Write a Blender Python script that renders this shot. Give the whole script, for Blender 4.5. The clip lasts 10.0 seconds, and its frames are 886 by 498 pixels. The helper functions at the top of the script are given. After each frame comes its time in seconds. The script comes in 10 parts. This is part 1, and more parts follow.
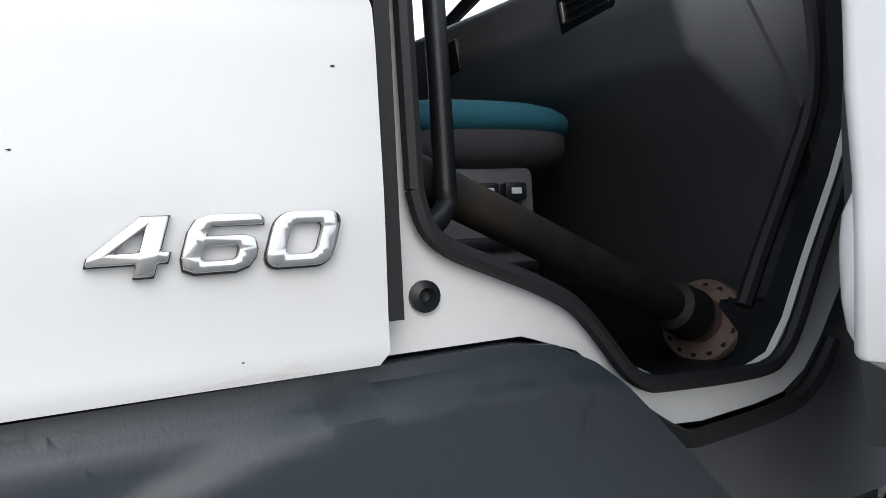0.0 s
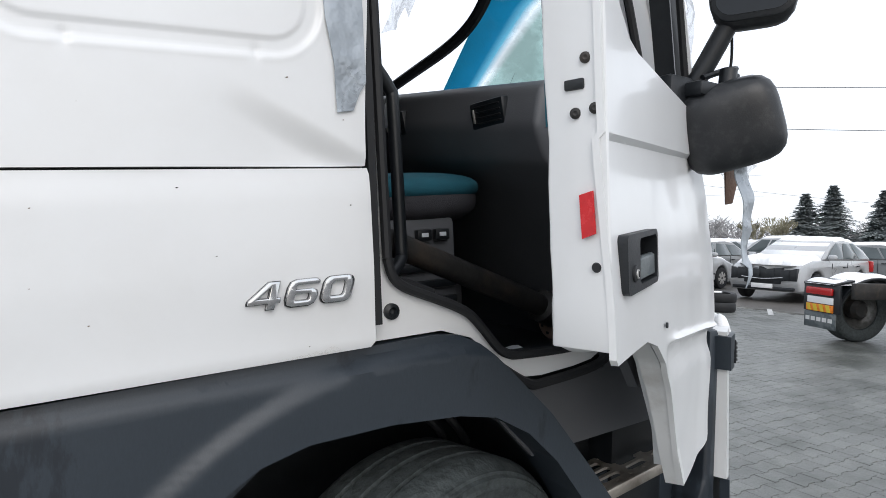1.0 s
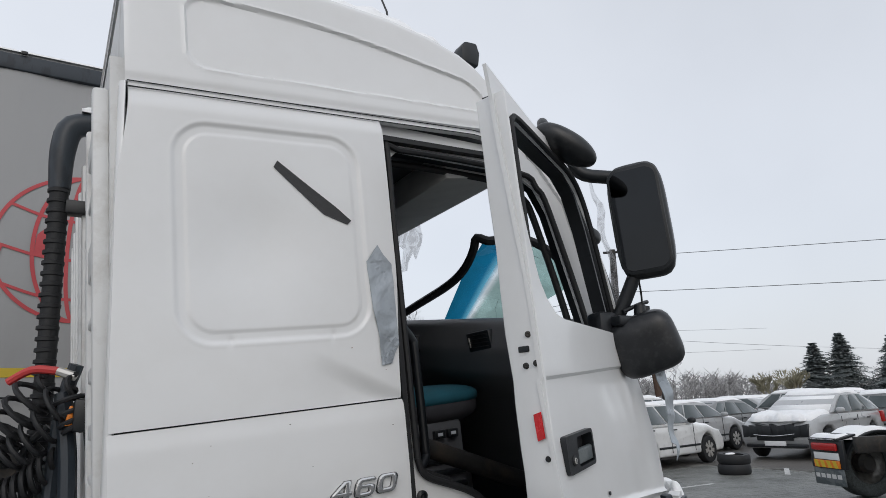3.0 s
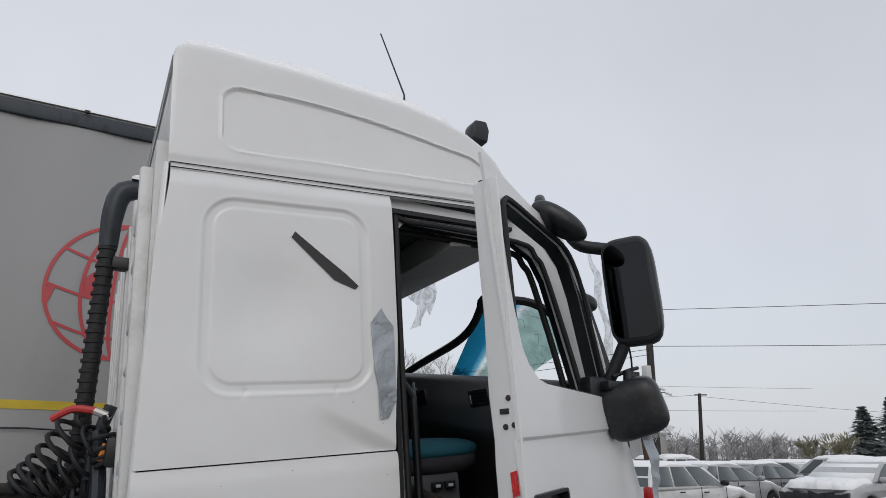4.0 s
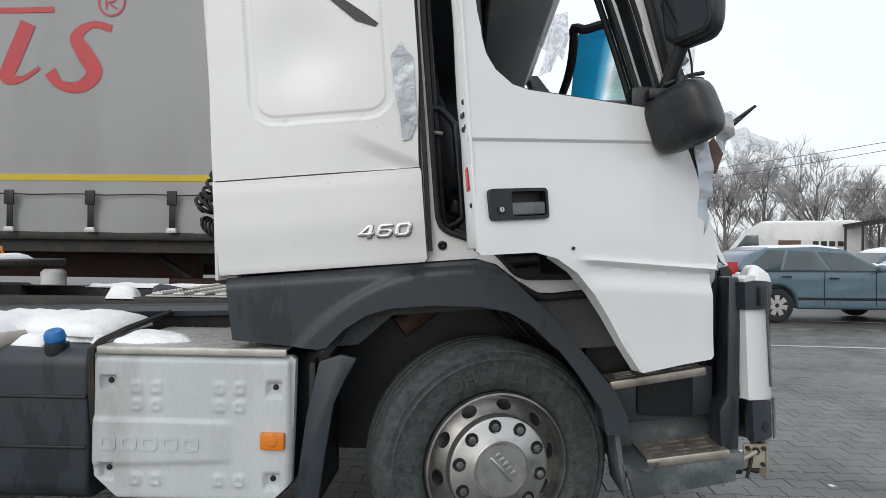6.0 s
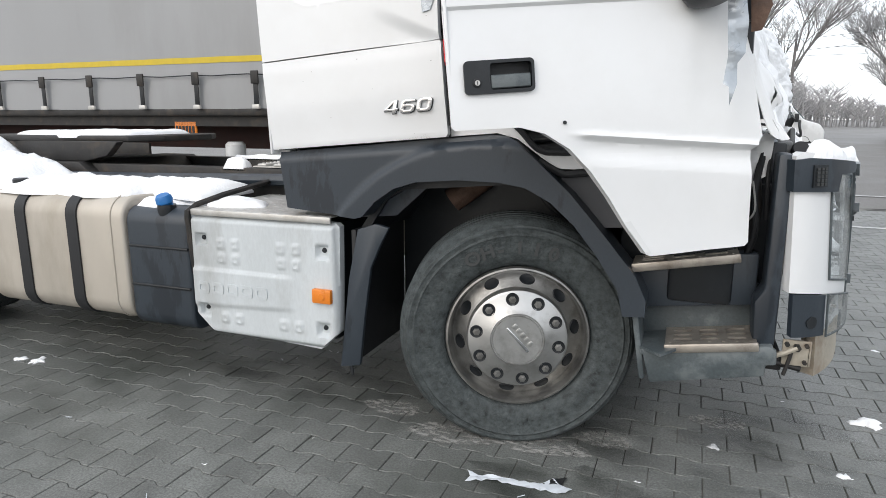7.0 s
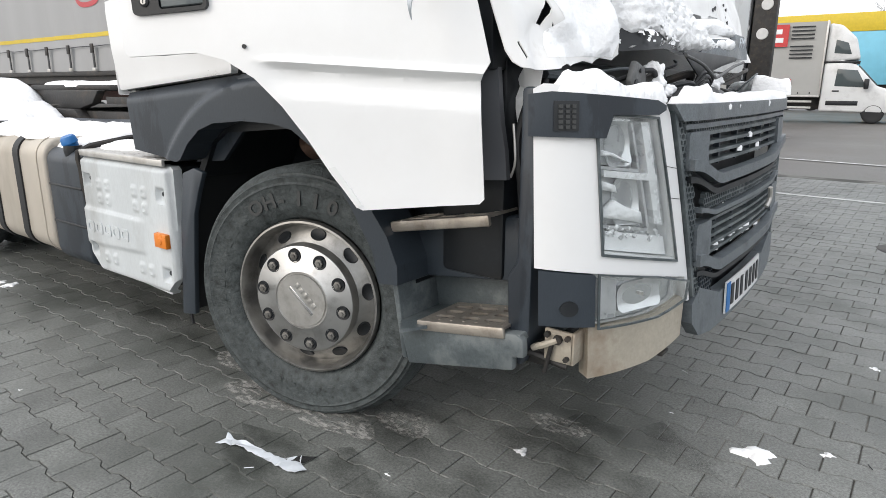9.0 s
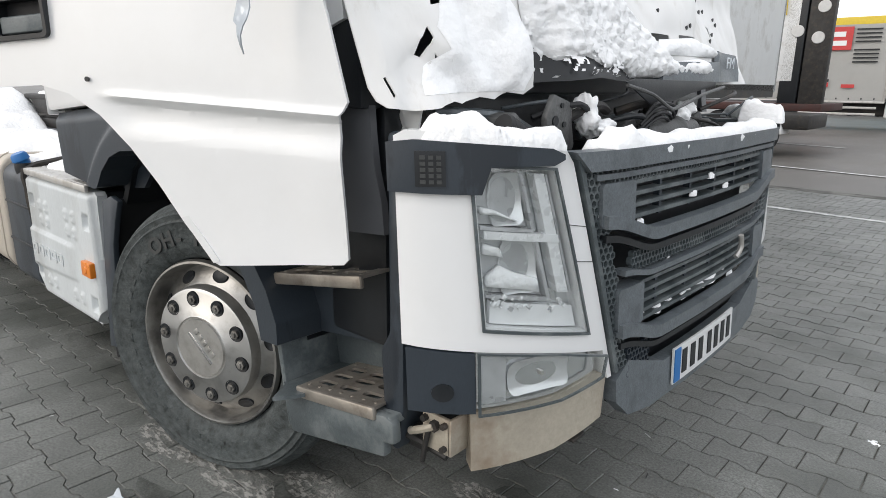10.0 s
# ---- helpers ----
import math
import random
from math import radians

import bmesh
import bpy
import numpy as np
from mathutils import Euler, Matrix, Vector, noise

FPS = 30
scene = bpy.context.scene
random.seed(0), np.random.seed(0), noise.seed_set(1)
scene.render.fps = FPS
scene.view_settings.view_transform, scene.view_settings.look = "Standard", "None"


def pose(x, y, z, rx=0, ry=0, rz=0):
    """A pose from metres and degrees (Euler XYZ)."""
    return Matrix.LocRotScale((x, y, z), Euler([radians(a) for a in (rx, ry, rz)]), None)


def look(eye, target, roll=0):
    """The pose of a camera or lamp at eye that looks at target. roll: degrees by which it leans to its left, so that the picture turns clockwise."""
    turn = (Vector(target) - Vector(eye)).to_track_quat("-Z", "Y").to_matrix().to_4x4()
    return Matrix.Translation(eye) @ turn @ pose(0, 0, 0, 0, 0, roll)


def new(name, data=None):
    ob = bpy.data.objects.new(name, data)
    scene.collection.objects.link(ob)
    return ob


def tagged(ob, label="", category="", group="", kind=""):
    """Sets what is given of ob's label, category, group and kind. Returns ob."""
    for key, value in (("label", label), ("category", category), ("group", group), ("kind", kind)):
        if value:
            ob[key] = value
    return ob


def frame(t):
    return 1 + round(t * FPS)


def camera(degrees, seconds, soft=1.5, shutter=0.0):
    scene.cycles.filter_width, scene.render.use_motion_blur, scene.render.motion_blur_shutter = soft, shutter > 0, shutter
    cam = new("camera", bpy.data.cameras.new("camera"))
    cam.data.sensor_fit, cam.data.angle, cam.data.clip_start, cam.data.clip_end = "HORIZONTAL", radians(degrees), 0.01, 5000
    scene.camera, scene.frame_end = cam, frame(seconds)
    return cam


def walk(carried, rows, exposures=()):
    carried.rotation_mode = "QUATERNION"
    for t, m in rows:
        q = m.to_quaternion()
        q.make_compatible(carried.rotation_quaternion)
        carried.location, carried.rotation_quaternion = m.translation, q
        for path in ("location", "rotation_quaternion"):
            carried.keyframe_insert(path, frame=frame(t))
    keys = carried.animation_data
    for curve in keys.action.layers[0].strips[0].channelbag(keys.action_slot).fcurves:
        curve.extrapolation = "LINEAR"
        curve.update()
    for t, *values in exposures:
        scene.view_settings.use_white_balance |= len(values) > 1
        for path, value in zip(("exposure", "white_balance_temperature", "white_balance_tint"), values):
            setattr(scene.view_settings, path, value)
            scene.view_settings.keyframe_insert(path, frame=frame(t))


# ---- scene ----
cam = camera(70.0, 10.0, 0.7)
PATH = [
    (0, (-0.526, -0.525, 1.373), (0.353, 1.271, 1.399), 0.8),
    (0.5, (-0.71, -0.775, 1.416), (0.315, 0.942, 1.366), 1.5),
    (1, (-0.864, -1.104, 1.502), (0.191, 0.595, 1.451), 1.4),
    (1.5, (-1.043, -1.329, 1.586), (-0.008, 0.365, 1.826), 1.7),
    (2, (-1.22, -1.442, 1.572), (-0.189, 0.217, 2.002), 1.5),
    (2.3, (-1.251, -1.508, 1.579), (-0.213, 0.141, 2.031), -0.6),
    (2.5, (-1.272, -1.564, 1.595), (-0.219, 0.077, 2.039), -6.1),
    (2.7, (-1.259, -1.63, 1.594), (-0.208, 0.009, 2.052), -2.9),
    (3.8, (-1.267, -1.978, 1.611), (-0.321, -0.317, 2.2), -3.4),
    (4, (-1.261, -2.003, 1.613), (-0.361, -0.329, 2.235), 0.3),
    (4.5, (-1.132, -2.023, 1.519), (-0.39, -0.283, 2.167), 2.4),
    (5, (-0.876, -2.065, 1.43), (-0.312, -0.212, 1.929), 0.8),
    (5.5, (-0.488, -2.266, 1.364), (-0.289, -0.289, 1.596), 0.9),
    (6, (-0.139, -2.377, 1.314), (-0.215, -0.378, 1.315), 0.7),
    (6.2, (0.002, -2.349, 1.286), (-0.197, -0.362, 1.175), 0.6),
    (7.3, (0.804, -2.217, 1.346), (-0.033, -0.456, 0.902), 0.1),
    (7.5, (0.95, -2.118, 1.301), (0.035, -0.397, 0.855), 0.3),
    (8, (1.246, -1.878, 1.296), (0.162, -0.262, 0.831), 0.1),
    (8.5, (1.546, -1.642, 1.273), (0.39, -0.08, 0.801), 0.0),
    (9, (1.729, -1.355, 1.218), (0.564, 0.193, 0.722), 0.2),
    (9.5, (1.879, -1.081, 1.214), (0.686, 0.442, 0.71), 0.4),
    (10, (1.901, -0.85, 1.317), (0.617, 0.599, 0.818), 0.7),
]
walk(cam, [(t, look(eye, target, roll)) for t, eye, target, roll in PATH],
     exposures=[(0.0, 0.02, 6060, 10), (0.5, -0.06, 6085, 10), (1.0, -0.26, 6110, 10), (2.0, -0.76, 6160, 10), (2.7, -0.88, 6160, 10), (4.5, -1.12, 6240, 11), (5.0, -1.01, 6240, 11), (5.5, -0.71, 6260, 9), (6.2, -0.50, 6220, 8), (7.3, 0.01, 6310, 10), (8.5, 0.05, 6410, 10), (9.5, -0.02, 6440, 10), (10.0, -0.11, 6460, 10)])


# ---- world and light: bright overcast winter day ----
world = bpy.data.worlds.new("overcast_sky")
scene.world = world
world.use_nodes = True
wn, wl = world.node_tree.nodes, world.node_tree.links
wn.clear()
sky = wn.new("ShaderNodeTexSky")
sky.sky_type = "NISHITA"
sky.sun_disc = False
sky.sun_elevation, sky.sun_rotation = radians(32), radians(200)
sky.air_density, sky.dust_density = 1.0, 4.0
cloud = wn.new("ShaderNodeTexNoise")
cloud.inputs["Scale"].default_value = 1.6
cloud.inputs["Detail"].default_value = 5
ramp = wn.new("ShaderNodeValToRGB")
ramp.color_ramp.elements[0].position, ramp.color_ramp.elements[0].color = 0.25, (0.735, 0.738, 0.745, 1)
ramp.color_ramp.elements[1].position, ramp.color_ramp.elements[1].color = 0.8, (0.90, 0.903, 0.908, 1)
wl.new(cloud.outputs["Fac"], ramp.inputs["Fac"])
sky_bg, cloud_bg = wn.new("ShaderNodeBackground"), wn.new("ShaderNodeBackground")
sky_bg.inputs["Strength"].default_value = 0.05
cloud_bg.inputs["Strength"].default_value = 1.62
wl.new(sky.outputs["Color"], sky_bg.inputs["Color"])
wl.new(ramp.outputs["Color"], cloud_bg.inputs["Color"])
add, wout = wn.new("ShaderNodeAddShader"), wn.new("ShaderNodeOutputWorld")
wl.new(sky_bg.outputs[0], add.inputs[0])
wl.new(cloud_bg.outputs[0], add.inputs[1])
wl.new(add.outputs[0], wout.inputs[0])

sun_lamp = bpy.data.lights.new("sun", "SUN")
sun_lamp.energy, sun_lamp.angle, sun_lamp.color = 0.5, radians(30), (1.0, 0.99, 0.97)
sun = new("sun", sun_lamp)
sun.matrix_world = look((-4, -10, 8), (0, 0, 0))


# ---- materials ----
def material(name, base, rough=0.5, metal=0.0, vary=0.12, scale=6.0, bump=0.0, bump_scale=60.0, coat=0.0,
             dirt=None, dirt_amount=0.0, dirt_scale=3.0, spread=0.0, rough_vary=0.1, stretch=(1, 1, 1), dirt_edge=(0.5, 0.75), grit=0.0, grit_scale=120.0, place=False):
    """A surface with variation at two scales, stains and fine relief."""
    m = bpy.data.materials.new(name)
    m.use_nodes = True
    n, l = m.node_tree.nodes, m.node_tree.links
    b = n["Principled BSDF"]
    tc, mp = n.new("ShaderNodeTexCoord"), n.new("ShaderNodeMapping")
    mp.inputs["Scale"].default_value = stretch
    l.new(n.new("ShaderNodeNewGeometry").outputs["Position"] if place else tc.outputs["Object"], mp.inputs["Vector"])
    big, fine = n.new("ShaderNodeTexNoise"), n.new("ShaderNodeTexNoise")
    for t, s, d in ((big, scale, 4), (fine, bump_scale, 3)):
        t.inputs["Scale"].default_value, t.inputs["Detail"].default_value = s, d
        l.new(mp.outputs["Vector"], t.inputs["Vector"])
    mix = n.new("ShaderNodeMix")
    mix.data_type, mix.blend_type = "RGBA", "MULTIPLY"
    mix.inputs["Factor"].default_value = 1.0
    mix.inputs[6].default_value = (*base, 1)
    cr = n.new("ShaderNodeValToRGB")
    cr.color_ramp.elements[0].position, cr.color_ramp.elements[1].position = 0.3, 0.72
    lo = 1 - vary
    cr.color_ramp.elements[0].color, cr.color_ramp.elements[1].color = (lo, lo, lo, 1), (1 + vary * 0.3,) * 3 + (1,)
    l.new(big.outputs["Fac"], cr.inputs["Fac"])
    l.new(cr.outputs["Color"], mix.inputs[7])
    colour = mix.outputs[2]
    if grit:
        sp, sr2, gm = n.new("ShaderNodeTexNoise"), n.new("ShaderNodeMapRange"), n.new("ShaderNodeMix")
        sp.inputs["Scale"].default_value, sp.inputs["Detail"].default_value, sp.inputs["Roughness"].default_value = grit_scale, 5, 0.75
        l.new(mp.outputs["Vector"], sp.inputs["Vector"])
        sr2.inputs["From Min"].default_value, sr2.inputs["From Max"].default_value = 0.3, 0.7
        sr2.inputs["To Min"].default_value, sr2.inputs["To Max"].default_value = 1 - grit, 1 + grit
        l.new(sp.outputs["Fac"], sr2.inputs["Value"])
        gm.data_type, gm.blend_type = "RGBA", "MULTIPLY"
        gm.inputs["Factor"].default_value = 1.0
        l.new(colour, gm.inputs[6])
        l.new(sr2.outputs[0], gm.inputs[7])
        colour = gm.outputs[2]
    if spread:
        info, hs = n.new("ShaderNodeObjectInfo"), n.new("ShaderNodeHueSaturation")
        mr = n.new("ShaderNodeMapRange")
        mr.inputs["To Min"].default_value, mr.inputs["To Max"].default_value = 1 - spread, 1 + spread
        geo, addn, frac = n.new("ShaderNodeNewGeometry"), n.new("ShaderNodeMath"), n.new("ShaderNodeMath")
        addn.operation, frac.operation = "ADD", "FRACT"
        l.new(info.outputs["Random"], addn.inputs[0])
        l.new(geo.outputs["Random Per Island"], addn.inputs[1])
        l.new(addn.outputs[0], frac.inputs[0])
        l.new(frac.outputs[0], mr.inputs["Value"])
        l.new(mr.outputs["Result"], hs.inputs["Value"])
        l.new(colour, hs.inputs["Color"])
        colour = hs.outputs["Color"]
    if dirt:
        st, sr, dm = n.new("ShaderNodeTexNoise"), n.new("ShaderNodeValToRGB"), n.new("ShaderNodeMix")
        st.inputs["Scale"].default_value, st.inputs["Detail"].default_value, st.inputs["Roughness"].default_value = dirt_scale, 8, 0.65
        l.new(mp.outputs["Vector"], st.inputs["Vector"])
        sr.color_ramp.elements[0].position, sr.color_ramp.elements[1].position = dirt_edge
        sr.color_ramp.elements[1].color = (dirt_amount,) * 3 + (1,)
        sr.color_ramp.elements[0].color = (0, 0, 0, 1)
        l.new(st.outputs["Fac"], sr.inputs["Fac"])
        dm.data_type = "RGBA"
        l.new(sr.outputs["Color"], dm.inputs["Factor"])
        l.new(colour, dm.inputs[6])
        dm.inputs[7].default_value = (*dirt, 1)
        colour = dm.outputs[2]
    l.new(colour, b.inputs["Base Color"])
    rr = n.new("ShaderNodeMapRange")
    rr.inputs["To Min"].default_value, rr.inputs["To Max"].default_value = max(0.02, rough - rough_vary), min(1, rough + rough_vary)
    l.new(big.outputs["Fac"], rr.inputs["Value"])
    l.new(rr.outputs["Result"], b.inputs["Roughness"])
    b.inputs["Metallic"].default_value = metal
    b.inputs["Coat Weight"].default_value = coat
    b.inputs["Coat Roughness"].default_value = 0.08
    if bump:
        bp = n.new("ShaderNodeBump")
        bp.inputs["Strength"].default_value, bp.inputs["Distance"].default_value = bump, 0.01
        l.new(fine.outputs["Fac"], bp.inputs["Height"])
        l.new(bp.outputs["Normal"], b.inputs["Normal"])
    return m


WHITE = material("white_paint", (0.80, 0.81, 0.815), 0.30, vary=0.03, scale=2, coat=0.4, bump=0.012, bump_scale=25, dirt=(0.58, 0.56, 0.52), dirt_amount=0.16, dirt_scale=5, dirt_edge=(0.42, 0.85), rough_vary=0.05)
WHITE_OLD = material("worn_white_paint", (0.76, 0.77, 0.77), 0.45, vary=0.08, scale=5, bump=0.06, bump_scale=30, dirt=(0.30, 0.27, 0.23), dirt_amount=0.6, dirt_scale=5)
ARCH = material("dark_grey_plastic", (0.028, 0.037, 0.048), 0.42, vary=0.12, scale=3, bump=0.05, bump_scale=320, dirt=(0.011, 0.015, 0.021), dirt_amount=0.75, dirt_scale=6, dirt_edge=(0.54, 0.58), stretch=(1, 1, 0.3), grit=0.10, grit_scale=240, rough_vary=0.04)
STEP_GREY = material("dusty_grey_plastic", (0.078, 0.095, 0.102), 0.42, vary=0.25, scale=5, bump=0.10, bump_scale=200, dirt=(0.150, 0.168, 0.172), dirt_amount=0.75, dirt_scale=5, dirt_edge=(0.50, 0.58), grit=0.2, grit_scale=90)
# grey lightened for the sky light that the grille bars catch
GRILLE = material("bluish_grey_grille_plastic", (0.150, 0.172, 0.188), 0.36, vary=0.3, scale=9, bump=0.12, bump_scale=220, dirt=(0.072, 0.083, 0.093), dirt_amount=0.85, dirt_scale=9, dirt_edge=(0.46, 0.64), grit=0.25, grit_scale=110)
BLACK = material("black_plastic", (0.0095, 0.012, 0.015), 0.42, vary=0.25, scale=8, bump=0.06, bump_scale=200, dirt=(0.030, 0.034, 0.038), dirt_amount=0.5, dirt_scale=9, dirt_edge=(0.52, 0.75))
RUBBER = material("black_rubber", (0.013, 0.014, 0.016), 0.62, vary=0.2, scale=10, bump=0.05, bump_scale=100)
TYRE = material("tyre_rubber", (0.030, 0.037, 0.038), 0.70, vary=0.3, scale=7, bump=0.5, bump_scale=75, dirt=(0.092, 0.107, 0.108), dirt_amount=0.62, dirt_scale=30, dirt_edge=(0.34, 0.66), grit=0.75, grit_scale=62)
DARK_STEEL = material("oily_dark_steel", (0.035, 0.034, 0.033), 0.55, metal=0.3, vary=0.4, scale=10, bump=0.15, bump_scale=80, dirt=(0.10, 0.075, 0.055), dirt_amount=0.6, dirt_scale=8)
RUST = material("rusty_steel", (0.20, 0.125, 0.090), 0.7, metal=0.3, vary=0.4, scale=14, bump=0.3, bump_scale=90, dirt=(0.07, 0.055, 0.05), dirt_amount=0.8, dirt_scale=10)
CHROME = material("chrome", (0.60, 0.61, 0.62), 0.08, metal=1.0, vary=0.06, scale=20, rough_vary=0.05)
RIM = material("dirty_aluminium_rim", (0.34, 0.335, 0.32), 0.36, metal=0.85, vary=0.35, scale=14, bump=0.08, bump_scale=80, dirt=(0.085, 0.078, 0.070), dirt_amount=0.85, dirt_scale=9)
COVER = material("dull_steel_cover", (0.52, 0.52, 0.51), 0.36, metal=0.9, vary=0.12, scale=16, bump=0.05, bump_scale=120, dirt=(0.16, 0.14, 0.12), dirt_amount=0.6, dirt_scale=10)
ALU = material("worn_aluminium", (0.60, 0.59, 0.565), 0.45, metal=0.6, vary=0.15, scale=12, bump=0.08, bump_scale=120, dirt=(0.25, 0.22, 0.18), dirt_amount=0.6, dirt_scale=7)
TANK = material("dusty_tank_aluminium", (0.50, 0.46, 0.40), 0.55, metal=0.35, vary=0.12, scale=5, bump=0.03, bump_scale=90, dirt=(0.30, 0.26, 0.20), dirt_amount=0.6, dirt_scale=3, stretch=(1, 1, 0.4))
BOXWHITE = material("bluish_white_plastic", (0.56, 0.595, 0.61), 0.5, vary=0.10, scale=4, bump=0.05, bump_scale=160, dirt=(0.30, 0.30, 0.285), dirt_amount=0.55, dirt_scale=5, dirt_edge=(0.52, 0.72), stretch=(1, 1, 0.35), grit=0.06, grit_scale=90)
SNOW = material("snow", (0.94, 0.95, 0.96), 0.8, vary=0.04, scale=9, bump=0.55, bump_scale=55, grit=0.03, grit_scale=60)
ORANGE = material("orange_plastic", (0.75, 0.22, 0.02), 0.3, vary=0.1, scale=30)
RED = material("red_reflector", (0.65, 0.02, 0.025), 0.25, vary=0.15, scale=60, bump=0.1, bump_scale=300)
REDPAINT = material("red_paint", (0.55, 0.05, 0.05), 0.5, vary=0.1, scale=20)
TEAL = material("teal_cloth", (0.016, 0.115, 0.160), 0.85, vary=0.15, scale=20, bump=0.2, bump_scale=400)
CLOTH = material("dark_seat_cloth", (0.050, 0.050, 0.058), 0.9, vary=0.2, scale=20, bump=0.25, bump_scale=400)
DASH = material("charcoal_dash_plastic", (0.115, 0.120, 0.130), 0.45, vary=0.15, scale=4, bump=0.1, bump_scale=300)
TAPE = material("grey_duct_tape", (0.40, 0.44, 0.48), 0.30, metal=0.35, vary=0.15, scale=18, bump=0.9, bump_scale=16)
BTAPE = material("black_tape", (0.02, 0.02, 0.021), 0.35, vary=0.2, scale=40, bump=0.2, bump_scale=60)
TREAD = material("worn_step_aluminium", (0.46, 0.42, 0.37), 0.42, metal=0.75, vary=0.25, scale=14, bump=0.08, bump_scale=120, dirt=(0.16, 0.13, 0.10), dirt_amount=0.8, dirt_scale=12)
BLUE = material("blue_cap_plastic", (0.02, 0.16, 0.45), 0.4, vary=0.1, scale=30)
YELLOW = material("yellow_stripe", (0.62, 0.46, 0.03), 0.55, vary=0.1, scale=10)
LINER = material("pale_headliner", (0.62, 0.62, 0.61), 0.8, vary=0.1, scale=10, bump=0.1, bump_scale=200)
TEXTGREY = material("faded_raised_grey", (0.05, 0.053, 0.053), 0.6, vary=0.2, scale=30)
BEIGE = material("stained_bumper_beam", (0.44, 0.40, 0.33), 0.55, metal=0.2, vary=0.15, scale=5, bump=0.08, bump_scale=70, dirt=(0.20, 0.13, 0.08), dirt_amount=0.75, dirt_scale=4, dirt_edge=(0.52, 0.72), grit=0.10, grit_scale=60)
ASPHALT = material("wet_asphalt", (0.125, 0.117, 0.107), 0.5, vary=0.3, scale=0.35, bump=0.35, bump_scale=160, dirt=(0.175, 0.165, 0.152), dirt_amount=0.5, dirt_scale=0.5, rough_vary=0.2, grit=0.3, grit_scale=60)
PAVER = material("damp_concrete_paver", (0.172, 0.178, 0.167), 0.44, vary=0.26, scale=5, bump=0.20, bump_scale=420, dirt=(0.058, 0.064, 0.056), dirt_amount=0.85, dirt_scale=1.1, dirt_edge=(0.46, 0.66), spread=0.12, rough_vary=0.22, grit=0.6, grit_scale=110, place=True)
JOINT = material("joint_sand", (0.075, 0.074, 0.066), 0.9, vary=0.6, scale=3, bump=0.3, bump_scale=200, dirt=(0.25, 0.245, 0.225), dirt_amount=0.75, dirt_scale=1.7, dirt_edge=(0.46, 0.58))
ROADWHITE = material("road_paint", (0.62, 0.62, 0.61), 0.6, vary=0.3, scale=6, dirt=(0.12, 0.12, 0.12), dirt_amount=0.9, dirt_scale=9)
PAPER = material("wet_paper", (0.66, 0.70, 0.74), 0.6, vary=0.1, scale=30, bump=0.2, bump_scale=60)
CURTAIN = material("grey_tarpaulin", (0.33, 0.335, 0.34), 0.5, vary=0.06, scale=1.2, bump=0.05, bump_scale=6, dirt=(0.24, 0.24, 0.235), dirt_amount=0.6, dirt_scale=1.0, stretch=(1, 1, 0.25))
CURTAIN_RED = material("faded_red_print", (0.50, 0.06, 0.07), 0.5, vary=0.1, scale=6)


def sheen(n, l, low=0.04):
    """How strongly thin glass mirrors: little when looked at straight, much at a grazing angle."""
    lw, pw, mr = n.new("ShaderNodeLayerWeight"), n.new("ShaderNodeMath"), n.new("ShaderNodeMapRange")
    pw.operation = "POWER"
    pw.inputs[1].default_value = 4.0
    l.new(lw.outputs["Facing"], pw.inputs[0])
    mr.inputs["To Min"].default_value, mr.inputs["To Max"].default_value = low, 0.8
    l.new(pw.outputs[0], mr.inputs["Value"])
    return mr.outputs[0]


def glass_material(name, tint, rough=0.02, mix=0.85):
    """Thin glass: mostly see-through, with a mirror-like gloss."""
    m = bpy.data.materials.new(name)
    m.use_nodes = True
    n, l = m.node_tree.nodes, m.node_tree.links
    n.remove(n["Principled BSDF"])
    tr, gl, mx = n.new("ShaderNodeBsdfTransparent"), n.new("ShaderNodeBsdfGlossy"), n.new("ShaderNodeMixShader")
    tr.inputs["Color"].default_value = (*tint, 1)
    gl.inputs["Roughness"].default_value = rough
    l.new(sheen(n, l), mx.inputs[0])
    l.new(tr.outputs[0], mx.inputs[1])
    l.new(gl.outputs[0], mx.inputs[2])
    l.new(mx.outputs[0], n["Material Output"].inputs[0])
    return m


LENS = glass_material("lamp_lens", (0.96, 0.97, 0.97), 0.06)
FILM = glass_material("plastic_film", (0.80, 0.80, 0.80), 0.2)
fn, fl = FILM.node_tree.nodes, FILM.node_tree.links
fnz, frm, fmx, fdf = fn.new("ShaderNodeTexNoise"), fn.new("ShaderNodeMapRange"), fn.new("ShaderNodeMixShader"), fn.new("ShaderNodeBsdfTranslucent")
fnz.inputs["Scale"].default_value, fnz.inputs["Detail"].default_value, fnz.inputs["Distortion"].default_value = 6, 2, 0.8
frm.inputs["From Min"].default_value, frm.inputs["From Max"].default_value, frm.inputs["To Min"].default_value, frm.inputs["To Max"].default_value = 0.40, 0.66, 0.06, 0.50
fdf.inputs["Color"].default_value = (0.62, 0.59, 0.59, 1)
fl.new(fnz.outputs["Fac"], frm.inputs["Value"])
fl.new(frm.outputs[0], fmx.inputs[0])
fl.new(fn["Material Output"].inputs[0].links[0].from_socket, fmx.inputs[1])
fl.new(fdf.outputs[0], fmx.inputs[2])
fl.new(fmx.outputs[0], fn["Material Output"].inputs[0])
MIRROR = material("mirror_glass", (0.035, 0.037, 0.04), 0.03, metal=1.0, vary=0.04, rough_vary=0.02, dirt=(0.03, 0.03, 0.03), dirt_amount=0.3, dirt_scale=14)


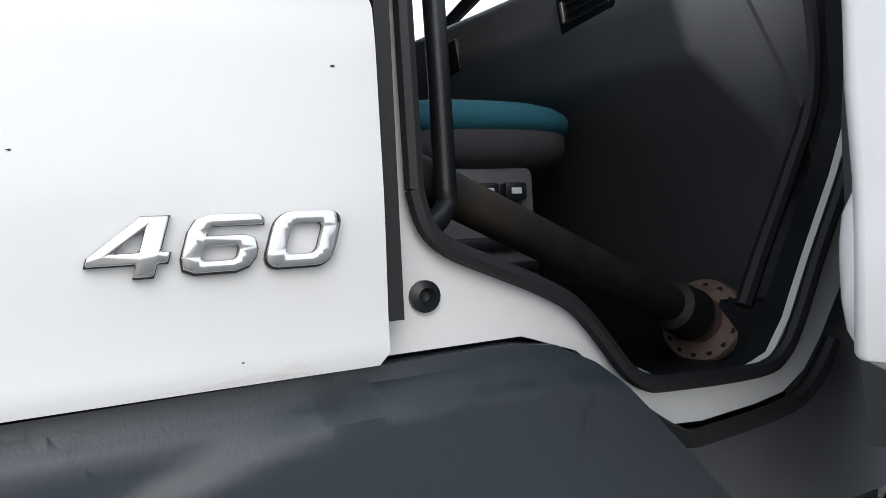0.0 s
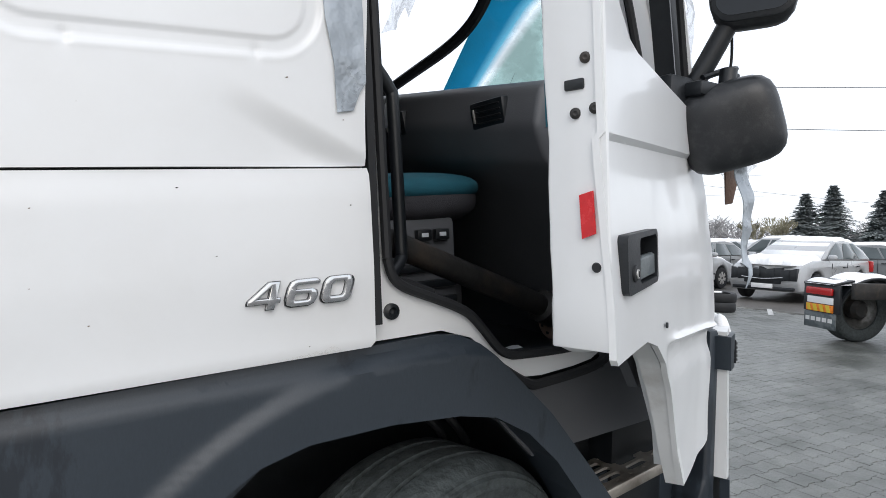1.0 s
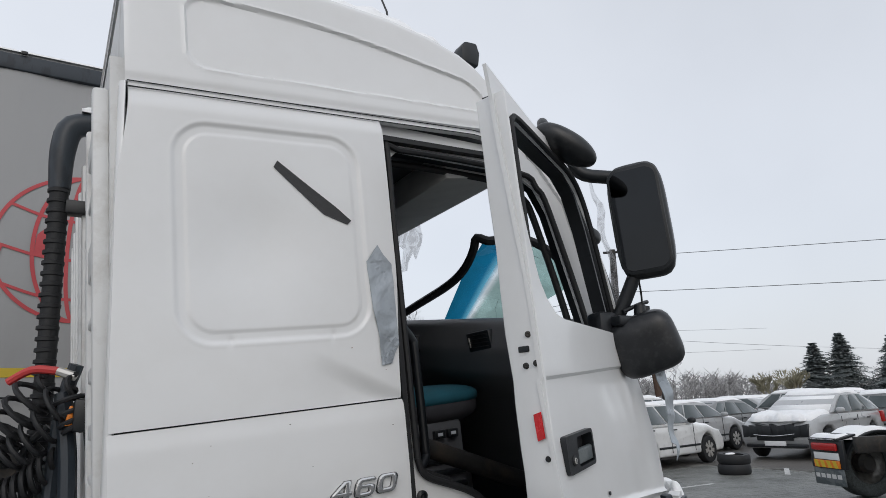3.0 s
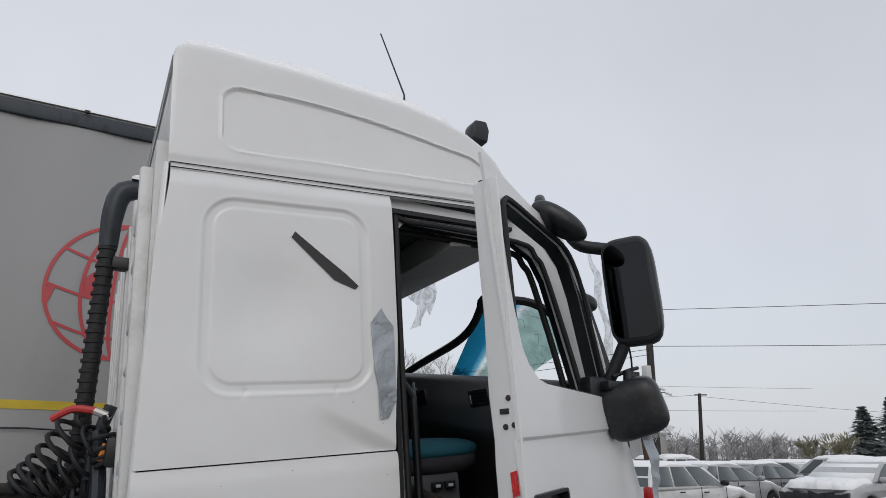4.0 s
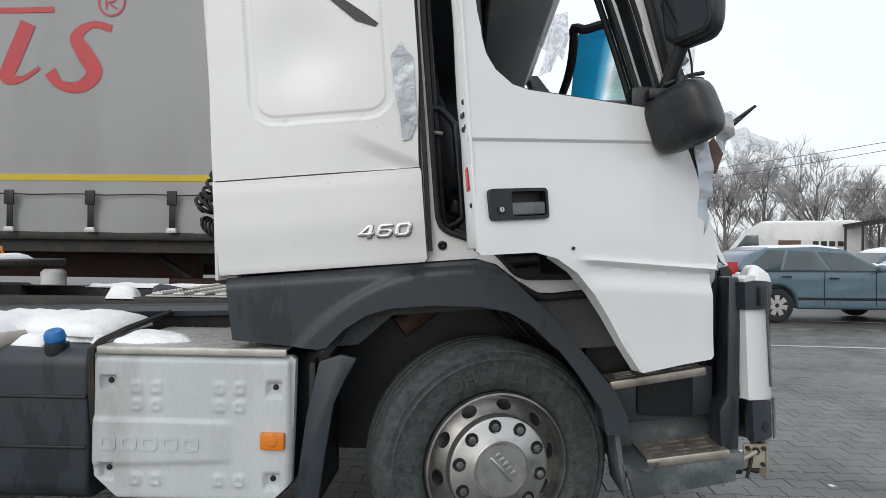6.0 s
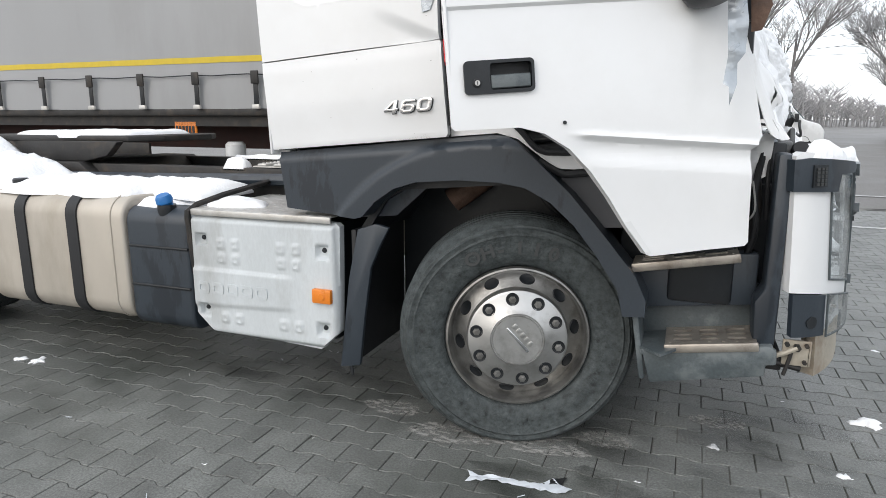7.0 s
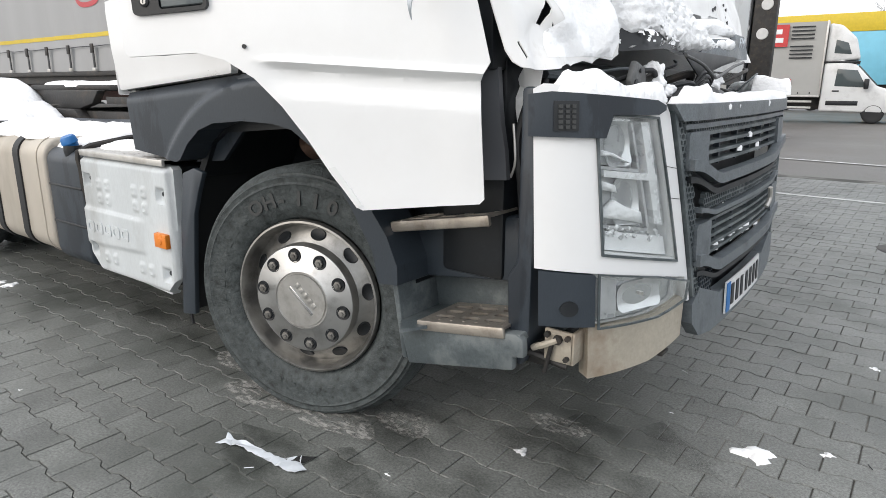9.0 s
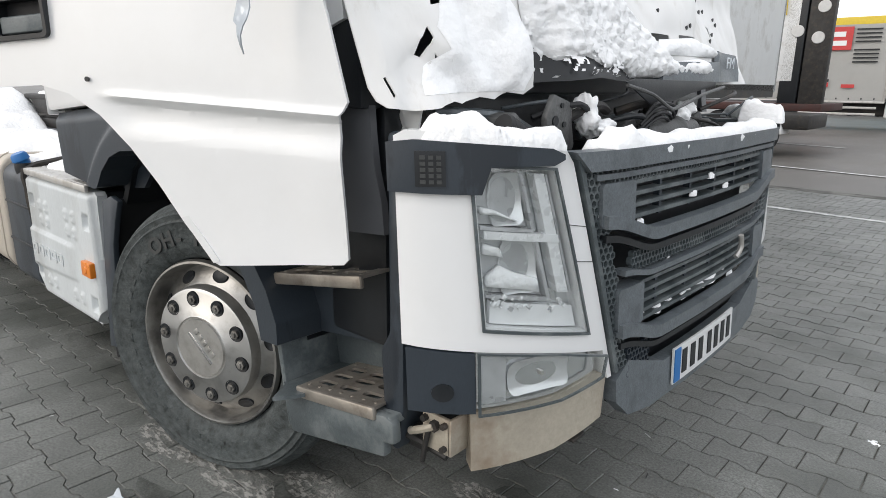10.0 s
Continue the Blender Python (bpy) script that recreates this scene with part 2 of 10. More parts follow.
def windscreen_material():
    """Laminated glass: blue shade band at its top, frosted with snow and cracks below."""
    m = bpy.data.materials.new("cracked_windscreen_glass")
    m.use_nodes = True
    n, l = m.node_tree.nodes, m.node_tree.links
    n.remove(n["Principled BSDF"])
    uv, sep = n.new("ShaderNodeUVMap"), n.new("ShaderNodeSeparateXYZ")
    l.new(uv.outputs[0], sep.inputs[0])
    tint = n.new("ShaderNodeValToRGB")
    e = tint.color_ramp.elements
    e[0].position, e[0].color = 0.0, (0.34, 0.50, 0.46, 1)
    e[1].position, e[1].color = 1.0, (0.008, 0.115, 0.20, 1)
    for p, c in ((0.52, (0.42, 0.58, 0.54, 1)), (0.60, (0.92, 0.97, 0.97, 1)), (0.67, (0.14, 0.42, 0.56, 1)), (0.75, (0.012, 0.16, 0.29, 1))):
        q = e.new(p)
        q.color = c
    l.new(sep.outputs["Y"], tint.inputs["Fac"])
    tr, tl, gl, df = n.new("ShaderNodeBsdfTransparent"), n.new("ShaderNodeBsdfTranslucent"), n.new("ShaderNodeBsdfGlossy"), n.new("ShaderNodeBsdfDiffuse")
    l.new(tint.outputs[0], tr.inputs["Color"])
    l.new(tint.outputs[0], tl.inputs["Color"])
    l.new(tint.outputs[0], df.inputs["Color"])
    gl.inputs["Roughness"].default_value = 0.05
    tc, frost, fr = n.new("ShaderNodeTexCoord"), n.new("ShaderNodeTexNoise"), n.new("ShaderNodeValToRGB")
    frost.inputs["Scale"].default_value, frost.inputs["Detail"].default_value, frost.inputs["Roughness"].default_value = 7, 9, 0.7
    l.new(tc.outputs["Object"], frost.inputs["Vector"])
    fr.color_ramp.elements[0].position, fr.color_ramp.elements[0].color = 0.42, (0.25, 0.25, 0.25, 1)
    fr.color_ramp.elements[1].position, fr.color_ramp.elements[1].color = 0.58, (0.85, 0.85, 0.85, 1)
    l.new(frost.outputs["Fac"], fr.inputs["Fac"])
    low = n.new("ShaderNodeMapRange")
    low.inputs["From Min"].default_value, low.inputs["From Max"].default_value = 0.68, 0.56
    low.inputs["To Min"].default_value, low.inputs["To Max"].default_value = 0.25, 1.0
    l.new(sep.outputs["Y"], low.inputs["Value"])
    mul = n.new("ShaderNodeMath")
    mul.operation = "MULTIPLY"
    l.new(fr.outputs[0], mul.inputs[0])
    l.new(low.outputs[0], mul.inputs[1])
    half, veil, gloss = n.new("ShaderNodeMixShader"), n.new("ShaderNodeMixShader"), n.new("ShaderNodeMixShader")
    half.inputs[0].default_value = 0.35
    l.new(tl.outputs[0], half.inputs[1])
    l.new(df.outputs[0], half.inputs[2])
    l.new(mul.outputs[0], veil.inputs[0])
    l.new(tr.outputs[0], veil.inputs[1])
    l.new(half.outputs[0], veil.inputs[2])
    l.new(sheen(n, l), gloss.inputs[0])
    l.new(veil.outputs[0], gloss.inputs[1])
    l.new(gl.outputs[0], gloss.inputs[2])
    l.new(gloss.outputs[0], n["Material Output"].inputs[0])
    return m


CRACKED = windscreen_material()
LAMPSILVER = material("lamp_silver", (0.90, 0.91, 0.92), 0.35, metal=0.1, vary=0.08, scale=25, bump=0.03, bump_scale=120)
REFLECTOR = material("lamp_reflector", (0.86, 0.87, 0.88), 0.16, metal=0.92, vary=0.06, scale=20, bump=0.12, bump_scale=18)
MIRRORBODY = material("mirror_housing_plastic", (0.016, 0.018, 0.021), 0.38, vary=0.25, scale=10, bump=0.05, bump_scale=300, dirt=(0.09, 0.09, 0.09), dirt_amount=0.25, dirt_scale=40)


# ---- building blocks ----
def thing(name, label, category, group="", kind="", at=(0, 0, 0)):
    ob = new(name)
    ob.location = at
    return tagged(ob, label, category, group, kind)


def finish(name, bm, mat, smooth=40, m=None):
    if m is not None:
        bm.transform(m)
    me = bpy.data.meshes.new(name)
    bm.to_mesh(me)
    bm.free()
    me.materials.append(mat)
    if mat is SNOW:
        smooth = 180
    if smooth:
        me.polygons.foreach_set("use_smooth", [True] * len(me.polygons))
        me.set_sharp_from_angle(angle=radians(smooth))
    return me


def part(name, bm, mat, parent, label="", m=None, smooth=40):
    """One mesh under a thing or a part, built in the place's own metres."""
    ob = new(name, finish(name, bm, mat, smooth, m))
    if parent is not None:
        ob.parent = parent
        if parent.type == "EMPTY":
            ob.matrix_parent_inverse = Matrix.Translation(-parent.location)
    if label:
        ob["label"] = label
    return ob


def solo(name, bm, mat, label, category, group="", kind="", m=None, smooth=40):
    """A thing that is one mesh."""
    return tagged(part(name, bm, mat, None, "", m, smooth), label, category, group, kind)


def bevel(bm, w, seg=2, sharp=30):
    es = [e for e in bm.edges if len(e.link_faces) == 2 and e.calc_face_angle(0) > radians(sharp)]
    bmesh.ops.bevel(bm, geom=es, offset=w, segments=seg, profile=0.5, affect="EDGES", clamp_overlap=True)
    return bm


def box(x0, x1, y0, y1, z0, z1, r=0.0, seg=2, bm=None):
    new_bm = bmesh.new()
    bmesh.ops.create_cube(new_bm, size=1)
    bmesh.ops.scale(new_bm, vec=(x1 - x0, y1 - y0, z1 - z0), verts=new_bm.verts)
    bmesh.ops.translate(new_bm, vec=((x0 + x1) / 2, (y0 + y1) / 2, (z0 + z1) / 2), verts=new_bm.verts)
    if r:
        bevel(new_bm, r, seg)
    return join(bm, new_bm)


def join(bm, other):
    """Adds other to bm, if there is one."""
    if bm is None:
        return other
    me = bpy.data.meshes.new("join")
    other.to_mesh(me)
    other.free()
    bm.from_mesh(me)
    bpy.data.meshes.remove(me)
    return bm


def prism(pts, a, b, axis="y", r=0.0, seg=2, bm=None):
    """A polygon given in the two other axes, pushed from a to b along axis."""
    nb = bmesh.new()
    put = {"y": lambda u, v, w: (u, w, v), "x": lambda u, v, w: (w, u, v), "z": lambda u, v, w: (u, v, w)}[axis]
    lo, hi = [nb.verts.new(put(u, v, a)) for u, v in pts], [nb.verts.new(put(u, v, b)) for u, v in pts]
    nb.faces.new(lo)
    nb.faces.new(hi)
    for i in range(len(pts)):
        j = (i + 1) % len(pts)
        nb.faces.new((lo[i], lo[j], hi[j], hi[i]))
    bmesh.ops.recalc_face_normals(nb, faces=nb.faces)
    if r:
        bevel(nb, r, seg)
    return join(bm, nb)


def rounded(x0, x1, z0, z1, r, n=5):
    """The outline of a rectangle with round corners."""
    out = []
    for cx, cz, a0 in ((x1 - r, z1 - r, 0), (x0 + r, z1 - r, 90), (x0 + r, z0 + r, 180), (x1 - r, z0 + r, 270)):
        for i in range(n + 1):
            a = radians(a0 + 90 * i / n)
            out.append((cx + r * math.cos(a), cz + r * math.sin(a)))
    return out


def lathe(profile, n=48, axis="y", bm=None, closed=False, cap=True):
    """Turns (radius, along) pairs round an axis through the origin."""
    nb = bmesh.new()
    rings = []
    for r, a in profile:
        ring = []
        for i in range(n):
            t = 2 * math.pi * i / n
            c, s = r * math.cos(t), r * math.sin(t)
            ring.append(nb.verts.new({"y": (c, a, s), "x": (a, c, s), "z": (c, s, a)}[axis]))
        rings.append(ring)
    pairs = list(zip(rings, rings[1:])) + ([(rings[-1], rings[0])] if closed else [])
    for p, q in pairs:
        for i in range(n):
            j = (i + 1) % n
            nb.faces.new((p[i], p[j], q[j], q[i]))
    if cap and not closed:
        for ring, (r, a) in ((rings[0], profile[0]), (rings[-1], profile[-1])):
            if r > 1e-4:
                nb.faces.new(ring)
    bmesh.ops.remove_doubles(nb, verts=nb.verts, dist=1e-5)
    bmesh.ops.recalc_face_normals(nb, faces=nb.faces)
    return join(bm, nb)


def tube(pts, r, n=8, bm=None, smooth_steps=0):
    """A round bar along points; r is a number or one per point."""
    pts = [Vector(p) for p in pts]
    if smooth_steps:
        out = []
        for i in range(len(pts) - 1):
            p0, p1, p2, p3 = pts[max(i - 1, 0)], pts[i], pts[i + 1], pts[min(i + 2, len(pts) - 1)]
            for k in range(smooth_steps):
                t = k / smooth_steps
                out.append(0.5 * (2 * p1 + (p2 - p0) * t + (2 * p0 - 5 * p1 + 4 * p2 - p3) * t * t + (3 * p1 - p0 - 3 * p2 + p3) * t ** 3))
        if isinstance(r, (list, tuple)):
            r = [r[k // smooth_steps] + (r[min(k // smooth_steps + 1, len(r) - 1)] - r[k // smooth_steps]) * (k % smooth_steps) / smooth_steps for k in range(len(out))] + [r[-1]]
        pts = out + [pts[-1]]
    rad = r if isinstance(r, (list, tuple)) else [r] * len(pts)
    nb, rings, side = bmesh.new(), [], None
    for i, p in enumerate(pts):
        d = (pts[min(i + 1, len(pts) - 1)] - pts[max(i - 1, 0)]).normalized()
        if side is None:
            side = d.cross(Vector((0, 0, 1)) if abs(d.z) < 0.9 else Vector((1, 0, 0))).normalized()
        else:
            side = (side - d * side.dot(d)).normalized()
        up = d.cross(side)
        rings.append([nb.verts.new(p + rad[i] * (math.cos(2 * math.pi * k / n) * side + math.sin(2 * math.pi * k / n) * up)) for k in range(n)])
    for a, b in zip(rings, rings[1:]):
        for k in range(n):
            j = (k + 1) % n
            nb.faces.new((a[k], a[j], b[j], b[k]))
    nb.faces.new(rings[0])
    nb.faces.new(rings[-1])
    bmesh.ops.recalc_face_normals(nb, faces=nb.faces)
    return join(bm, nb)


def sheet(outline, holes=(), step=0.04, f=None, thick=0.02, lines=()):
    """A panel in the xz plane with openings, cut into a fine net, shaped by y = f(x, z), with real thickness towards +y.
    lines: (x, z, nx, nz) creases to cut along."""
    bm = bmesh.new()
    edges = []
    for loop in (outline, *holes):
        vs = [bm.verts.new((x, 0, z)) for x, z in loop]
        edges += [bm.edges.new((vs[i], vs[(i + 1) % len(vs)])) for i in range(len(vs))]
    bmesh.ops.triangle_fill(bm, edges=edges, use_beauty=True)
    cuts = [((x, 0, z), (nx, 0, nz)) for x, z, nx, nz in lines]
    if step:
        xs, zs = [p[0] for p in outline], [p[1] for p in outline]
        x = min(xs) + step
        while x < max(xs):
            cuts.append(((x, 0, 0), (1, 0, 0)))
            x += step
        z = min(zs) + step
        while z < max(zs):
            cuts.append(((0, 0, z), (0, 0, 1)))
            z += step
    for co, no in cuts:
        bmesh.ops.bisect_plane(bm, geom=bm.verts[:] + bm.edges[:] + bm.faces[:], plane_co=co, plane_no=no, dist=1e-5)
    if f:
        for v in bm.verts:
            v.co.y = f(v.co.x, v.co.z)
    bmesh.ops.recalc_face_normals(bm, faces=bm.faces)
    if bm.faces and sum(fc.normal.y * fc.calc_area() for fc in bm.faces) > 0:
        bmesh.ops.reverse_faces(bm, faces=bm.faces)
    if thick:
        r = bmesh.ops.extrude_face_region(bm, geom=bm.faces[:])
        vs = [g for g in r["geom"] if isinstance(g, bmesh.types.BMVert)]
        bmesh.ops.translate(bm, vec=(0, thick, 0), verts=vs)
        bmesh.ops.recalc_face_normals(bm, faces=bm.faces)
    return bm


def smooth_step(a, b, x):
    t = min(1.0, max(0.0, (x - a) / (b - a)))
    return t * t * (3 - 2 * t)


def sd_round(x, z, x0, x1, z0, z1, r):
    """How far a point lies outside (+) or inside (-) a rounded rectangle."""
    dx, dz = abs(x - (x0 + x1) / 2) - (x1 - x0) / 2 + r, abs(z - (z0 + z1) / 2) - (z1 - z0) / 2 + r
    return math.hypot(max(dx, 0), max(dz, 0)) + min(max(dx, dz), 0) - r


def lettering(text, size, depth, m, bm=None, shear=0.0, wide=1.0, fat=0.0):
    """Raised letters in Blender's own font, lying in xy, placed by m."""
    cu = bpy.data.curves.new("letters", "FONT")
    cu.body, cu.size, cu.extrude, cu.shear, cu.offset = text, size, depth, shear, fat
    ob = bpy.data.objects.new("letters", cu)
    me = ob.to_mesh()
    nb = bmesh.new()
    nb.from_mesh(me)
    ob.to_mesh_clear()
    bpy.data.objects.remove(ob)
    bpy.data.curves.remove(cu)
    bmesh.ops.scale(nb, vec=(wide, 1, 1), verts=nb.verts)
    nb.transform(m)
    return join(bm, nb)


def snow_heap(outline, z, height, step=0.05, seed=0, edge=0.06, rough=1.0, f=None):
    """Snow lying on a flat top: an outline in xy, domed and lumpy, thinning to the edge."""
    bm = sheet(outline, (), step, None, 0)
    border = [(Vector((e.verts[0].co.x, e.verts[0].co.z)), Vector((e.verts[1].co.x, e.verts[1].co.z))) for e in bm.edges if len(e.link_faces) == 1]
    for v in bm.verts:
        p = Vector((v.co.x, v.co.z))
        d = 9.0
        for a, b in border:
            t = max(0, min(1, (p - a).dot(b - a) / max((b - a).length_squared, 1e-9)))
            d = min(d, (a + (b - a) * t - p).length)
        k = math.sqrt(max(0.0, 1 - (1 - min(1, d / edge)) ** 2))
        lump = 1 + rough * 0.35 * noise.noise(Vector((p.x * 5 + seed, p.y * 5, seed))) + rough * 0.25 * noise.noise(Vector((p.x * 16, p.y * 16, seed)))
        base = f(p.x, p.y) if f else z
        v.co = Vector((p.x, p.y, base - 0.004 + (height(p.x, p.y) if callable(height) else height) * k * lump))
    bmesh.ops.recalc_face_normals(bm, faces=bm.faces)
    if sum(fc.normal.z for fc in bm.faces) < 0:
        bmesh.ops.reverse_faces(bm, faces=bm.faces)
    r = bmesh.ops.extrude_face_region(bm, geom=[e for e in bm.edges if len(e.link_faces) == 1])
    for g in r["geom"]:
        if isinstance(g, bmesh.types.BMVert):
            g.co.z -= 0.012
    return bm


def grid_panel(left, right, z0, z1, f, step=0.007, thick=0.03):
    """A four-sided panel as a fine even net, shaped by y = f(x, z), its rim turned inwards."""
    nz = max(2, int((z1 - z0) / step))
    nx = max(2, int((right((z0 + z1) / 2) - left((z0 + z1) / 2)) / step))
    verts, faces = [], []
    for j in range(nz + 1):
        z = z0 + (z1 - z0) * j / nz
        a, b = left(z), right(z)
        verts += [(a + (b - a) * i / nx, f(a + (b - a) * i / nx, z), z) for i in range(nx + 1)]
    w = nx + 1
    faces = [(j * w + i, j * w + i + 1, (j + 1) * w + i + 1, (j + 1) * w + i) for j in range(nz) for i in range(nx)]
    rim = list(range(w)) + [j * w + nx for j in range(1, nz + 1)] + [nz * w + i for i in range(nx - 1, -1, -1)] + [j * w for j in range(nz - 1, 0, -1)]
    base = len(verts)
    verts += [(verts[i][0], verts[i][1] + thick, verts[i][2]) for i in rim]
    faces += [(rim[k], base + k, base + (k + 1) % len(rim), rim[(k + 1) % len(rim)]) for k in range(len(rim))]
    me = bpy.data.meshes.new("net")
    me.from_pydata(verts, [], faces)
    bm = bmesh.new()
    bm.from_mesh(me)
    bpy.data.meshes.remove(me)
    return bm
# ---- the truck: front to +x, its right side near y = 0.08; the cab leans back, nose up ----
CAB = Matrix.Translation((0, 0.08, 1.2)) @ Matrix.Rotation(radians(-4.6), 4, "Y")
HINGE_X, HINGE_Y = 0.80, 0.02
DOOR = CAB @ Matrix.Translation((HINGE_X - 0.006, HINGE_Y + 0.026, 0)) @ Matrix.Rotation(radians(27.6), 4, "Z") @ Matrix.Translation((-HINGE_X, -HINGE_Y, 0))
WIDE = 2.32  # the cab's width
truck = thing("semi_truck", "white wrecked semi truck tractor with open door and crumpled snowy front", "truck")


def in_cab(name, bm, mat, label="", parent=None, smooth=40):
    return part(name, bm, mat, parent or truck, label, CAB, smooth)


# -- right side: lower panel, upper pressed panel, sill round the door opening --
def lower_side(x, z):
    return -0.012 - 0.010 * smooth_step(0.10, 0.28, z) + 0.004 * smooth_step(0.40, 0.452, z) + 0.004 * smooth_step(0.098, 0.088, z) + 0.0015 * noise.noise(Vector((x * 4, z * 5, 2)))


in_cab("lower_side_panel", grid_panel(lambda z: -1.105, lambda z: -0.286 - 0.010 * smooth_step(0.100, 0.088, z) - 0.004 * smooth_step(0.445, 0.452, z), 0.088, 0.4530, lower_side, 0.012), WHITE, "white lower cab side panel with rust at its edge")


def upper_side(x, z):
    d = sd_round(x, z, -0.937, -0.372, 0.662, 1.300, 0.10)
    y = -0.022 + 0.0060 * smooth_step(0.006, -0.006, d) - 0.0010 * math.exp(-((d - 0.009) / 0.004) ** 2)
    y -= 0.0035 * smooth_step(-0.026, -0.033, d)
    for notch in (-0.80, -0.50):
        y += 0.004 * math.exp(-((x - notch) / 0.008) ** 2 - ((z - 0.662) / 0.014) ** 2)
    # the big dent and the diagonal fold down to the door
    y += 0.020 * math.exp(-((x + 0.72) / 0.17) ** 2 - ((z - 0.95) / 0.16) ** 2)
    along, off = (x + 0.30) * -0.88 + (z - 0.475) * 0.47, (x + 0.30) * 0.47 + (z - 0.475) * 0.88
    y += 0.022 * smooth_step(0.012, -0.05, off) * smooth_step(0.34, 0.02, along) * smooth_step(-0.34, -0.02, off)
    y += 0.002 * noise.noise(Vector((x * 5, z * 5, 4)))
    return y + 0.02 * smooth_step(1.33, 1.41, z)


in_cab("upper_side_panel", grid_panel(lambda z: -1.101 + 0.016 * smooth_step(0.46, 1.05, z) + 0.039 * smooth_step(1.0, 1.41, z), lambda z: -0.292 + 0.024 * smooth_step(0.46, 0.9, z), 0.4575, 1.395, upper_side, 0.005), WHITE, "white upper cab side panel, dented, with a pressed frame")
in_cab("side_backing", sheet([(-1.10, 0.085), (-0.29, 0.085), (-0.27, 1.40), (-1.045, 1.40)], (), 0, lambda x, z: 0.022, 0.03), BLACK)

# rear corner post
post = prism([(-1.124, -0.010), (-1.108, -0.018), (-1.100, 0.06), (-1.124, 0.06)], 0.07, 1.41, "z", 0.006, 2, None)
for v in post.verts:
    v.co.x += 0.055 * smooth_step(0.9, 1.41, v.co.z)
in_cab("rear_corner_post", post, WHITE)

# roof side with its pressed field, and the domed high roof
ROOF = [(-1.06, 1.83), (-1.045, 1.885), (-1.01, 1.905), (-0.90, 1.908), (-0.56, 1.880), (-0.18, 1.838), (0.0, 1.796), (0.13, 1.748), (0.20, 1.704), (0.26, 1.645), (0.305, 1.572), (0.335, 1.49), (0.355, 1.42)]


def roof_top(x):
    for (xa, za), (xb, zb) in zip(ROOF, ROOF[1:]):
        if xa <= x <= xb:
            return za + (zb - za) * (x - xa) / (xb - xa)
    return ROOF[0][1] if x < ROOF[0][0] else ROOF[-1][1]


def roof_shell():
    bm = bmesh.new()
    nx, ns = 170, 64
    rows = []
    for i in range(nx + 1):
        x = -1.055 + 1.40 * i / nx
        top = roof_top(x)
        side_z = max(top - 0.05, 1.414)
        ring = []
        for k in range(ns + 1):               # up the right side
            s = k / ns
            z, y = 1.412 + (side_z - 1.412) * s, 0.030 * s
            d = sd_round(x, z, -0.886, 0.22 - (z - 1.5) * 0.45, 1.488, 1.735 - 0.12 * (x + 0.9) * smooth_step(-0.9, 0.2, x), 0.06)
            y += 0.009 * smooth_step(0.005, -0.005, d) - 0.0025 * math.exp(-((d - 0.006) / 0.005) ** 2) - 0.012
            y += 0.006 * smooth_step(1.445, 1.415, z)
            ring.append((x, y, z))
        for k in range(1, 11):                # round the edge
            a = k / 10 * math.pi / 2
            ring.append((x, 0.018 + 0.05 * (1 - math.cos(a)), side_z + (top - side_z) * math.sin(a)))
        for k in range(1, 13):
            s = k / 12
            ring.append((x, 0.068 + (WIDE - 0.085) * s, top + 0.03 * math.sin(math.pi * s)))
        rows.append([bm.verts.new(p) for p in ring])
    for p, q in zip(rows, rows[1:]):
        for i in range(len(p) - 1):
            bm.faces.new((p[i], p[i + 1], q[i + 1], q[i]))
    bmesh.ops.recalc_face_normals(bm, faces=bm.faces)
    rim = [e for e in bm.edges if len(e.link_faces) == 1]
    r = bmesh.ops.extrude_edge_only(bm, edges=rim)
    for g in r["geom"]:
        if isinstance(g, bmesh.types.BMVert):
            g.co += Vector((0.02 if g.co.x < -0.5 else -0.01, 0.025 if g.co.y < 1 else -0.02, -0.005))
    return bm


in_cab("high_roof", roof_shell(), WHITE, "white high roof with pressed side field")
in_cab("roof_gutter", sheet([(-1.046, 1.398), (0.12, 1.385), (0.33, 1.36), (0.33, 1.376), (0.12, 1.401), (-1.046, 1.414)], (), 0, lambda x, z: -0.006, 0.03), WHITE)
for dz in (0.0, 0.017):
    in_cab("seam_line", tube([(-1.05, -0.010, 1.395 + dz), (0.12, -0.010, 1.383 + dz), (0.33, -0.008, 1.358 + dz)], 0.0017, 6), RUBBER, "thin black seam")
# roof antenna and a black lamp box
part("roof_antenna", tube([(-0.245, 0.25, 3.02), (-0.25, 0.25, 3.14), (-0.374, 0.25, 3.418)], [0.010, 0.004, 0.003], 6), BLACK, truck, "thin black whip antenna")
part("roof_lamp", prism([(0.110, 3.03), (0.112, 3.100), (0.13, 3.128), (0.190, 3.132), (0.205, 3.085), (0.195, 3.02)], 0.26, 0.34, "y", 0.010), BLACK, truck, "small black lamp box on the roof")

roof_snow = snow_heap([(-1.05, 0.03), (0.02, 0.03), (0.12, 0.08), (0.20, 0.30), (0.22, 1.2), (0.20, 2.1), (0.0, 2.26), (-1.05, 2.26)], 0, 0.038, 0.035, 3, 0.03, 1.8, lambda x, y: roof_top(x) - 0.005 - 0.05 * (1 - math.sqrt(max(0, 1 - (1 - min(1, max(0, (y - 0.02)) / 0.05)) ** 2))))
solo("roof_snow", roof_snow, SNOW, "thin snow lying along the truck roof", "snow", m=CAB)

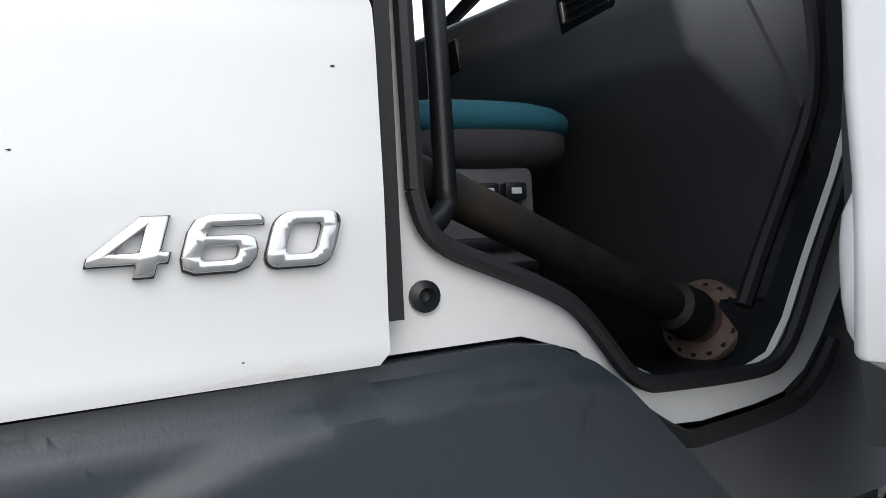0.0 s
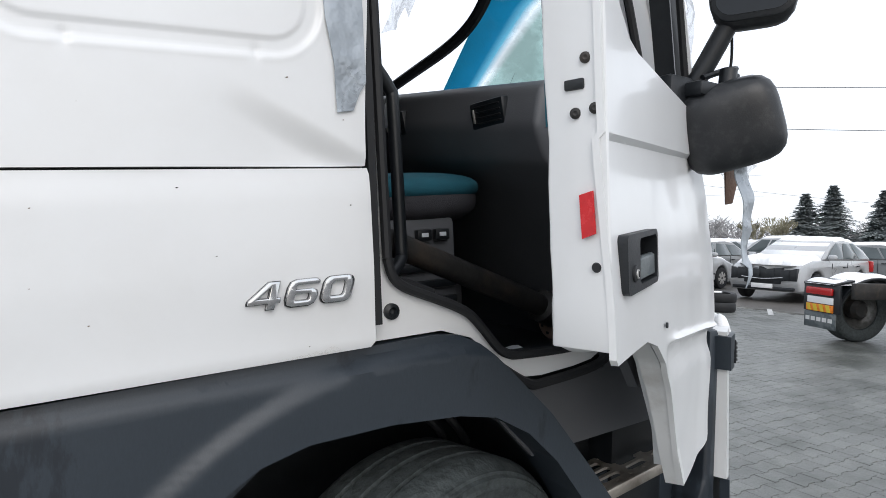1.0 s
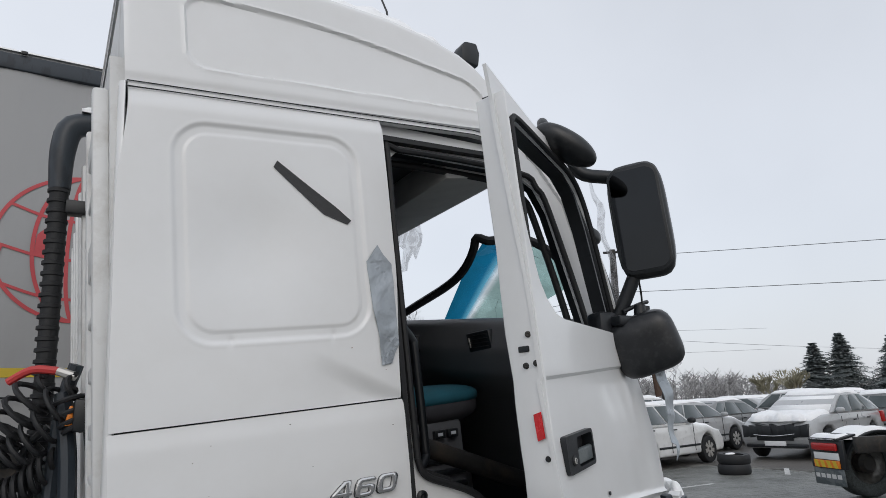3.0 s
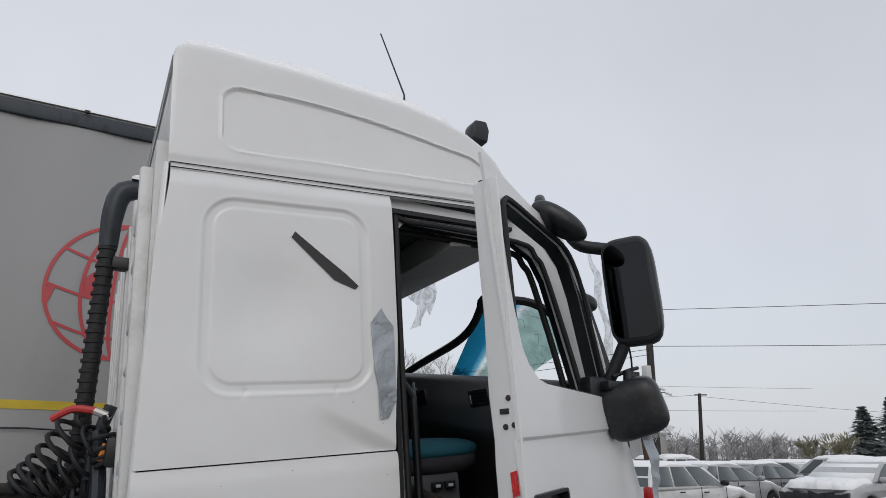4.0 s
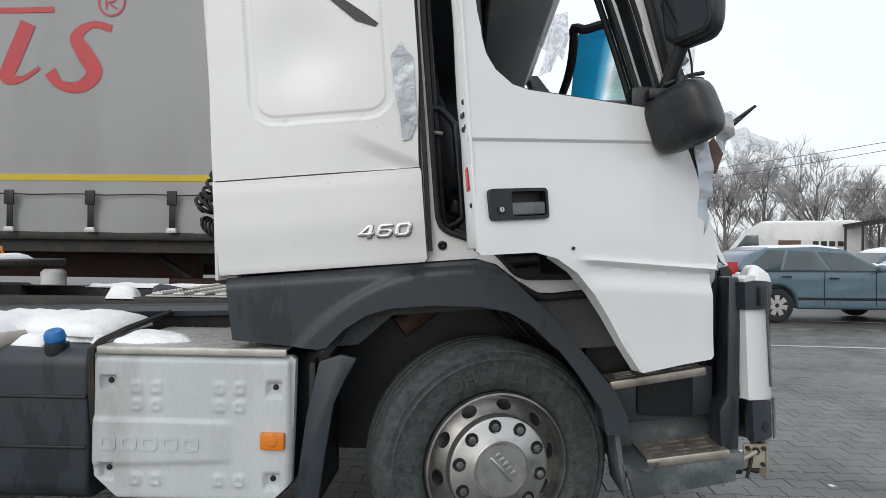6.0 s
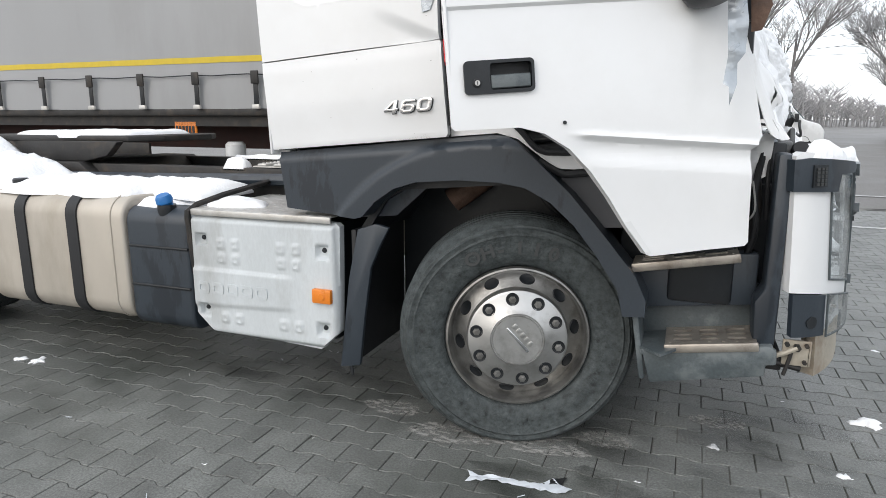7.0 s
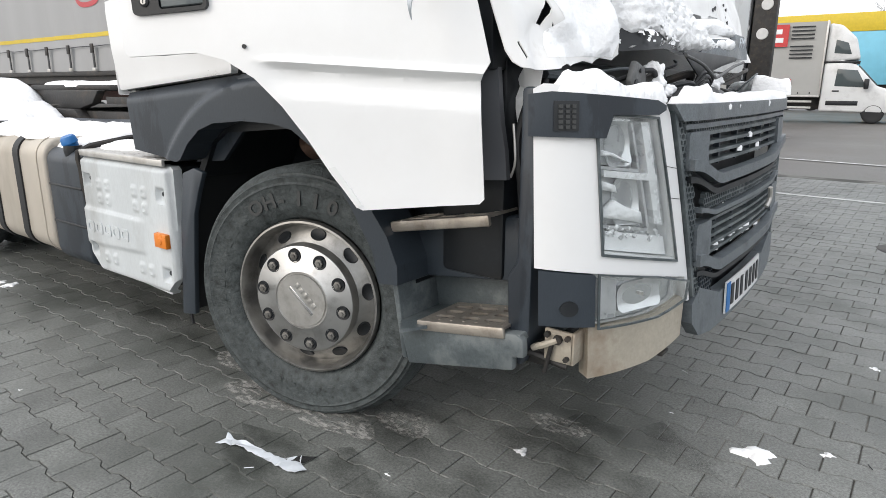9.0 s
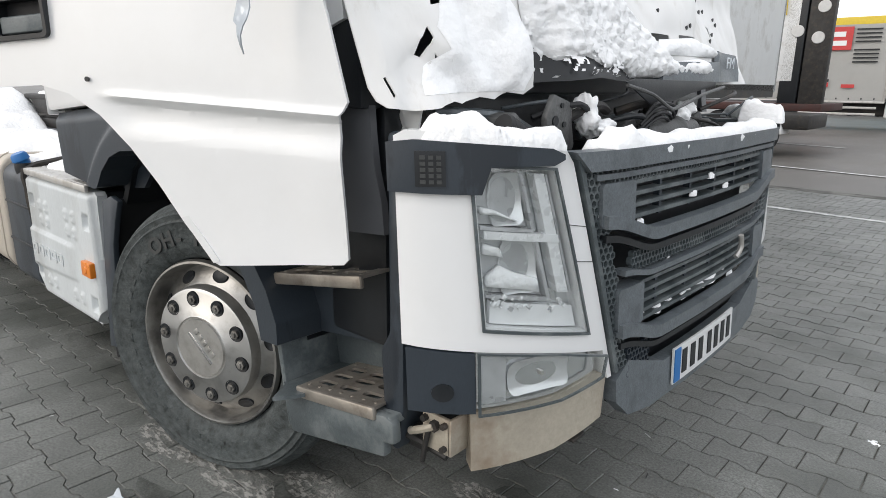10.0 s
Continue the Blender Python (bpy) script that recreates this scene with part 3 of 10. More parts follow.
# -- rear wall with upright pressings, left wall, floor --
def rear_wall():
    bm = box(-1.09, -1.05, 0.03, WIDE - 0.03, 0.05, 1.5)
    join(bm, box(-1.05, -1.0, 0.06, WIDE - 0.06, 1.5, 1.78))
    return bm


in_cab("rear_wall", rear_wall(), WHITE_OLD)
for i in range(7):
    y = 0.10 + i * 0.33
    in_cab("wall_rib", box(-1.131, -1.088, y - 0.03, y + 0.02, 0.12, 1.42, 0.01), WHITE_OLD)
for i, (z0, z1) in enumerate(((0.16, 0.24), (0.30, 0.36), (0.42, 0.50), (0.58, 0.66), (0.74, 0.80), (0.88, 1.02), (1.10, 1.16), (1.24, 1.34))):
    in_cab("wall_pressing", prism([(-1.09, z0), (-1.127, z0 + 0.02), (-1.127, z1 - 0.02), (-1.09, z1)], 0.13, 0.37, "y", 0.004), WHITE_OLD)
    in_cab("wall_pressing", prism([(-1.09, z0 - 0.03), (-1.122, z0 - 0.01), (-1.122, z1 - 0.04), (-1.09, z1 - 0.02)], 0.46, 0.70, "y", 0.004), WHITE_OLD)
in_cab("left_wall", sheet([(-1.1, -0.05), (0.75, -0.05), (0.70, 0.55), (0.45, 1.20), (0.33, 1.36), (-1.05, 1.42)], [[(0.06, 0.86), (0.42, 0.84), (0.34, 1.10), (0.25, 1.20), (0.06, 1.21)]], 0.3, lambda x, z: WIDE - 0.07, 0.06), DASH)
in_cab("roof_left", box(-1.05, 0.34, WIDE - 0.07, WIDE - 0.02, 1.40, 1.80), WHITE)
in_cab("cab_floor", box(-1.08, 0.75, 0.10, WIDE - 0.08, -0.12, -0.07), BLACK)
in_cab("headliner", box(-1.03, 0.30, 0.05, WIDE - 0.1, 1.36, 1.40), DASH)
in_cab("overhead_shelf", prism([(0.05, 1.36), (0.05, 1.24), (0.36, 1.27), (0.40, 1.33), (0.40, 1.36)], 0.10, WIDE - 0.12, "y", 0.008), LINER, "pale overhead shelf with small holes")
in_cab("windscreen_header", prism([(0.30, 1.36), (0.36, 1.30), (0.42, 1.33), (0.36, 1.44), (0.30, 1.45)], 0.04, WIDE - 0.06, "y", 0.01), WHITE)

# door opening: side ring with rubber seal
OPENING = [(-0.235, 0.265), (-0.224, 0.225), (-0.198, 0.200), (-0.15, 0.178), (-0.085, 0.150), (-0.035, 0.122), (0.0, 0.086), (0.045, 0.030), (0.078, 0.008), (0.12, 0.0), (0.29, -0.008), (0.345, 0.008), (0.385, 0.055), (0.44, 0.15), (0.52, 0.28), (0.59, 0.42), (0.585, 0.62), (0.47, 1.10), (0.42, 1.20), (0.33, 1.26), (-0.19, 1.30), (-0.235, 1.26)]
RING = [(-0.290, 0.088), (-0.10, 0.088), (-0.02, 0.060), (0.05, 0.0), (0.10, -0.045), (0.14, -0.062), (0.19, -0.067), (0.30, -0.062), (0.364, -0.054), (0.415, -0.028), (0.457, 0.015), (0.52, 0.10), (0.62, 0.17), (0.76, 0.20), (0.76, 0.35), (0.69, 0.64), (0.555, 1.15), (0.49, 1.27), (0.37, 1.352), (-0.262, 1.40), (-0.270, 1.35), (-0.285, 0.45)]
in_cab("door_frame", sheet(RING, [OPENING], 0, lambda x, z: 0.035, 0.012), WHITE, "white door frame with sill")
in_cab("opening_trim", sheet(RING, [OPENING], 0, lambda x, z: 0.049, 0.035), BLACK)


def loop3(pts, y, step=6):
    return [(x, y, z) for x, z in pts]


in_cab("door_seal", tube(loop3(OPENING + OPENING[:1], 0.020), 0.0115, 8, None, 4), RUBBER, "black rubber door seal")
in_cab("sill_rubber", tube([(0.06, 0.030, -0.025), (0.14, 0.026, -0.078), (0.20, 0.026, -0.084), (0.364, 0.026, -0.072), (0.43, 0.026, -0.038), (0.475, 0.026, 0.012)], 0.013, 8, None, 4), RUBBER)
in_cab("footwell_side", sheet([(0.02, -0.10), (0.45, -0.10), (0.47, 0.02), (0.52, 0.10), (0.62, 0.17), (0.78, 0.20), (0.78, -0.30), (0.20, -0.30)], (), 0.08, lambda x, z: 0.075 + 0.02 * smooth_step(-0.1, -0.25, z), 0.02), DASH)
in_cab("inner_seal", tube(loop3([(x * 0.97 + 0.007, z * 0.975 + 0.016) for x, z in OPENING[12:] + OPENING[:5]], 0.11), 0.014, 8, None, 4), RUBBER)
in_cab("pillar_strip", sheet([(-0.282, 0.13), (-0.265, 0.13), (-0.260, 0.6), (-0.258, 1.335), (-0.272, 1.345), (-0.277, 0.6)], (), 0, lambda x, z: -0.004, 0.035), RUBBER)
in_cab("top_strip", sheet([(-0.272, 1.345), (0.30, 1.318), (0.30, 1.302), (-0.250, 1.325)], (), 0, lambda x, z: 0.004, 0.03), RUBBER)
part("striker_bolt", lathe([(0.0, 0.004), (0.006, 0.002), (0.010, -0.006), (0.018, -0.002), (0.018, 0.03)], 18), BLACK, truck, "black bolt head", CAB @ Matrix.Translation((-0.225, 0.03, 0.148)))
in_cab("grab_bar", tube([(-0.245, 0.075, 0.70), (-0.20, 0.12, 0.70), (-0.150, 0.135, 0.645), (-0.143, 0.135, 0.60), (-0.140, 0.135, 0.30), (-0.150, 0.125, 0.245), (-0.205, 0.085, 0.215)], 0.015, 10, None, 5), BLACK, "black tubular grab bar")
in_cab("grab_bracket", tube([(-0.245, 0.05, 0.60), (-0.20, 0.10, 0.60)], 0.008, 8), ALU)

# right windscreen pillar
in_cab("windscreen_pillar", prism([(0.69, 0.60), (0.76, 0.60), (0.60, 1.16), (0.47, 1.36), (0.40, 1.36), (0.555, 1.14)], 0.02, 0.12, "y", 0.012), WHITE)
in_cab("pillar_cover", prism([(0.735, 0.40), (0.80, 0.38), (0.79, 0.60), (0.635, 1.16), (0.50, 1.40), (0.44, 1.42), (0.595, 1.16)], 0.00, 0.05, "y", 0.012), BLACK)
in_cab("left_windscreen_pillar", prism([(0.66, 0.60), (0.76, 0.60), (0.60, 1.16), (0.47, 1.36), (0.38, 1.36)], WIDE - 0.14, WIDE - 0.02, "y", 0.012), BLACK)
in_cab("cowl_side", prism([(0.60, 0.02), (0.78, 0.0), (0.80, 0.40), (0.735, 0.62), (0.66, 0.62)], 0.05, 0.12, "y", 0.01), BLACK)

# -- wheel arch of the right front wheel --
ARCH_OUT = [(-1.088, 0.076), (-0.60, 0.080), (-0.12, 0.083), (-0.06, 0.074), (-0.015, 0.050), (0.055, -0.020), (0.18, -0.153), (0.30, -0.315), (0.405, -0.465), (0.44, -0.56), (0.435, -0.62)]
ARCH_IN = [(0.355, -0.62), (0.340, -0.52), (0.265, -0.385), (0.19, -0.275), (0.105, -0.185), (0.01, -0.125), (-0.09, -0.100), (-0.26, -0.083), (-0.44, -0.083), (-0.54, -0.105), (-0.63, -0.155), (-0.70, -0.218), (-0.735, -0.225), (-0.88, -0.200), (-1.075, -0.168)]


def arch_shape(x, z):
    """A raised lip follows the wheel opening; behind it the panel steps back."""
    d = math.hypot((x + 0.20) / 1.05, z + 0.72) - 0.66
    return 0.0 - 0.016 * smooth_step(0.130, 0.106, d) + 0.02 * smooth_step(0.04, 0.075, z) + 0.02 * smooth_step(0.02, 0.07, d - 0.13) * smooth_step(-0.2, 0.1, x)


in_cab("wheel_arch", sheet(ARCH_OUT + ARCH_IN, (), 0.014, arch_shape, 0.16), ARCH, "dark grey plastic wheel arch with drying water marks")
liner = bmesh.new()
arc = [(0.40, -0.66), (0.30, -0.42), (0.16, -0.23), (0.0, -0.12), (-0.25, -0.075), (-0.47, -0.085), (-0.63, -0.16), (-0.74, -0.30)]
liner = prism(arc + [(x * 1.04, z + 0.02) for x, z in reversed(arc)], 0.10, 0.62, "y")
in_cab("wheel_housing", liner, BLACK)
part("inner_wheel_well", box(-0.75, 0.55, 0.66, 0.70, 0.35, 1.16), BLACK, truck)
part("suspension_arm", tube([(-0.45, 0.55, 0.95), (-0.28, 0.60, 1.08)], 0.06, 12), RUST, truck, "rusty air spring pipe")
part("brake_hose", tube([(0.05, 0.45, 1.04), (0.12, 0.40, 0.96), (0.2, 0.45, 0.88)], 0.012, 8, None, 5), RUBBER, truck)
part("brake_hose", tube([(-0.02, 0.45, 1.04), (0.05, 0.40, 0.97), (0.12, 0.45, 0.90)], 0.012, 8, None, 5), RUBBER, truck)


# -- front wheel, steered to the left --
def front_wheel(name, m, parent, detailed=True):
    R = 0.500
    prof = [(0.295, 0.03), (0.31, 0.012), (0.33, 0.004), (0.345, -0.003), (0.385, -0.007), (0.425, -0.006), (0.432, -0.010), (0.440, -0.004), (0.452, -0.004), (0.458, -0.006), (0.464, 0.004), (0.472, 0.006), (0.476, 0.016), (0.487, 0.028), (0.496, 0.045),
            (R, 0.055), (R, 0.085), (R - 0.010, 0.088), (R - 0.010, 0.098), (R, 0.101), (R, 0.145), (R - 0.010, 0.148), (R - 0.010, 0.160), (R, 0.163),
            (R, 0.205), (R - 0.010, 0.208), (R - 0.010, 0.218), (R, 0.221), (R, 0.255), (0.49, 0.275), (0.45, 0.30), (0.40, 0.305), (0.31, 0.295), (0.295, 0.28)]
    prof = [(0.295 + (r - 0.295) * 0.94, d) for r, d in prof]
    bm = lathe(prof, 96, "y", None, True)
    for v in bm.verts:
        w = m @ v.co
        if w.z < 0.003:
            v.co = m.inverted() @ Vector((w.x, w.y, 0.003 + (w.z - 0.003) * 0.02))
    tyre = part("tyre", bm, TYRE, parent, "dusty worn tyre", m, 35)
    rim = part("rim", lathe([(0.295, 0.02), (0.290, 0.004), (0.283, 0.002), (0.278, 0.010), (0.275, 0.032), (0.271, 0.055), (0.264, 0.066), (0.256, 0.064), (0.214, 0.034), (0.206, 0.028), (0.10, 0.050), (0.10, 0.09), (0.26, 0.18), (0.295, 0.26)], 96, cap=False), RIM, parent, "dirty steel rim with hand holes", m)
    if detailed:
        for i in range(10):
            a = 2 * math.pi * (i + 0.25) / 10
            c = (0.2375 * math.cos(a), 0.0490, 0.2375 * math.sin(a))
            hb = lathe([(0.0, -0.001), (0.019, -0.001), (0.022, -0.003), (0.024, 0.002), (0.024, 0.012), (0.0, 0.014)], 18)
            bmesh.ops.scale(hb, vec=(1.35, 1, 1.0), verts=hb.verts)
            turn = Matrix.Translation(c) @ Matrix.Rotation(math.pi / 2 - a, 4, "Y") @ Matrix.Rotation(radians(-36), 4, "X")
            part("hand_hole", hb, BLACK, rim, "", m @ turn)
    return tyre, rim


WHEEL = Matrix.Translation((-0.005, 0.107, 0.462)) @ Matrix.Rotation(radians(16.8), 4, "Z")
wheel = part("front_wheel", lathe([(0.17, 0.05), (0.17, 0.25), (0.10, 0.30)], 24), DARK_STEEL, truck, "steered front wheel with steel nut cover", WHEEL)
front_wheel("front", WHEEL, wheel)
cover = bmesh.new()
cover = lathe([(0.0, -0.028), (0.098, -0.028), (0.101, -0.022), (0.106, -0.022), (0.109, -0.027), (0.112, -0.024), (0.190, -0.016), (0.201, -0.010), (0.206, 0.004), (0.208, 0.06)], 72)
part("nut_cover", cover, COVER, wheel, "dull steel wheel nut cover", WHEEL)
for i in range(10):
    a = radians(98 + 36 * i)
    at = WHEEL @ Matrix.Translation((0.1675 * math.cos(a), -0.02, 0.1675 * math.sin(a)))
    part("nut_well", lathe([(0.0, -0.0005), (0.023, -0.0005), (0.0255, -0.0015), (0.027, 0.002), (0.027, 0.01)], 20), BLACK, wheel, "", at)
    part("wheel_nut", lathe([(0.0, -0.013), (0.0075, -0.013), (0.0085, -0.008), (0.0155, -0.007), (0.0155, 0.004)], 6), RIM, wheel, "", at)
part("cover_bar", box(-0.066, 0.066, -0.031, -0.026, -0.006, 0.006, 0.002), CHROME, wheel, "", WHEEL @ Matrix.Rotation(radians(48), 4, "Y"))
for k in range(5):
    part("raised_mark", box(-0.058 + k * 0.024, -0.042 + k * 0.024, -0.0305, -0.026, 0.018, 0.040, 0.001), COVER, wheel, "", WHEEL @ Matrix.Rotation(radians(48), 4, "Y"))
for k, ch in enumerate("OH-110"):
    a = radians(121 - 10.5 * k)
    m = WHEEL @ Matrix.Rotation(-a + math.pi / 2, 4, "Y") @ Matrix.Translation((-0.022, -0.0085, 0.350)) @ Matrix.Rotation(math.pi / 2, 4, "X")
    part("raised_letter", lettering(ch, 0.072, 0.0025, m, None, 0, 1.1, 0.002), TEXTGREY, wheel, "", None, 0)
for k in range(26):
    a = radians(132 + 9.0 * k)
    if 40 < math.degrees(a) % 360 < 125:
        continue
    part("raised_mark", box(-0.014, 0.014, -0.0065, 0.0, 0.352, 0.372 + 0.01 * (k % 3), 0.001), TYRE, wheel, "", WHEEL @ Matrix.Rotation(-a + math.pi / 2, 4, "Y"))
part("axle", tube([(0.1, 0.35, 0.46), (0.1, 2.2, 0.46)], 0.07, 12), DARK_STEEL, truck)
left_m = Matrix.Translation((0.0, 2.32, 0.462)) @ Matrix.Rotation(radians(180 + 14), 4, "Z")
left_wheel = part("front_wheel", lathe([(0.17, 0.05), (0.17, 0.25), (0.10, 0.30)], 24), DARK_STEEL, truck, "", left_m)
front_wheel("left", left_m, left_wheel, False)

# -- badge on the lower panel: three chrome figures --
def figure(outer, holes, at):
    """One sheared chrome figure on a dark edge."""
    lean = lambda pts: [(at + x + 0.30 * z, 0.196 + z) for x, z in pts]
    fig = sheet(lean(outer), [lean(h) for h in holes], 0, lambda x, z: -0.0315, 0.010)
    in_cab("badge_figure", bevel(fig, 0.0022, 2, 60), CHROME, "chrome model figure", None, 30)
    cx, cz = sum(p[0] for p in outer) / len(outer), sum(p[1] for p in outer) / len(outer)
    grow = [(cx + (x - cx) * 1.035 + 0.0005, cz + (z - cz) * 1.05 - 0.001) for x, z in outer]
    in_cab("figure_edge", sheet(lean(grow), [lean(h) for h in holes], 0, lambda x, z: -0.0245, 0.006), BLACK)


figure([(0.0, 0.0090), (0.0, 0.0165), (0.031, 0.048), (0.053, 0.048), (0.053, 0.0185), (0.061, 0.0185), (0.061, 0.0090), (0.053, 0.0090), (0.053, -0.002), (0.037, -0.002), (0.037, 0.0090)], [[(0.017, 0.0185), (0.037, 0.0185), (0.037, 0.0375)]], -0.549)
figure([(0.062, 0.0375), (0.0605, 0.0435), (0.056, 0.047), (0.048, 0.048), (0.014, 0.048), (0.004, 0.044), (0.0, 0.034), (0.0, 0.012), (0.004, 0.002), (0.014, -0.002), (0.048, -0.002), (0.058, 0.002), (0.062, 0.010), (0.062, 0.018), (0.058, 0.026), (0.048, 0.0295), (0.016, 0.0295), (0.016, 0.034), (0.019, 0.0375)], [rounded(0.016, 0.046, 0.008, 0.0205, 0.004, 3)], -0.478)
figure(rounded(0.0, 0.062, -0.002, 0.048, 0.014), [rounded(0.016, 0.046, 0.009, 0.0375, 0.006, 3)], -0.407)
# small stone chips and scratches in the paint
chips = random.Random(51)
for k in range(11):
    x, z = chips.uniform(-1.05, -0.32), chips.uniform(0.10, 0.44) if k < 8 else chips.uniform(0.48, 0.66)
    face = lower_side if z < 0.45 else upper_side
    if -0.56 < x < -0.33 and 0.17 < z < 0.26:
        continue
    s = chips.uniform(0.0006, 0.0014)
    in_cab("paint_chip", sheet([(x - s * chips.uniform(1, 3), z), (x, z - s), (x + s * chips.uniform(1, 2), z + s * 0.3), (x, z + s)], (), 0, lambda a, b: face(x, z) - 0.0008, 0.001), chips.choice([DARK_STEEL, LINER, RUST]))
# tapes
tape = sheet([(-0.652, 1.185), (-0.640, 1.205), (-0.46, 1.065), (-0.412, 1.022), (-0.425, 1.010), (-0.50, 1.040)], (), 0.03, lambda x, z: upper_side(x, z) - 0.004, 0.003)
in_cab("black_tape", tape, BTAPE, "strip of black tape")
tape = sheet([(-0.372, 0.89), (-0.352, 0.915), (-0.33, 0.944), (-0.312, 0.91), (-0.286, 0.88), (-0.286, 0.62), (-0.30, 0.60), (-0.316, 0.565), (-0.35, 0.560), (-0.352, 0.66), (-0.365, 0.74)], (), 0.02, lambda x, z: upper_side(x, z) - 0.005 - 0.006 * abs(noise.noise(Vector((x * 30, z * 22, 2)))), 0.002)
in_cab("grey_tape", tape, TAPE, "crinkled strip of grey duct tape", None, 25)
# rust and scratches along the panel's lower edge
RUSTSTAIN = material("rust_stain", (0.52, 0.30, 0.12), 0.8, vary=0.4, scale=60)
rn, rl = RUSTSTAIN.node_tree.nodes, RUSTSTAIN.node_tree.links
rt, rm, rx, ro = rn.new("ShaderNodeTexNoise"), rn.new("ShaderNodeMapRange"), rn.new("ShaderNodeMixShader"), rn.new("ShaderNodeBsdfTransparent")
rt.inputs["Scale"].default_value, rt.inputs["Detail"].default_value = 70, 6
rm.inputs["From Min"].default_value, rm.inputs["From Max"].default_value = 0.58, 0.78
rl.new(rt.outputs["Fac"], rm.inputs["Value"])
rl.new(rm.outputs[0], rx.inputs[0])
rl.new(ro.outputs[0], rx.inputs[1])
rl.new(rn["Principled BSDF"].outputs[0], rx.inputs[2])
rl.new(rx.outputs[0], rn["Material Output"].inputs[0])
for x0, w, h in ((-0.56, 0.22, 0.006), (-0.47, 0.09, 0.010), (-0.41, 0.05, 0.016)):
    in_cab("rust_edge", sheet([(x0, 0.0890), (x0 + w, 0.0890), (x0 + w * 0.9, 0.089 + h * 0.5), (x0 + w * 0.6, 0.089 + h), (x0 + w * 0.25, 0.089 + h * 0.6)], (), 0.012, lambda x, z: lower_side(x, z) - 0.0012, 0.0), RUSTSTAIN)
def rounded_block(sx, sy, sz, power=4.0, n=20):
    """A soft-cornered block, like a moulded mirror shell."""
    bm = bmesh.new()
    bmesh.ops.create_uvsphere(bm, u_segments=2 * n, v_segments=n, radius=1)
    for v in bm.verts:
        d = (abs(v.co.x) ** power + abs(v.co.y) ** power + abs(v.co.z) ** power) ** (1 / power)
        v.co = Vector((v.co.x / d * sx, v.co.y / d * sy, v.co.z / d * sz))
    return bm


# ---- the open right door, hinged at its front edge ----
DOOR_OUT = [(-0.236, 0.115), (-0.226, 0.104), (-0.02, 0.100), (0.06, 0.075), (0.14, 0.02), (0.21, -0.06), (0.27, -0.15), (0.33, -0.255), (0.395, -0.350), (0.41, -0.358), (0.742, -0.352), (0.755, -0.340), (0.760, -0.03), (0.790, 0.015), (0.758, 0.20), (0.700, 0.42), (0.655, 0.555), (0.615, 0.62), (0.575, 0.75), (0.505, 0.97), (0.44, 1.13), (0.36, 1.22), (0.22, 1.268), (0.06, 1.30), (-0.225, 1.385), (-0.262, 1.395), (-0.242, 1.28)]
WINDOW = [(-0.160, 0.80), (-0.150, 0.745), (-0.120, 0.695), (-0.06, 0.650), (0.0, 0.635), (0.54, 0.592), (0.596, 0.598), (0.586, 0.68), (0.484, 1.00), (0.412, 1.128), (0.318, 1.186), (0.16, 1.215), (-0.10, 1.262), (-0.150, 1.245), (-0.160, 1.20)]


def door_skin(x, z):
    y = -0.030 - 0.020 * math.sin(math.pi * smooth_step(-0.40, 0.62, z))
    y += 0.010 * smooth_step(0.475, 0.463, z) * smooth_step(0.72, 0.60, x)      # upper crease
    zc = 0.062 - 0.13 * (x - 0.19)                                             # lower crease, falling forward
    inside = smooth_step(0.14, 0.24, x)
    y -= inside * 0.012 * math.exp(-((z - zc) / 0.008) ** 2)
    y += inside * 0.014 * smooth_step(zc, zc - 0.02, z) * smooth_step(zc - 0.10, zc - 0.04, z)
    y += 0.004 * noise.noise(Vector((x * 3, z * 3, 1)))
    y += 0.0022 * noise.noise(Vector((x * 9, z * 7, 4))) * smooth_step(0.15, 0.35, x) * smooth_step(0.62, 0.50, z)
    if z > 0.60:
        y += 0.03 * smooth_step(0.60, 1.30, z)
    return y


CREASES = [(0.19, 0.062 + o, 0.13, 1.0) for o in (0.022, 0.011, 0.005, 0.0, -0.005, -0.011, -0.02, -0.035, -0.05, -0.075, -0.10)] + [(0, z, 0, 1) for z in (0.478, 0.474, 0.469, 0.464, 0.460)]
HANDLE_HOLE = rounded(-0.114, 0.031, 0.213, 0.306, 0.012)
door = part("cab_door", sheet(DOOR_OUT, [WINDOW, HANDLE_HOLE], 0.022, door_skin, 0.012, CREASES), WHITE, truck, "white cab door standing open, scratched", DOOR)


def on_door(name, bm, mat, label="", smooth=40, parent=None):
    return part(name, bm, mat, parent or door, label, DOOR, smooth)


on_door("inner_shell", sheet([(-0.195, 0.125), (-0.03, 0.115), (0.10, 0.11), (0.20, 0.05), (0.28, -0.02), (0.35, -0.12), (0.41, -0.22), (0.45, -0.33), (0.70, -0.345), (0.72, 0.40), (0.62, 0.58), (-0.195, 0.66)], (), 0.1, lambda x, z: 0.008 + 0.01 * noise.noise(Vector((x * 4, z * 4, 5))), 0.05), WHITE)
edge_bm = prism([(-0.2365, -0.034), (-0.2265, -0.037), (-0.190, 0.066), (-0.199, 0.076), (-0.213, 0.072)], 0.125, 1.31, "z", 0.004)
for zc in (0.20, 0.235, 0.29, 0.33, 0.40, 0.47, 0.60, 0.72, 0.85, 1.0, 1.15):
    bmesh.ops.bisect_plane(edge_bm, geom=edge_bm.verts[:] + edge_bm.edges[:] + edge_bm.faces[:], plane_co=(0, 0, zc), plane_no=(0, 0, 1), dist=1e-5)
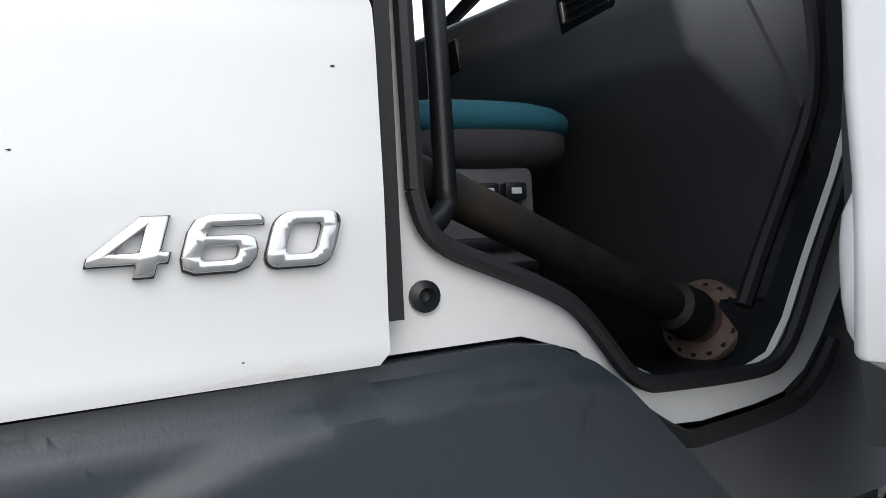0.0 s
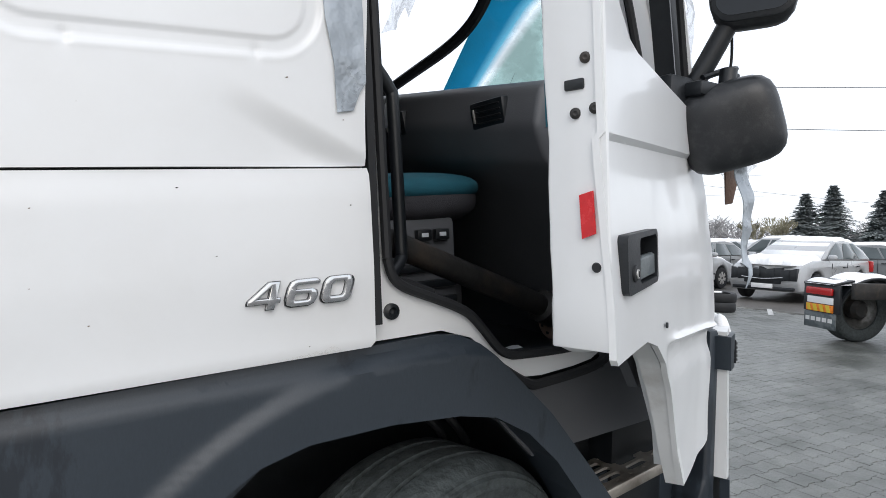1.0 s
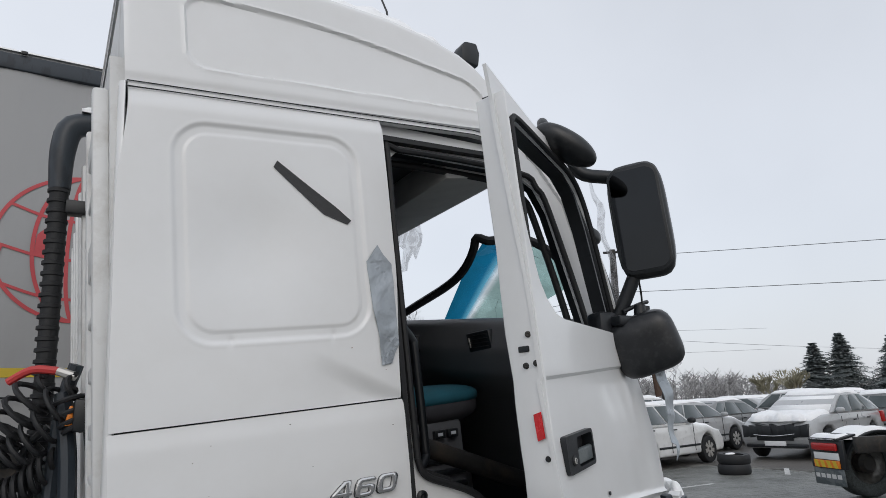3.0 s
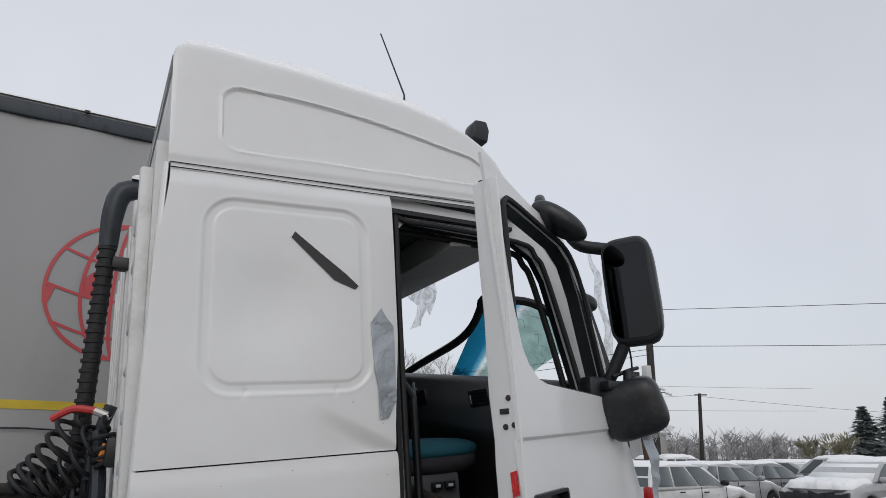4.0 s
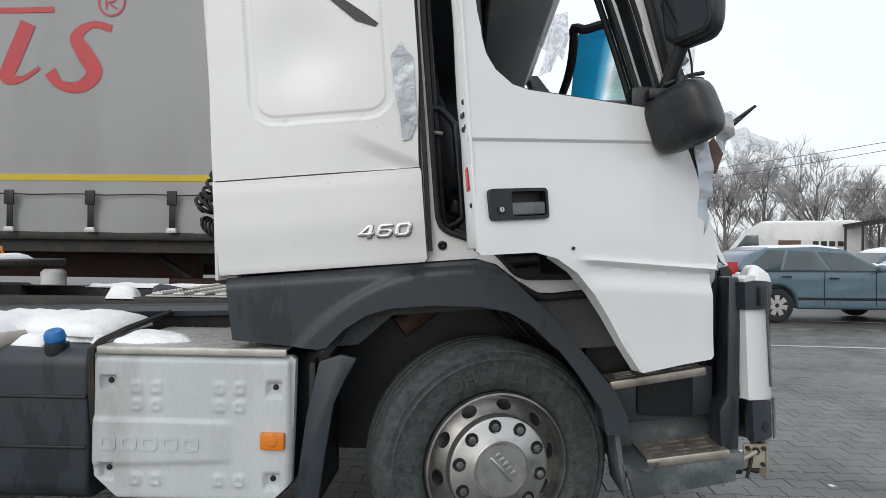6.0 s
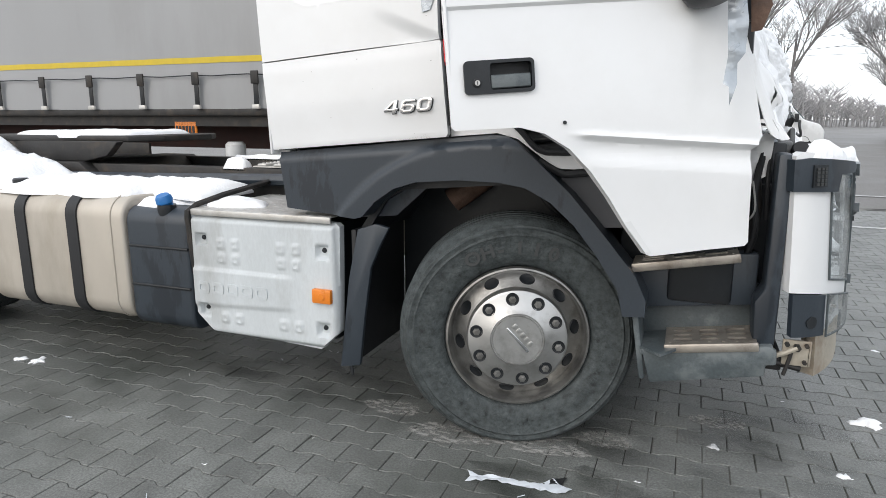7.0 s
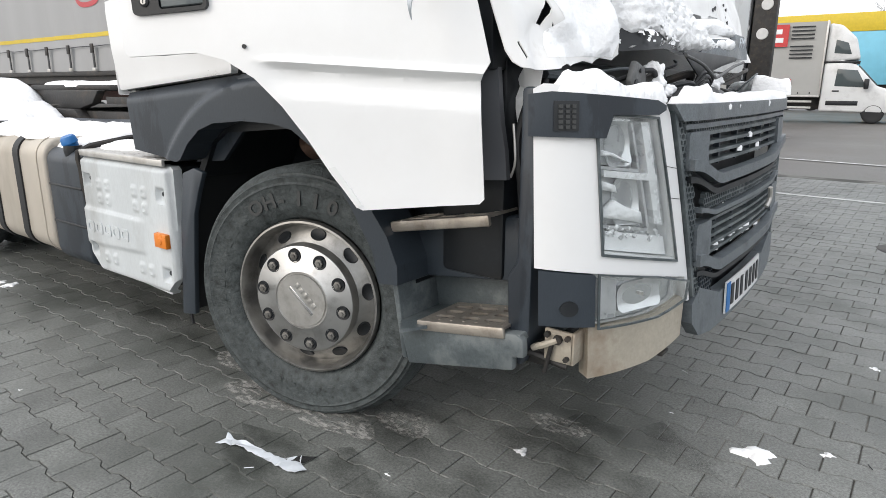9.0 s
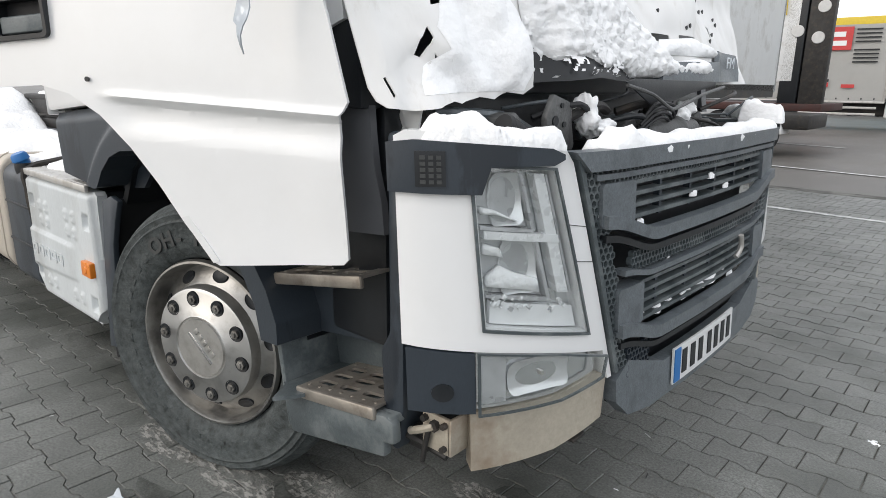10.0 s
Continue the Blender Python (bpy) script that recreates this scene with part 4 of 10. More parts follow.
for v in edge_bm.verts:
    v.co += Vector((0.005 * noise.noise(Vector((v.co.z * 9, 1.5, 0))), 0.006 * noise.noise(Vector((v.co.z * 11, 4.5, v.co.y * 8))), 0)) * smooth_step(-0.034, 0.01, v.co.y)
on_door("rear_edge", edge_bm, WHITE, "dented white door edge")
part("shell_corner", rounded_block(0.042, 0.048, 0.066, 3.2, 12), WHITE, door, "", DOOR @ Matrix.Translation((-0.168, 0.036, 0.176)))
on_door("arch_flange", sheet([(0.06, 0.078), (0.14, 0.024), (0.21, -0.056), (0.27, -0.146), (0.33, -0.251), (0.395, -0.351), (0.412, -0.345), (0.350, -0.245), (0.29, -0.135), (0.225, -0.045), (0.155, 0.036), (0.065, 0.092)], (), 0.06, lambda x, z: -0.025, 0.045), WHITE_OLD)
on_door("trim_panel", sheet([(-0.135, 0.16), (0.10, 0.14), (0.35, -0.10), (0.68, -0.10), (0.66, 0.50), (0.58, 0.60), (-0.135, 0.68)], (), 0.1, lambda x, z: 0.052 + 0.02 * smooth_step(0.5, 0.3, z) * smooth_step(-0.13, 0.1, x), 0.025), DASH, "charcoal inner door trim")
on_door("door_rubber", tube([(-0.175, 0.062, 1.25), (-0.175, 0.062, 0.7), (-0.17, 0.064, 0.30), (-0.15, 0.066, 0.20), (-0.10, 0.066, 0.15)], 0.011, 8, None, 5), RUBBER)
on_door("trim_edge", tube([(-0.155, 0.092, 0.66), (-0.155, 0.092, 0.50)], 0.004, 8, None, 4), TEAL)
# window frame: black channel, divider, second rubber line
on_door("window_channel", tube([(x, -0.012, z) for x, z in WINDOW + WINDOW[:1]], 0.010, 8, None, 3), RUBBER, "black window channel")
on_door("frame_inside", sheet([(max(p[0], -0.185), min(p[1], 1.33)) for p in DOOR_OUT if p[1] > 0.60 and p[0] > -0.23] + [(-0.185, 1.30), (-0.185, 0.54), (0.63, 0.54)], [[(x * 0.99 + 0.002, z * 0.99 + 0.009) for x, z in WINDOW]], 0, lambda x, z: 0.012, 0.05), BLACK)
# handle: dish, grip, lock
handle = on_door("handle_plate", sheet(rounded(-0.187, 0.034, 0.209, 0.310, 0.014), [rounded(-0.106, 0.025, 0.220, 0.300, 0.010)], 0, lambda x, z: -0.0505, 0.036), BLACK, "black recessed door handle")
on_door("grip_recess", prism(rounded(-0.112, 0.030, 0.214, 0.305, 0.008), -0.0175, -0.0135, "y"), RUBBER, "", 40, handle)
on_door("grip", prism([(-0.0465, 0.226), (-0.040, 0.223), (-0.030, 0.226), (-0.026, 0.262), (-0.040, 0.266), (-0.0465, 0.262)], -0.103, 0.022, "x", 0.002), STEP_GREY, "", 40, handle)
part("lock_ring", lathe([(0.0, -0.006), (0.010, -0.006), (0.014, -0.004), (0.015, 0.004)], 18), RUBBER, handle, "", DOOR @ Matrix.Translation((-0.148, -0.0495, 0.243)))
part("lock_barrel", lathe([(0.0, -0.003), (0.008, -0.003), (0.009, 0.002)], 16), ALU, handle, "", DOOR @ Matrix.Translation((-0.148, -0.0545, 0.243)))
part("lock_slot", box(-0.001, 0.001, -0.0042, 0, -0.005, 0.005), BLACK, handle, "", DOOR @ Matrix.Translation((-0.148, -0.0545, 0.243)))
part("door_hole", lathe([(0.0, -0.001), (0.006, -0.001), (0.006, 0.003)], 12), BLACK, door, "", DOOR @ Matrix.Translation((0.125, -0.047, 0.105)))
# on the rear edge: latch, screws, red reflector, buffer
for z, yy in ((0.592, -0.002), (0.508, 0.018), (0.512, -0.016)):
    part("door_screw", lathe([(0.0, -0.004), (0.004, -0.006), (0.009, -0.004), (0.009, 0.003)], 14, "x"), DARK_STEEL, door, "", DOOR @ Matrix.Translation((-0.2285 + 0.23 * yy, yy, z)) @ Matrix.Rotation(radians(13), 4, "Z"))
on_door("latch_slot", prism([(-0.2335, 0.002), (-0.226, 0.0), (-0.217, 0.034), (-0.2265, 0.036)], 0.545, 0.562, "z", 0.003), BLACK)
part("red_reflector", prism([(-0.014, 0.316), (0.010, 0.308), (0.013, 0.378), (-0.011, 0.384)], -0.002, 0.002, "x"), RED, door, "red reflector sticker", DOOR @ Matrix.Translation((-0.2350, 0, 0)) @ Matrix.Rotation(radians(-13), 4, "Z"))
part("door_buffer", lathe([(0.0, -0.006), (0.007, -0.006), (0.009, 0.0)], 14, "x"), RUBBER, door, "", DOOR @ Matrix.Translation((-0.230, -0.012, 0.262)))

# ---- mirrors on the door's front post ----
def mirror(name, m, sx, sy, sz, label, shape=4.5, glass=True):
    shell = rounded_block(sx, sy, sz, shape)
    for v in shell.verts:
        if v.co.x > 0:
            k = 1 - 0.16 * (v.co.x / sx) ** 2
            v.co.y *= k
            v.co.z *= k
    body = part(name, shell, MIRRORBODY, truck, label, m)
    if glass:
        part("mirror_rim", prism(rounded(-sy * 0.9, sy * 0.9, -sz * 0.93, sz * 0.93, 0.05), -sx * 1.03, -sx * 0.86, "x", 0.006), BLACK, body, "", m)
        part("mirror_glass", prism(rounded(-sy * 0.8, sy * 0.8, -sz * 0.86, sz * 0.86, 0.04), -sx * 1.06, -sx * 1.02, "x"), MIRROR, body, "", m)
    return body


MAIN = Matrix.Translation((0.640, -0.130, 2.268)) @ Matrix.Rotation(radians(-5), 4, "Y") @ Matrix.Rotation(radians(32), 4, "Z")
mirror("main_mirror", MAIN, 0.052, 0.108, 0.228, "tall black main mirror with grey glass")
WIDEANGLE = Matrix.Translation((0.630, -0.088, 1.798)) @ Matrix.Rotation(radians(-6), 4, "X") @ Matrix.Rotation(radians(-19), 4, "Y") @ Matrix.Rotation(radians(40), 4, "Z")
mirror("wide_mirror", WIDEANGLE, 0.088, 0.124, 0.112, "black wide angle mirror housing, face turned forward", 4.0, False)
RAMP = Matrix.Translation((0.222, -0.19, 2.480)) @ Matrix.Rotation(radians(-26), 4, "Z") @ Matrix.Rotation(radians(33), 4, "Y")
mirror("kerb_mirror", RAMP, 0.122, 0.072, 0.046, "black kerb mirror above the door", 2.4, False)
FRONT = Matrix.Translation((0.60, 0.14, 2.27)) @ Matrix.Rotation(radians(10), 4, "Y")
mirror("front_mirror", FRONT, 0.075, 0.05, 0.040, "small black front mirror", 2.6, False)
part("mirror_arm", tube([(0.44, 0.06, 2.60), (0.50, 0.03, 2.50), (0.56, -0.03, 2.47), (0.605, -0.075, 2.46)], 0.028, 10, None, 4), BLACK, truck, "black mirror arm")
part("mirror_arm", tube([(0.565, 0.02, 1.86), (0.59, -0.03, 1.94), (0.625, -0.09, 2.075)], 0.026, 10, None, 4), BLACK, truck)
part("mirror_arm", tube([(0.30, 0.0, 2.60), (0.24, -0.06, 2.62), (0.18, -0.13, 2.58), (0.16, -0.17, 2.53)], 0.020, 10, None, 4), BLACK, truck)
part("mirror_foot", box(0.45, 0.55, -0.05, 0.03, 1.80, 1.92, 0.02), BLACK, truck)
part("mirror_foot", box(0.50, 0.60, -0.10, 0.0, 1.86, 1.90, 0.012), BLACK, truck)
part("loose_wire", tube([(0.64, -0.08, 2.06), (0.66, -0.07, 1.99), (0.665, -0.06, 1.92)], 0.004, 6, None, 4), RUBBER, truck)

part("mirror_foot", tube([(0.615, -0.09, 1.90), (0.62, -0.09, 1.94)], 0.022, 12), BLACK, truck)
part("mirror_foot", tube([(0.685, -0.05, 1.90), (0.69, -0.05, 1.945)], 0.022, 12), BLACK, truck)
part("mirror_foot", tube([(0.57, -0.05, 1.92), (0.65, -0.06, 1.95), (0.71, -0.05, 1.965)], 0.008, 8, None, 4), BLACK, truck)
# ---- bumper, lamps and grille ----
def bumper_x(y):
    """The front's plan: round at the corner, nearly straight across."""
    k = max(0.0, min(1.0, (y - 0.085) / 0.60))
    return 0.915 + 0.298 * math.sin(k * math.pi / 2) ** 0.52 + 0.015 * smooth_step(0.6, 1.2, y)


MID = 1.235
FAR = 2 * MID - 0.085  # mirrors the grille's pieces on to its far end


def ahead(y):
    """The front's x at any y, mirrored about the truck's middle."""
    return bumper_x(y if y <= MID else 2 * MID - y)


def wrap(pts, thick=0.02, out=0.0, step=0.035, holes=()):
    """A panel drawn in (y, z), bent along the front's plan."""
    bm = sheet(pts, holes, step, None, thick)
    for v in bm.verts:
        y, z, d = v.co.x, v.co.z, v.co.y
        e = 0.01
        t = Vector((ahead(y + e) - ahead(y - e), 2 * e, 0)).normalized()
        nrm = Vector((t.y, -t.x, 0))
        v.co = Vector((ahead(y), y, z)) + nrm * (out - d) + Vector((-0.05 * (z - 0.75), 0, 0))
    bmesh.ops.recalc_face_normals(bm, faces=bm.faces)
    return bm


def bowl(name, y0, y1, z0, z1, out, depth, mat, parent):
    """A dished reflector behind a lamp lens."""
    bm = sheet(rounded(y0, y1, z0, z1, 0.02, 4), (), 0.008, None, 0)
    for v in bm.verts:
        y, z = v.co.x, v.co.z
        u, w = (2 * y - y0 - y1) / (y1 - y0), (2 * z - z0 - z1) / (z1 - z0)
        v.co = Vector((ahead(y) + out - depth * max(0, 1 - 0.5 * (u * u + w * w)) - 0.05 * (z - 0.75), y + 0.6 * (out - depth) * -1 * smooth_step(0.4, 0.1, y), z))
    bmesh.ops.recalc_face_normals(bm, faces=bm.faces)
    return part(name, bm, mat, parent, "")


def front(name, pts, mat, label="", thick=0.02, out=0.0, holes=(), parent=None, step=0.035):
    return part(name, wrap(pts, thick, out, step, holes), mat, parent or truck, label)


BOWL = material("lamp_bowl", (0.80, 0.81, 0.82), 0.22, metal=0.55, vary=0.1, scale=25)
POCKET = material("lamp_pocket_grey", (0.60, 0.61, 0.62), 0.30, metal=0.3, vary=0.25, scale=18, rough_vary=0.15)
GUIDE = material("lamp_light_guide", (0.88, 0.89, 0.90), 0.28, metal=0.15, vary=0.08, scale=30)
HEAD = [(0.222, 0.790), (0.488, 0.735), (0.378, 1.135), (0.200, 1.150)]
front("headlamp_panel", [(0.090, 0.750), (0.30, 0.715), (0.555, 0.664), (0.580, 0.580), (0.598, 0.580), (0.435, 1.150), (0.40, 1.200), (0.10, 1.228), (0.090, 1.215)], WHITE, "white lamp panel of the bumper", 0.045, 0.0, [HEAD], None, 0.012)

lamp = front("headlamp", [(0.216, 0.782), (0.494, 0.727), (0.382, 1.139), (0.194, 1.154)], LENS, "clear headlamp with snow inside", 0.004, 0.006)
front("lamp_rim", [(0.213, 0.779), (0.498, 0.722), (0.384, 1.142), (0.191, 1.157)], STEP_GREY, "", 0.006, 0.007, [[(0.218, 0.785), (0.491, 0.730), (0.380, 1.136), (0.197, 1.151)]], lamp)
front("lamp_back", [(0.215, 0.77), (0.505, 0.71), (0.392, 1.155), (0.195, 1.165)], REFLECTOR, "", 0.01, -0.045, (), lamp)
front("lamp_pocket", [(0.206, 1.022), (0.330, 1.006), (0.302, 1.128), (0.208, 1.140)], POCKET, "grey lamp pocket", 0.006, -0.036, (), lamp)
front("lamp_pocket", [(0.224, 0.862), (0.372, 0.838), (0.336, 0.988), (0.222, 1.000)], POCKET, "", 0.006, -0.036, (), lamp)
bowl("reflector", 0.238, 0.322, 1.012, 1.132, -0.016, 0.030, BOWL, lamp)
bowl("reflector", 0.262, 0.362, 0.850, 0.986, -0.016, 0.030, BOWL, lamp)
for side in ([(0.332, 1.004), (0.340, 1.003), (0.310, 1.128), (0.303, 1.129)], [(0.374, 0.836), (0.384, 0.834), (0.346, 0.988), (0.338, 0.989)], [(0.216, 1.010), (0.338, 0.994), (0.337, 1.002), (0.216, 1.018)], [(0.226, 0.852), (0.384, 0.826), (0.383, 0.834), (0.226, 0.860)]):
    front("pocket_edge", side, POCKET, "", 0.022, -0.016, (), lamp)
front("light_guide", [(0.402, 0.845), (0.436, 0.838), (0.361, 1.128), (0.334, 1.130)], GUIDE, "", 0.03, -0.012, (), lamp)
front("light_guide", [(0.222, 0.990), (0.404, 0.965), (0.401, 0.984), (0.221, 1.008)], GUIDE, "", 0.03, -0.010, (), lamp)
front("guide_edge", [(0.440, 0.837), (0.447, 0.836), (0.370, 1.126), (0.364, 1.127)], POCKET, "", 0.03, -0.014, (), lamp)
front("lamp_shelf", [(0.234, 0.790), (0.470, 0.744), (0.455, 0.800), (0.236, 0.842)], LAMPSILVER, "", 0.02, -0.020, (), lamp)
ice = random.Random(77)
for k in range(34):
    y = ice.uniform(0.240, 0.330) if k < 24 else ice.uniform(0.38, 0.43)
    z = 0.842 - 0.16 * (y - 0.236) + ice.uniform(-0.018, 0.014)
    w = ice.uniform(0.003, 0.008)
    front("ice_crystal", [(y - w, z), (y, z - w), (y + w, z + w * 0.3), (y, z + w)], ice.choice([SNOW, GUIDE, POCKET]), "", 0.006, -0.014, (), lamp, 0)
front("snow_in_lamp", [(0.226, 0.880), (0.30, 0.866), (0.352, 0.852), (0.345, 0.885), (0.29, 0.905), (0.255, 0.925), (0.228, 0.900)], SNOW, "", 0.02, -0.012, (), lamp)
front("snow_in_lamp", [(0.220, 0.955), (0.262, 0.945), (0.256, 0.965), (0.222, 0.978)], SNOW, "", 0.02, -0.012, (), lamp)
front("snow_in_lamp", [(0.212, 1.062), (0.25, 1.050), (0.300, 1.022), (0.25, 1.042), (0.216, 1.045)], SNOW, "", 0.02, -0.012, (), lamp)
front("panel_seam", [(0.425, 1.006), (0.478, 0.996), (0.478, 0.9975), (0.425, 1.0075)], RUBBER, "", 0.004, 0.0015)
front("panel_seam", [(0.452, 0.914), (0.503, 0.906), (0.503, 0.9075), (0.452, 0.9155)], RUBBER, "", 0.004, 0.0015)
front("lamp_brow", [(0.087, 1.098), (0.212, 1.092), (0.230, 1.150), (0.370, 1.148), (0.398, 1.160), (0.398, 1.172), (0.365, 1.186), (0.11, 1.209), (0.087, 1.202)], ARCH, "black marker lamp housing over the headlamp", 0.05, 0.016)
front("marker_lens", [(0.112, 1.112), (0.152, 1.112), (0.152, 1.186), (0.112, 1.186)], BLACK, "", 0.012, 0.020)
for i in range(5):
    for j in range(3):
        y, z = 0.118 + 0.0105 * j, 1.118 + 0.0128 * i
        front("marker_dot", [(y, z), (y + 0.0065, z), (y + 0.0065, z + 0.008), (y, z + 0.008)], TEXTGREY, "", 0.003, 0.024, (), None, 0)
front("fog_panel", [(0.094, 0.592), (0.197, 0.582), (0.197, 0.728), (0.094, 0.745)], ARCH, "dark plastic panel with a round socket", 0.03, 0.006)
front("panel_socket", [(0.140 + 0.018 * math.cos(a * 0.5236), 0.640 + 0.022 * math.sin(a * 0.5236)) for a in range(12)], BLACK, "", 0.01, 0.009, (), None, 0)
fog = front("fog_lamp", [(0.205, 0.582), (0.40, 0.580), (0.540, 0.600), (0.555, 0.650), (0.40, 0.692), (0.205, 0.728)], LENS, "clear fog lamp", 0.004, 0.014)
front("lamp_rim", [(0.201, 0.576), (0.40, 0.574), (0.548, 0.596), (0.562, 0.654), (0.40, 0.698), (0.201, 0.734)], STEP_GREY, "", 0.006, 0.014, [[(0.206, 0.581), (0.40, 0.579), (0.542, 0.600), (0.555, 0.650), (0.40, 0.693), (0.206, 0.729)]], fog)
front("lamp_back", [(0.205, 0.58), (0.40, 0.58), (0.545, 0.600), (0.556, 0.650), (0.40, 0.692), (0.205, 0.73)], REFLECTOR, "", 0.008, -0.022, (), fog)
bowl("reflector", 0.275, 0.445, 0.602, 0.690, -0.006, 0.022, BOWL, fog)
front("indicator_lens", [(0.214, 0.594), (0.268, 0.594), (0.268, 0.704), (0.214, 0.714)], POCKET, "", 0.01, -0.014, (), fog)
front("bulb", [(0.358, 0.642), (0.366, 0.642), (0.366, 0.652), (0.358, 0.652)], ALU, "", 0.012, -0.012, (), fog)
front("bumper_beam", [(0.190, 0.423), (0.40, 0.432), (0.575, 0.466), (0.595, 0.580), (0.555, 0.600), (0.40, 0.575), (0.190, 0.575)], BEIGE, "stained bare bumper beam", 0.05, -0.015)
bracket_arm = part("beam_bracket", box(0.955, 1.045, 0.150, 0.162, 0.470, 0.565, 0.004), BEIGE, truck, "bent dirty bracket with bolts")
part("bracket_fold", box(1.035, 1.047, 0.150, 0.215, 0.470, 0.565, 0.004), BEIGE, bracket_arm)
part("bracket_link", tube([(0.925, 0.140, 0.500), (0.965, 0.138, 0.520), (1.000, 0.142, 0.540)], 0.010, 8), BEIGE, bracket_arm)
part("bracket_link", tube([(0.985, 0.142, 0.530), (0.975, 0.138, 0.480), (0.965, 0.140, 0.435)], 0.007, 8), DARK_STEEL, bracket_arm)
part("bracket_rod", tube([(0.905, 0.150, 0.480), (0.95, 0.160, 0.470), (1.02, 0.170, 0.455)], 0.012, 8), DARK_STEEL, bracket_arm)
for x, z, r in ((0.968, 0.550, 0.009), (1.000, 0.540, 0.014), (1.030, 0.550, 0.008), (1.028, 0.488, 0.008), (0.940, 0.506, 0.011)):
    part("bracket_bolt", lathe([(0.0, -0.012), (r, -0.012), (r, 0.004)], 6), DARK_STEEL, bracket_arm, "", Matrix.Translation((x, 0.148, z)))
part("bracket_plate", box(0.86, 0.96, 0.16, 0.40, 0.44, 0.50, 0.008), DARK_STEEL, truck)
part("tow_pin", box(1.13, 1.19, 0.47, 0.53, 0.425, 0.435, 0.003), DARK_STEEL, truck)

# centre bumper, grille and grey frame
front("bumper_centre", [(0.622, 0.495), (0.69, 0.435), (0.82, 0.412), (1.02, 0.410), (1.45, 0.410), (1.65, 0.412), (1.78, 0.435), (1.848, 0.495), (1.86, 0.56), (1.80, 0.60), (1.60, 0.53), (0.90, 0.53), (0.68, 0.600), (0.615, 0.560)], GRILLE, "grey lower bumper", 0.04, 0.004)
for i in range(2):
    a = [(0.440, 1.165), (0.600, 0.590), (0.616, 0.588), (0.456, 1.150)]
    if i:
        a = [(FAR - y, z) for y, z in a]
    front("grille_edge", a, STEP_GREY, "", 0.05, 0.010)
front("grille_top", [(0.425, 1.175), (1.96, 1.175), (1.905, 1.128), (0.47, 1.128)], GRILLE, "dark grille top bar", 0.05, 0.022)
front("bumper_back", [(0.66, 0.62), (1.81, 0.62), (1.78, 0.45), (0.69, 0.45)], BLACK, "", 0.01, -0.06)
front("grille_back", [(0.51, 1.13), (1.90, 1.13), (1.75, 0.58), (0.67, 0.58)], BLACK, "", 0.01, -0.09)


def bar(z0, z1, y0, y1, out, name="grille_bar", rise=0.0, mat=None, ends=0.14):
    """A cross bar whose ends sweep upwards."""
    n = 36
    ys = [y0 + (y1 - y0) * i / n for i in range(n + 1)]
    up = lambda y: rise * smooth_step(ends, 0.0, min(y - y0, y1 - y) / (y1 - y0)) if rise else 0.0
    lo = [(y, z0 + up(y)) for y in ys]
    hi = [(y, z1 + up(y)) for y in reversed(ys)]
    front(name, lo + hi, mat or GRILLE, "", 0.035, out)


# jutting bars take the lighter GRILLE as sky-lit, recessed slats darker STEP_GREY
for z in (1.080, 1.050, 1.020, 0.990):
    bar(z, z + 0.011, 0.62, 1.80, 0.004, mat=STEP_GREY)
for z in (0.803, 0.775, 0.747, 0.719, 0.695):
    bar(z, z + 0.010, 0.70, 1.74, 0.004, mat=STEP_GREY)
bar(1.104, 1.118, 0.50, 1.89, 0.012)
bar(0.925, 0.958, 0.525, 1.865, 0.030, "grille_brow", 0.062, None, 0.20)
bar(0.890, 0.908, 0.535, 1.855, 0.016, "grille_brow", 0.060, BLACK, 0.20)
bar(0.825, 0.840, 0.62, 1.80, 0.018, "grille_brow", 0.025)
bar(0.632, 0.668, 0.605, 1.80, 0.026, "grille_brow", 0.055, None, 0.20)
bar(0.600, 0.616, 0.62, 1.79, 0.012, "grille_brow", 0.050, BLACK, 0.20)
for y in (0.85, 1.05, 1.25, 1.45, 1.65):
    front("grille_upright", [(y, 0.72), (y + 0.014, 0.72), (y + 0.014, 0.83), (y, 0.83)], ARCH, "", 0.02, -0.01)
    front("grille_upright", [(y, 0.98), (y + 0.014, 0.98), (y + 0.014, 1.10), (y, 1.10)], ARCH, "", 0.02, -0.01)
for y0, y1, z0, z1 in ((0.520, 0.665, 0.985, 1.095), (1.73, 1.865, 0.985, 1.095), (0.60, 0.735, 0.700, 0.815), (1.68, 1.80, 0.700, 0.815)):
    front("grille_block", rounded(y0, y1, z0, z1, 0.012, 3), GRILLE, "", 0.05, 0.014)


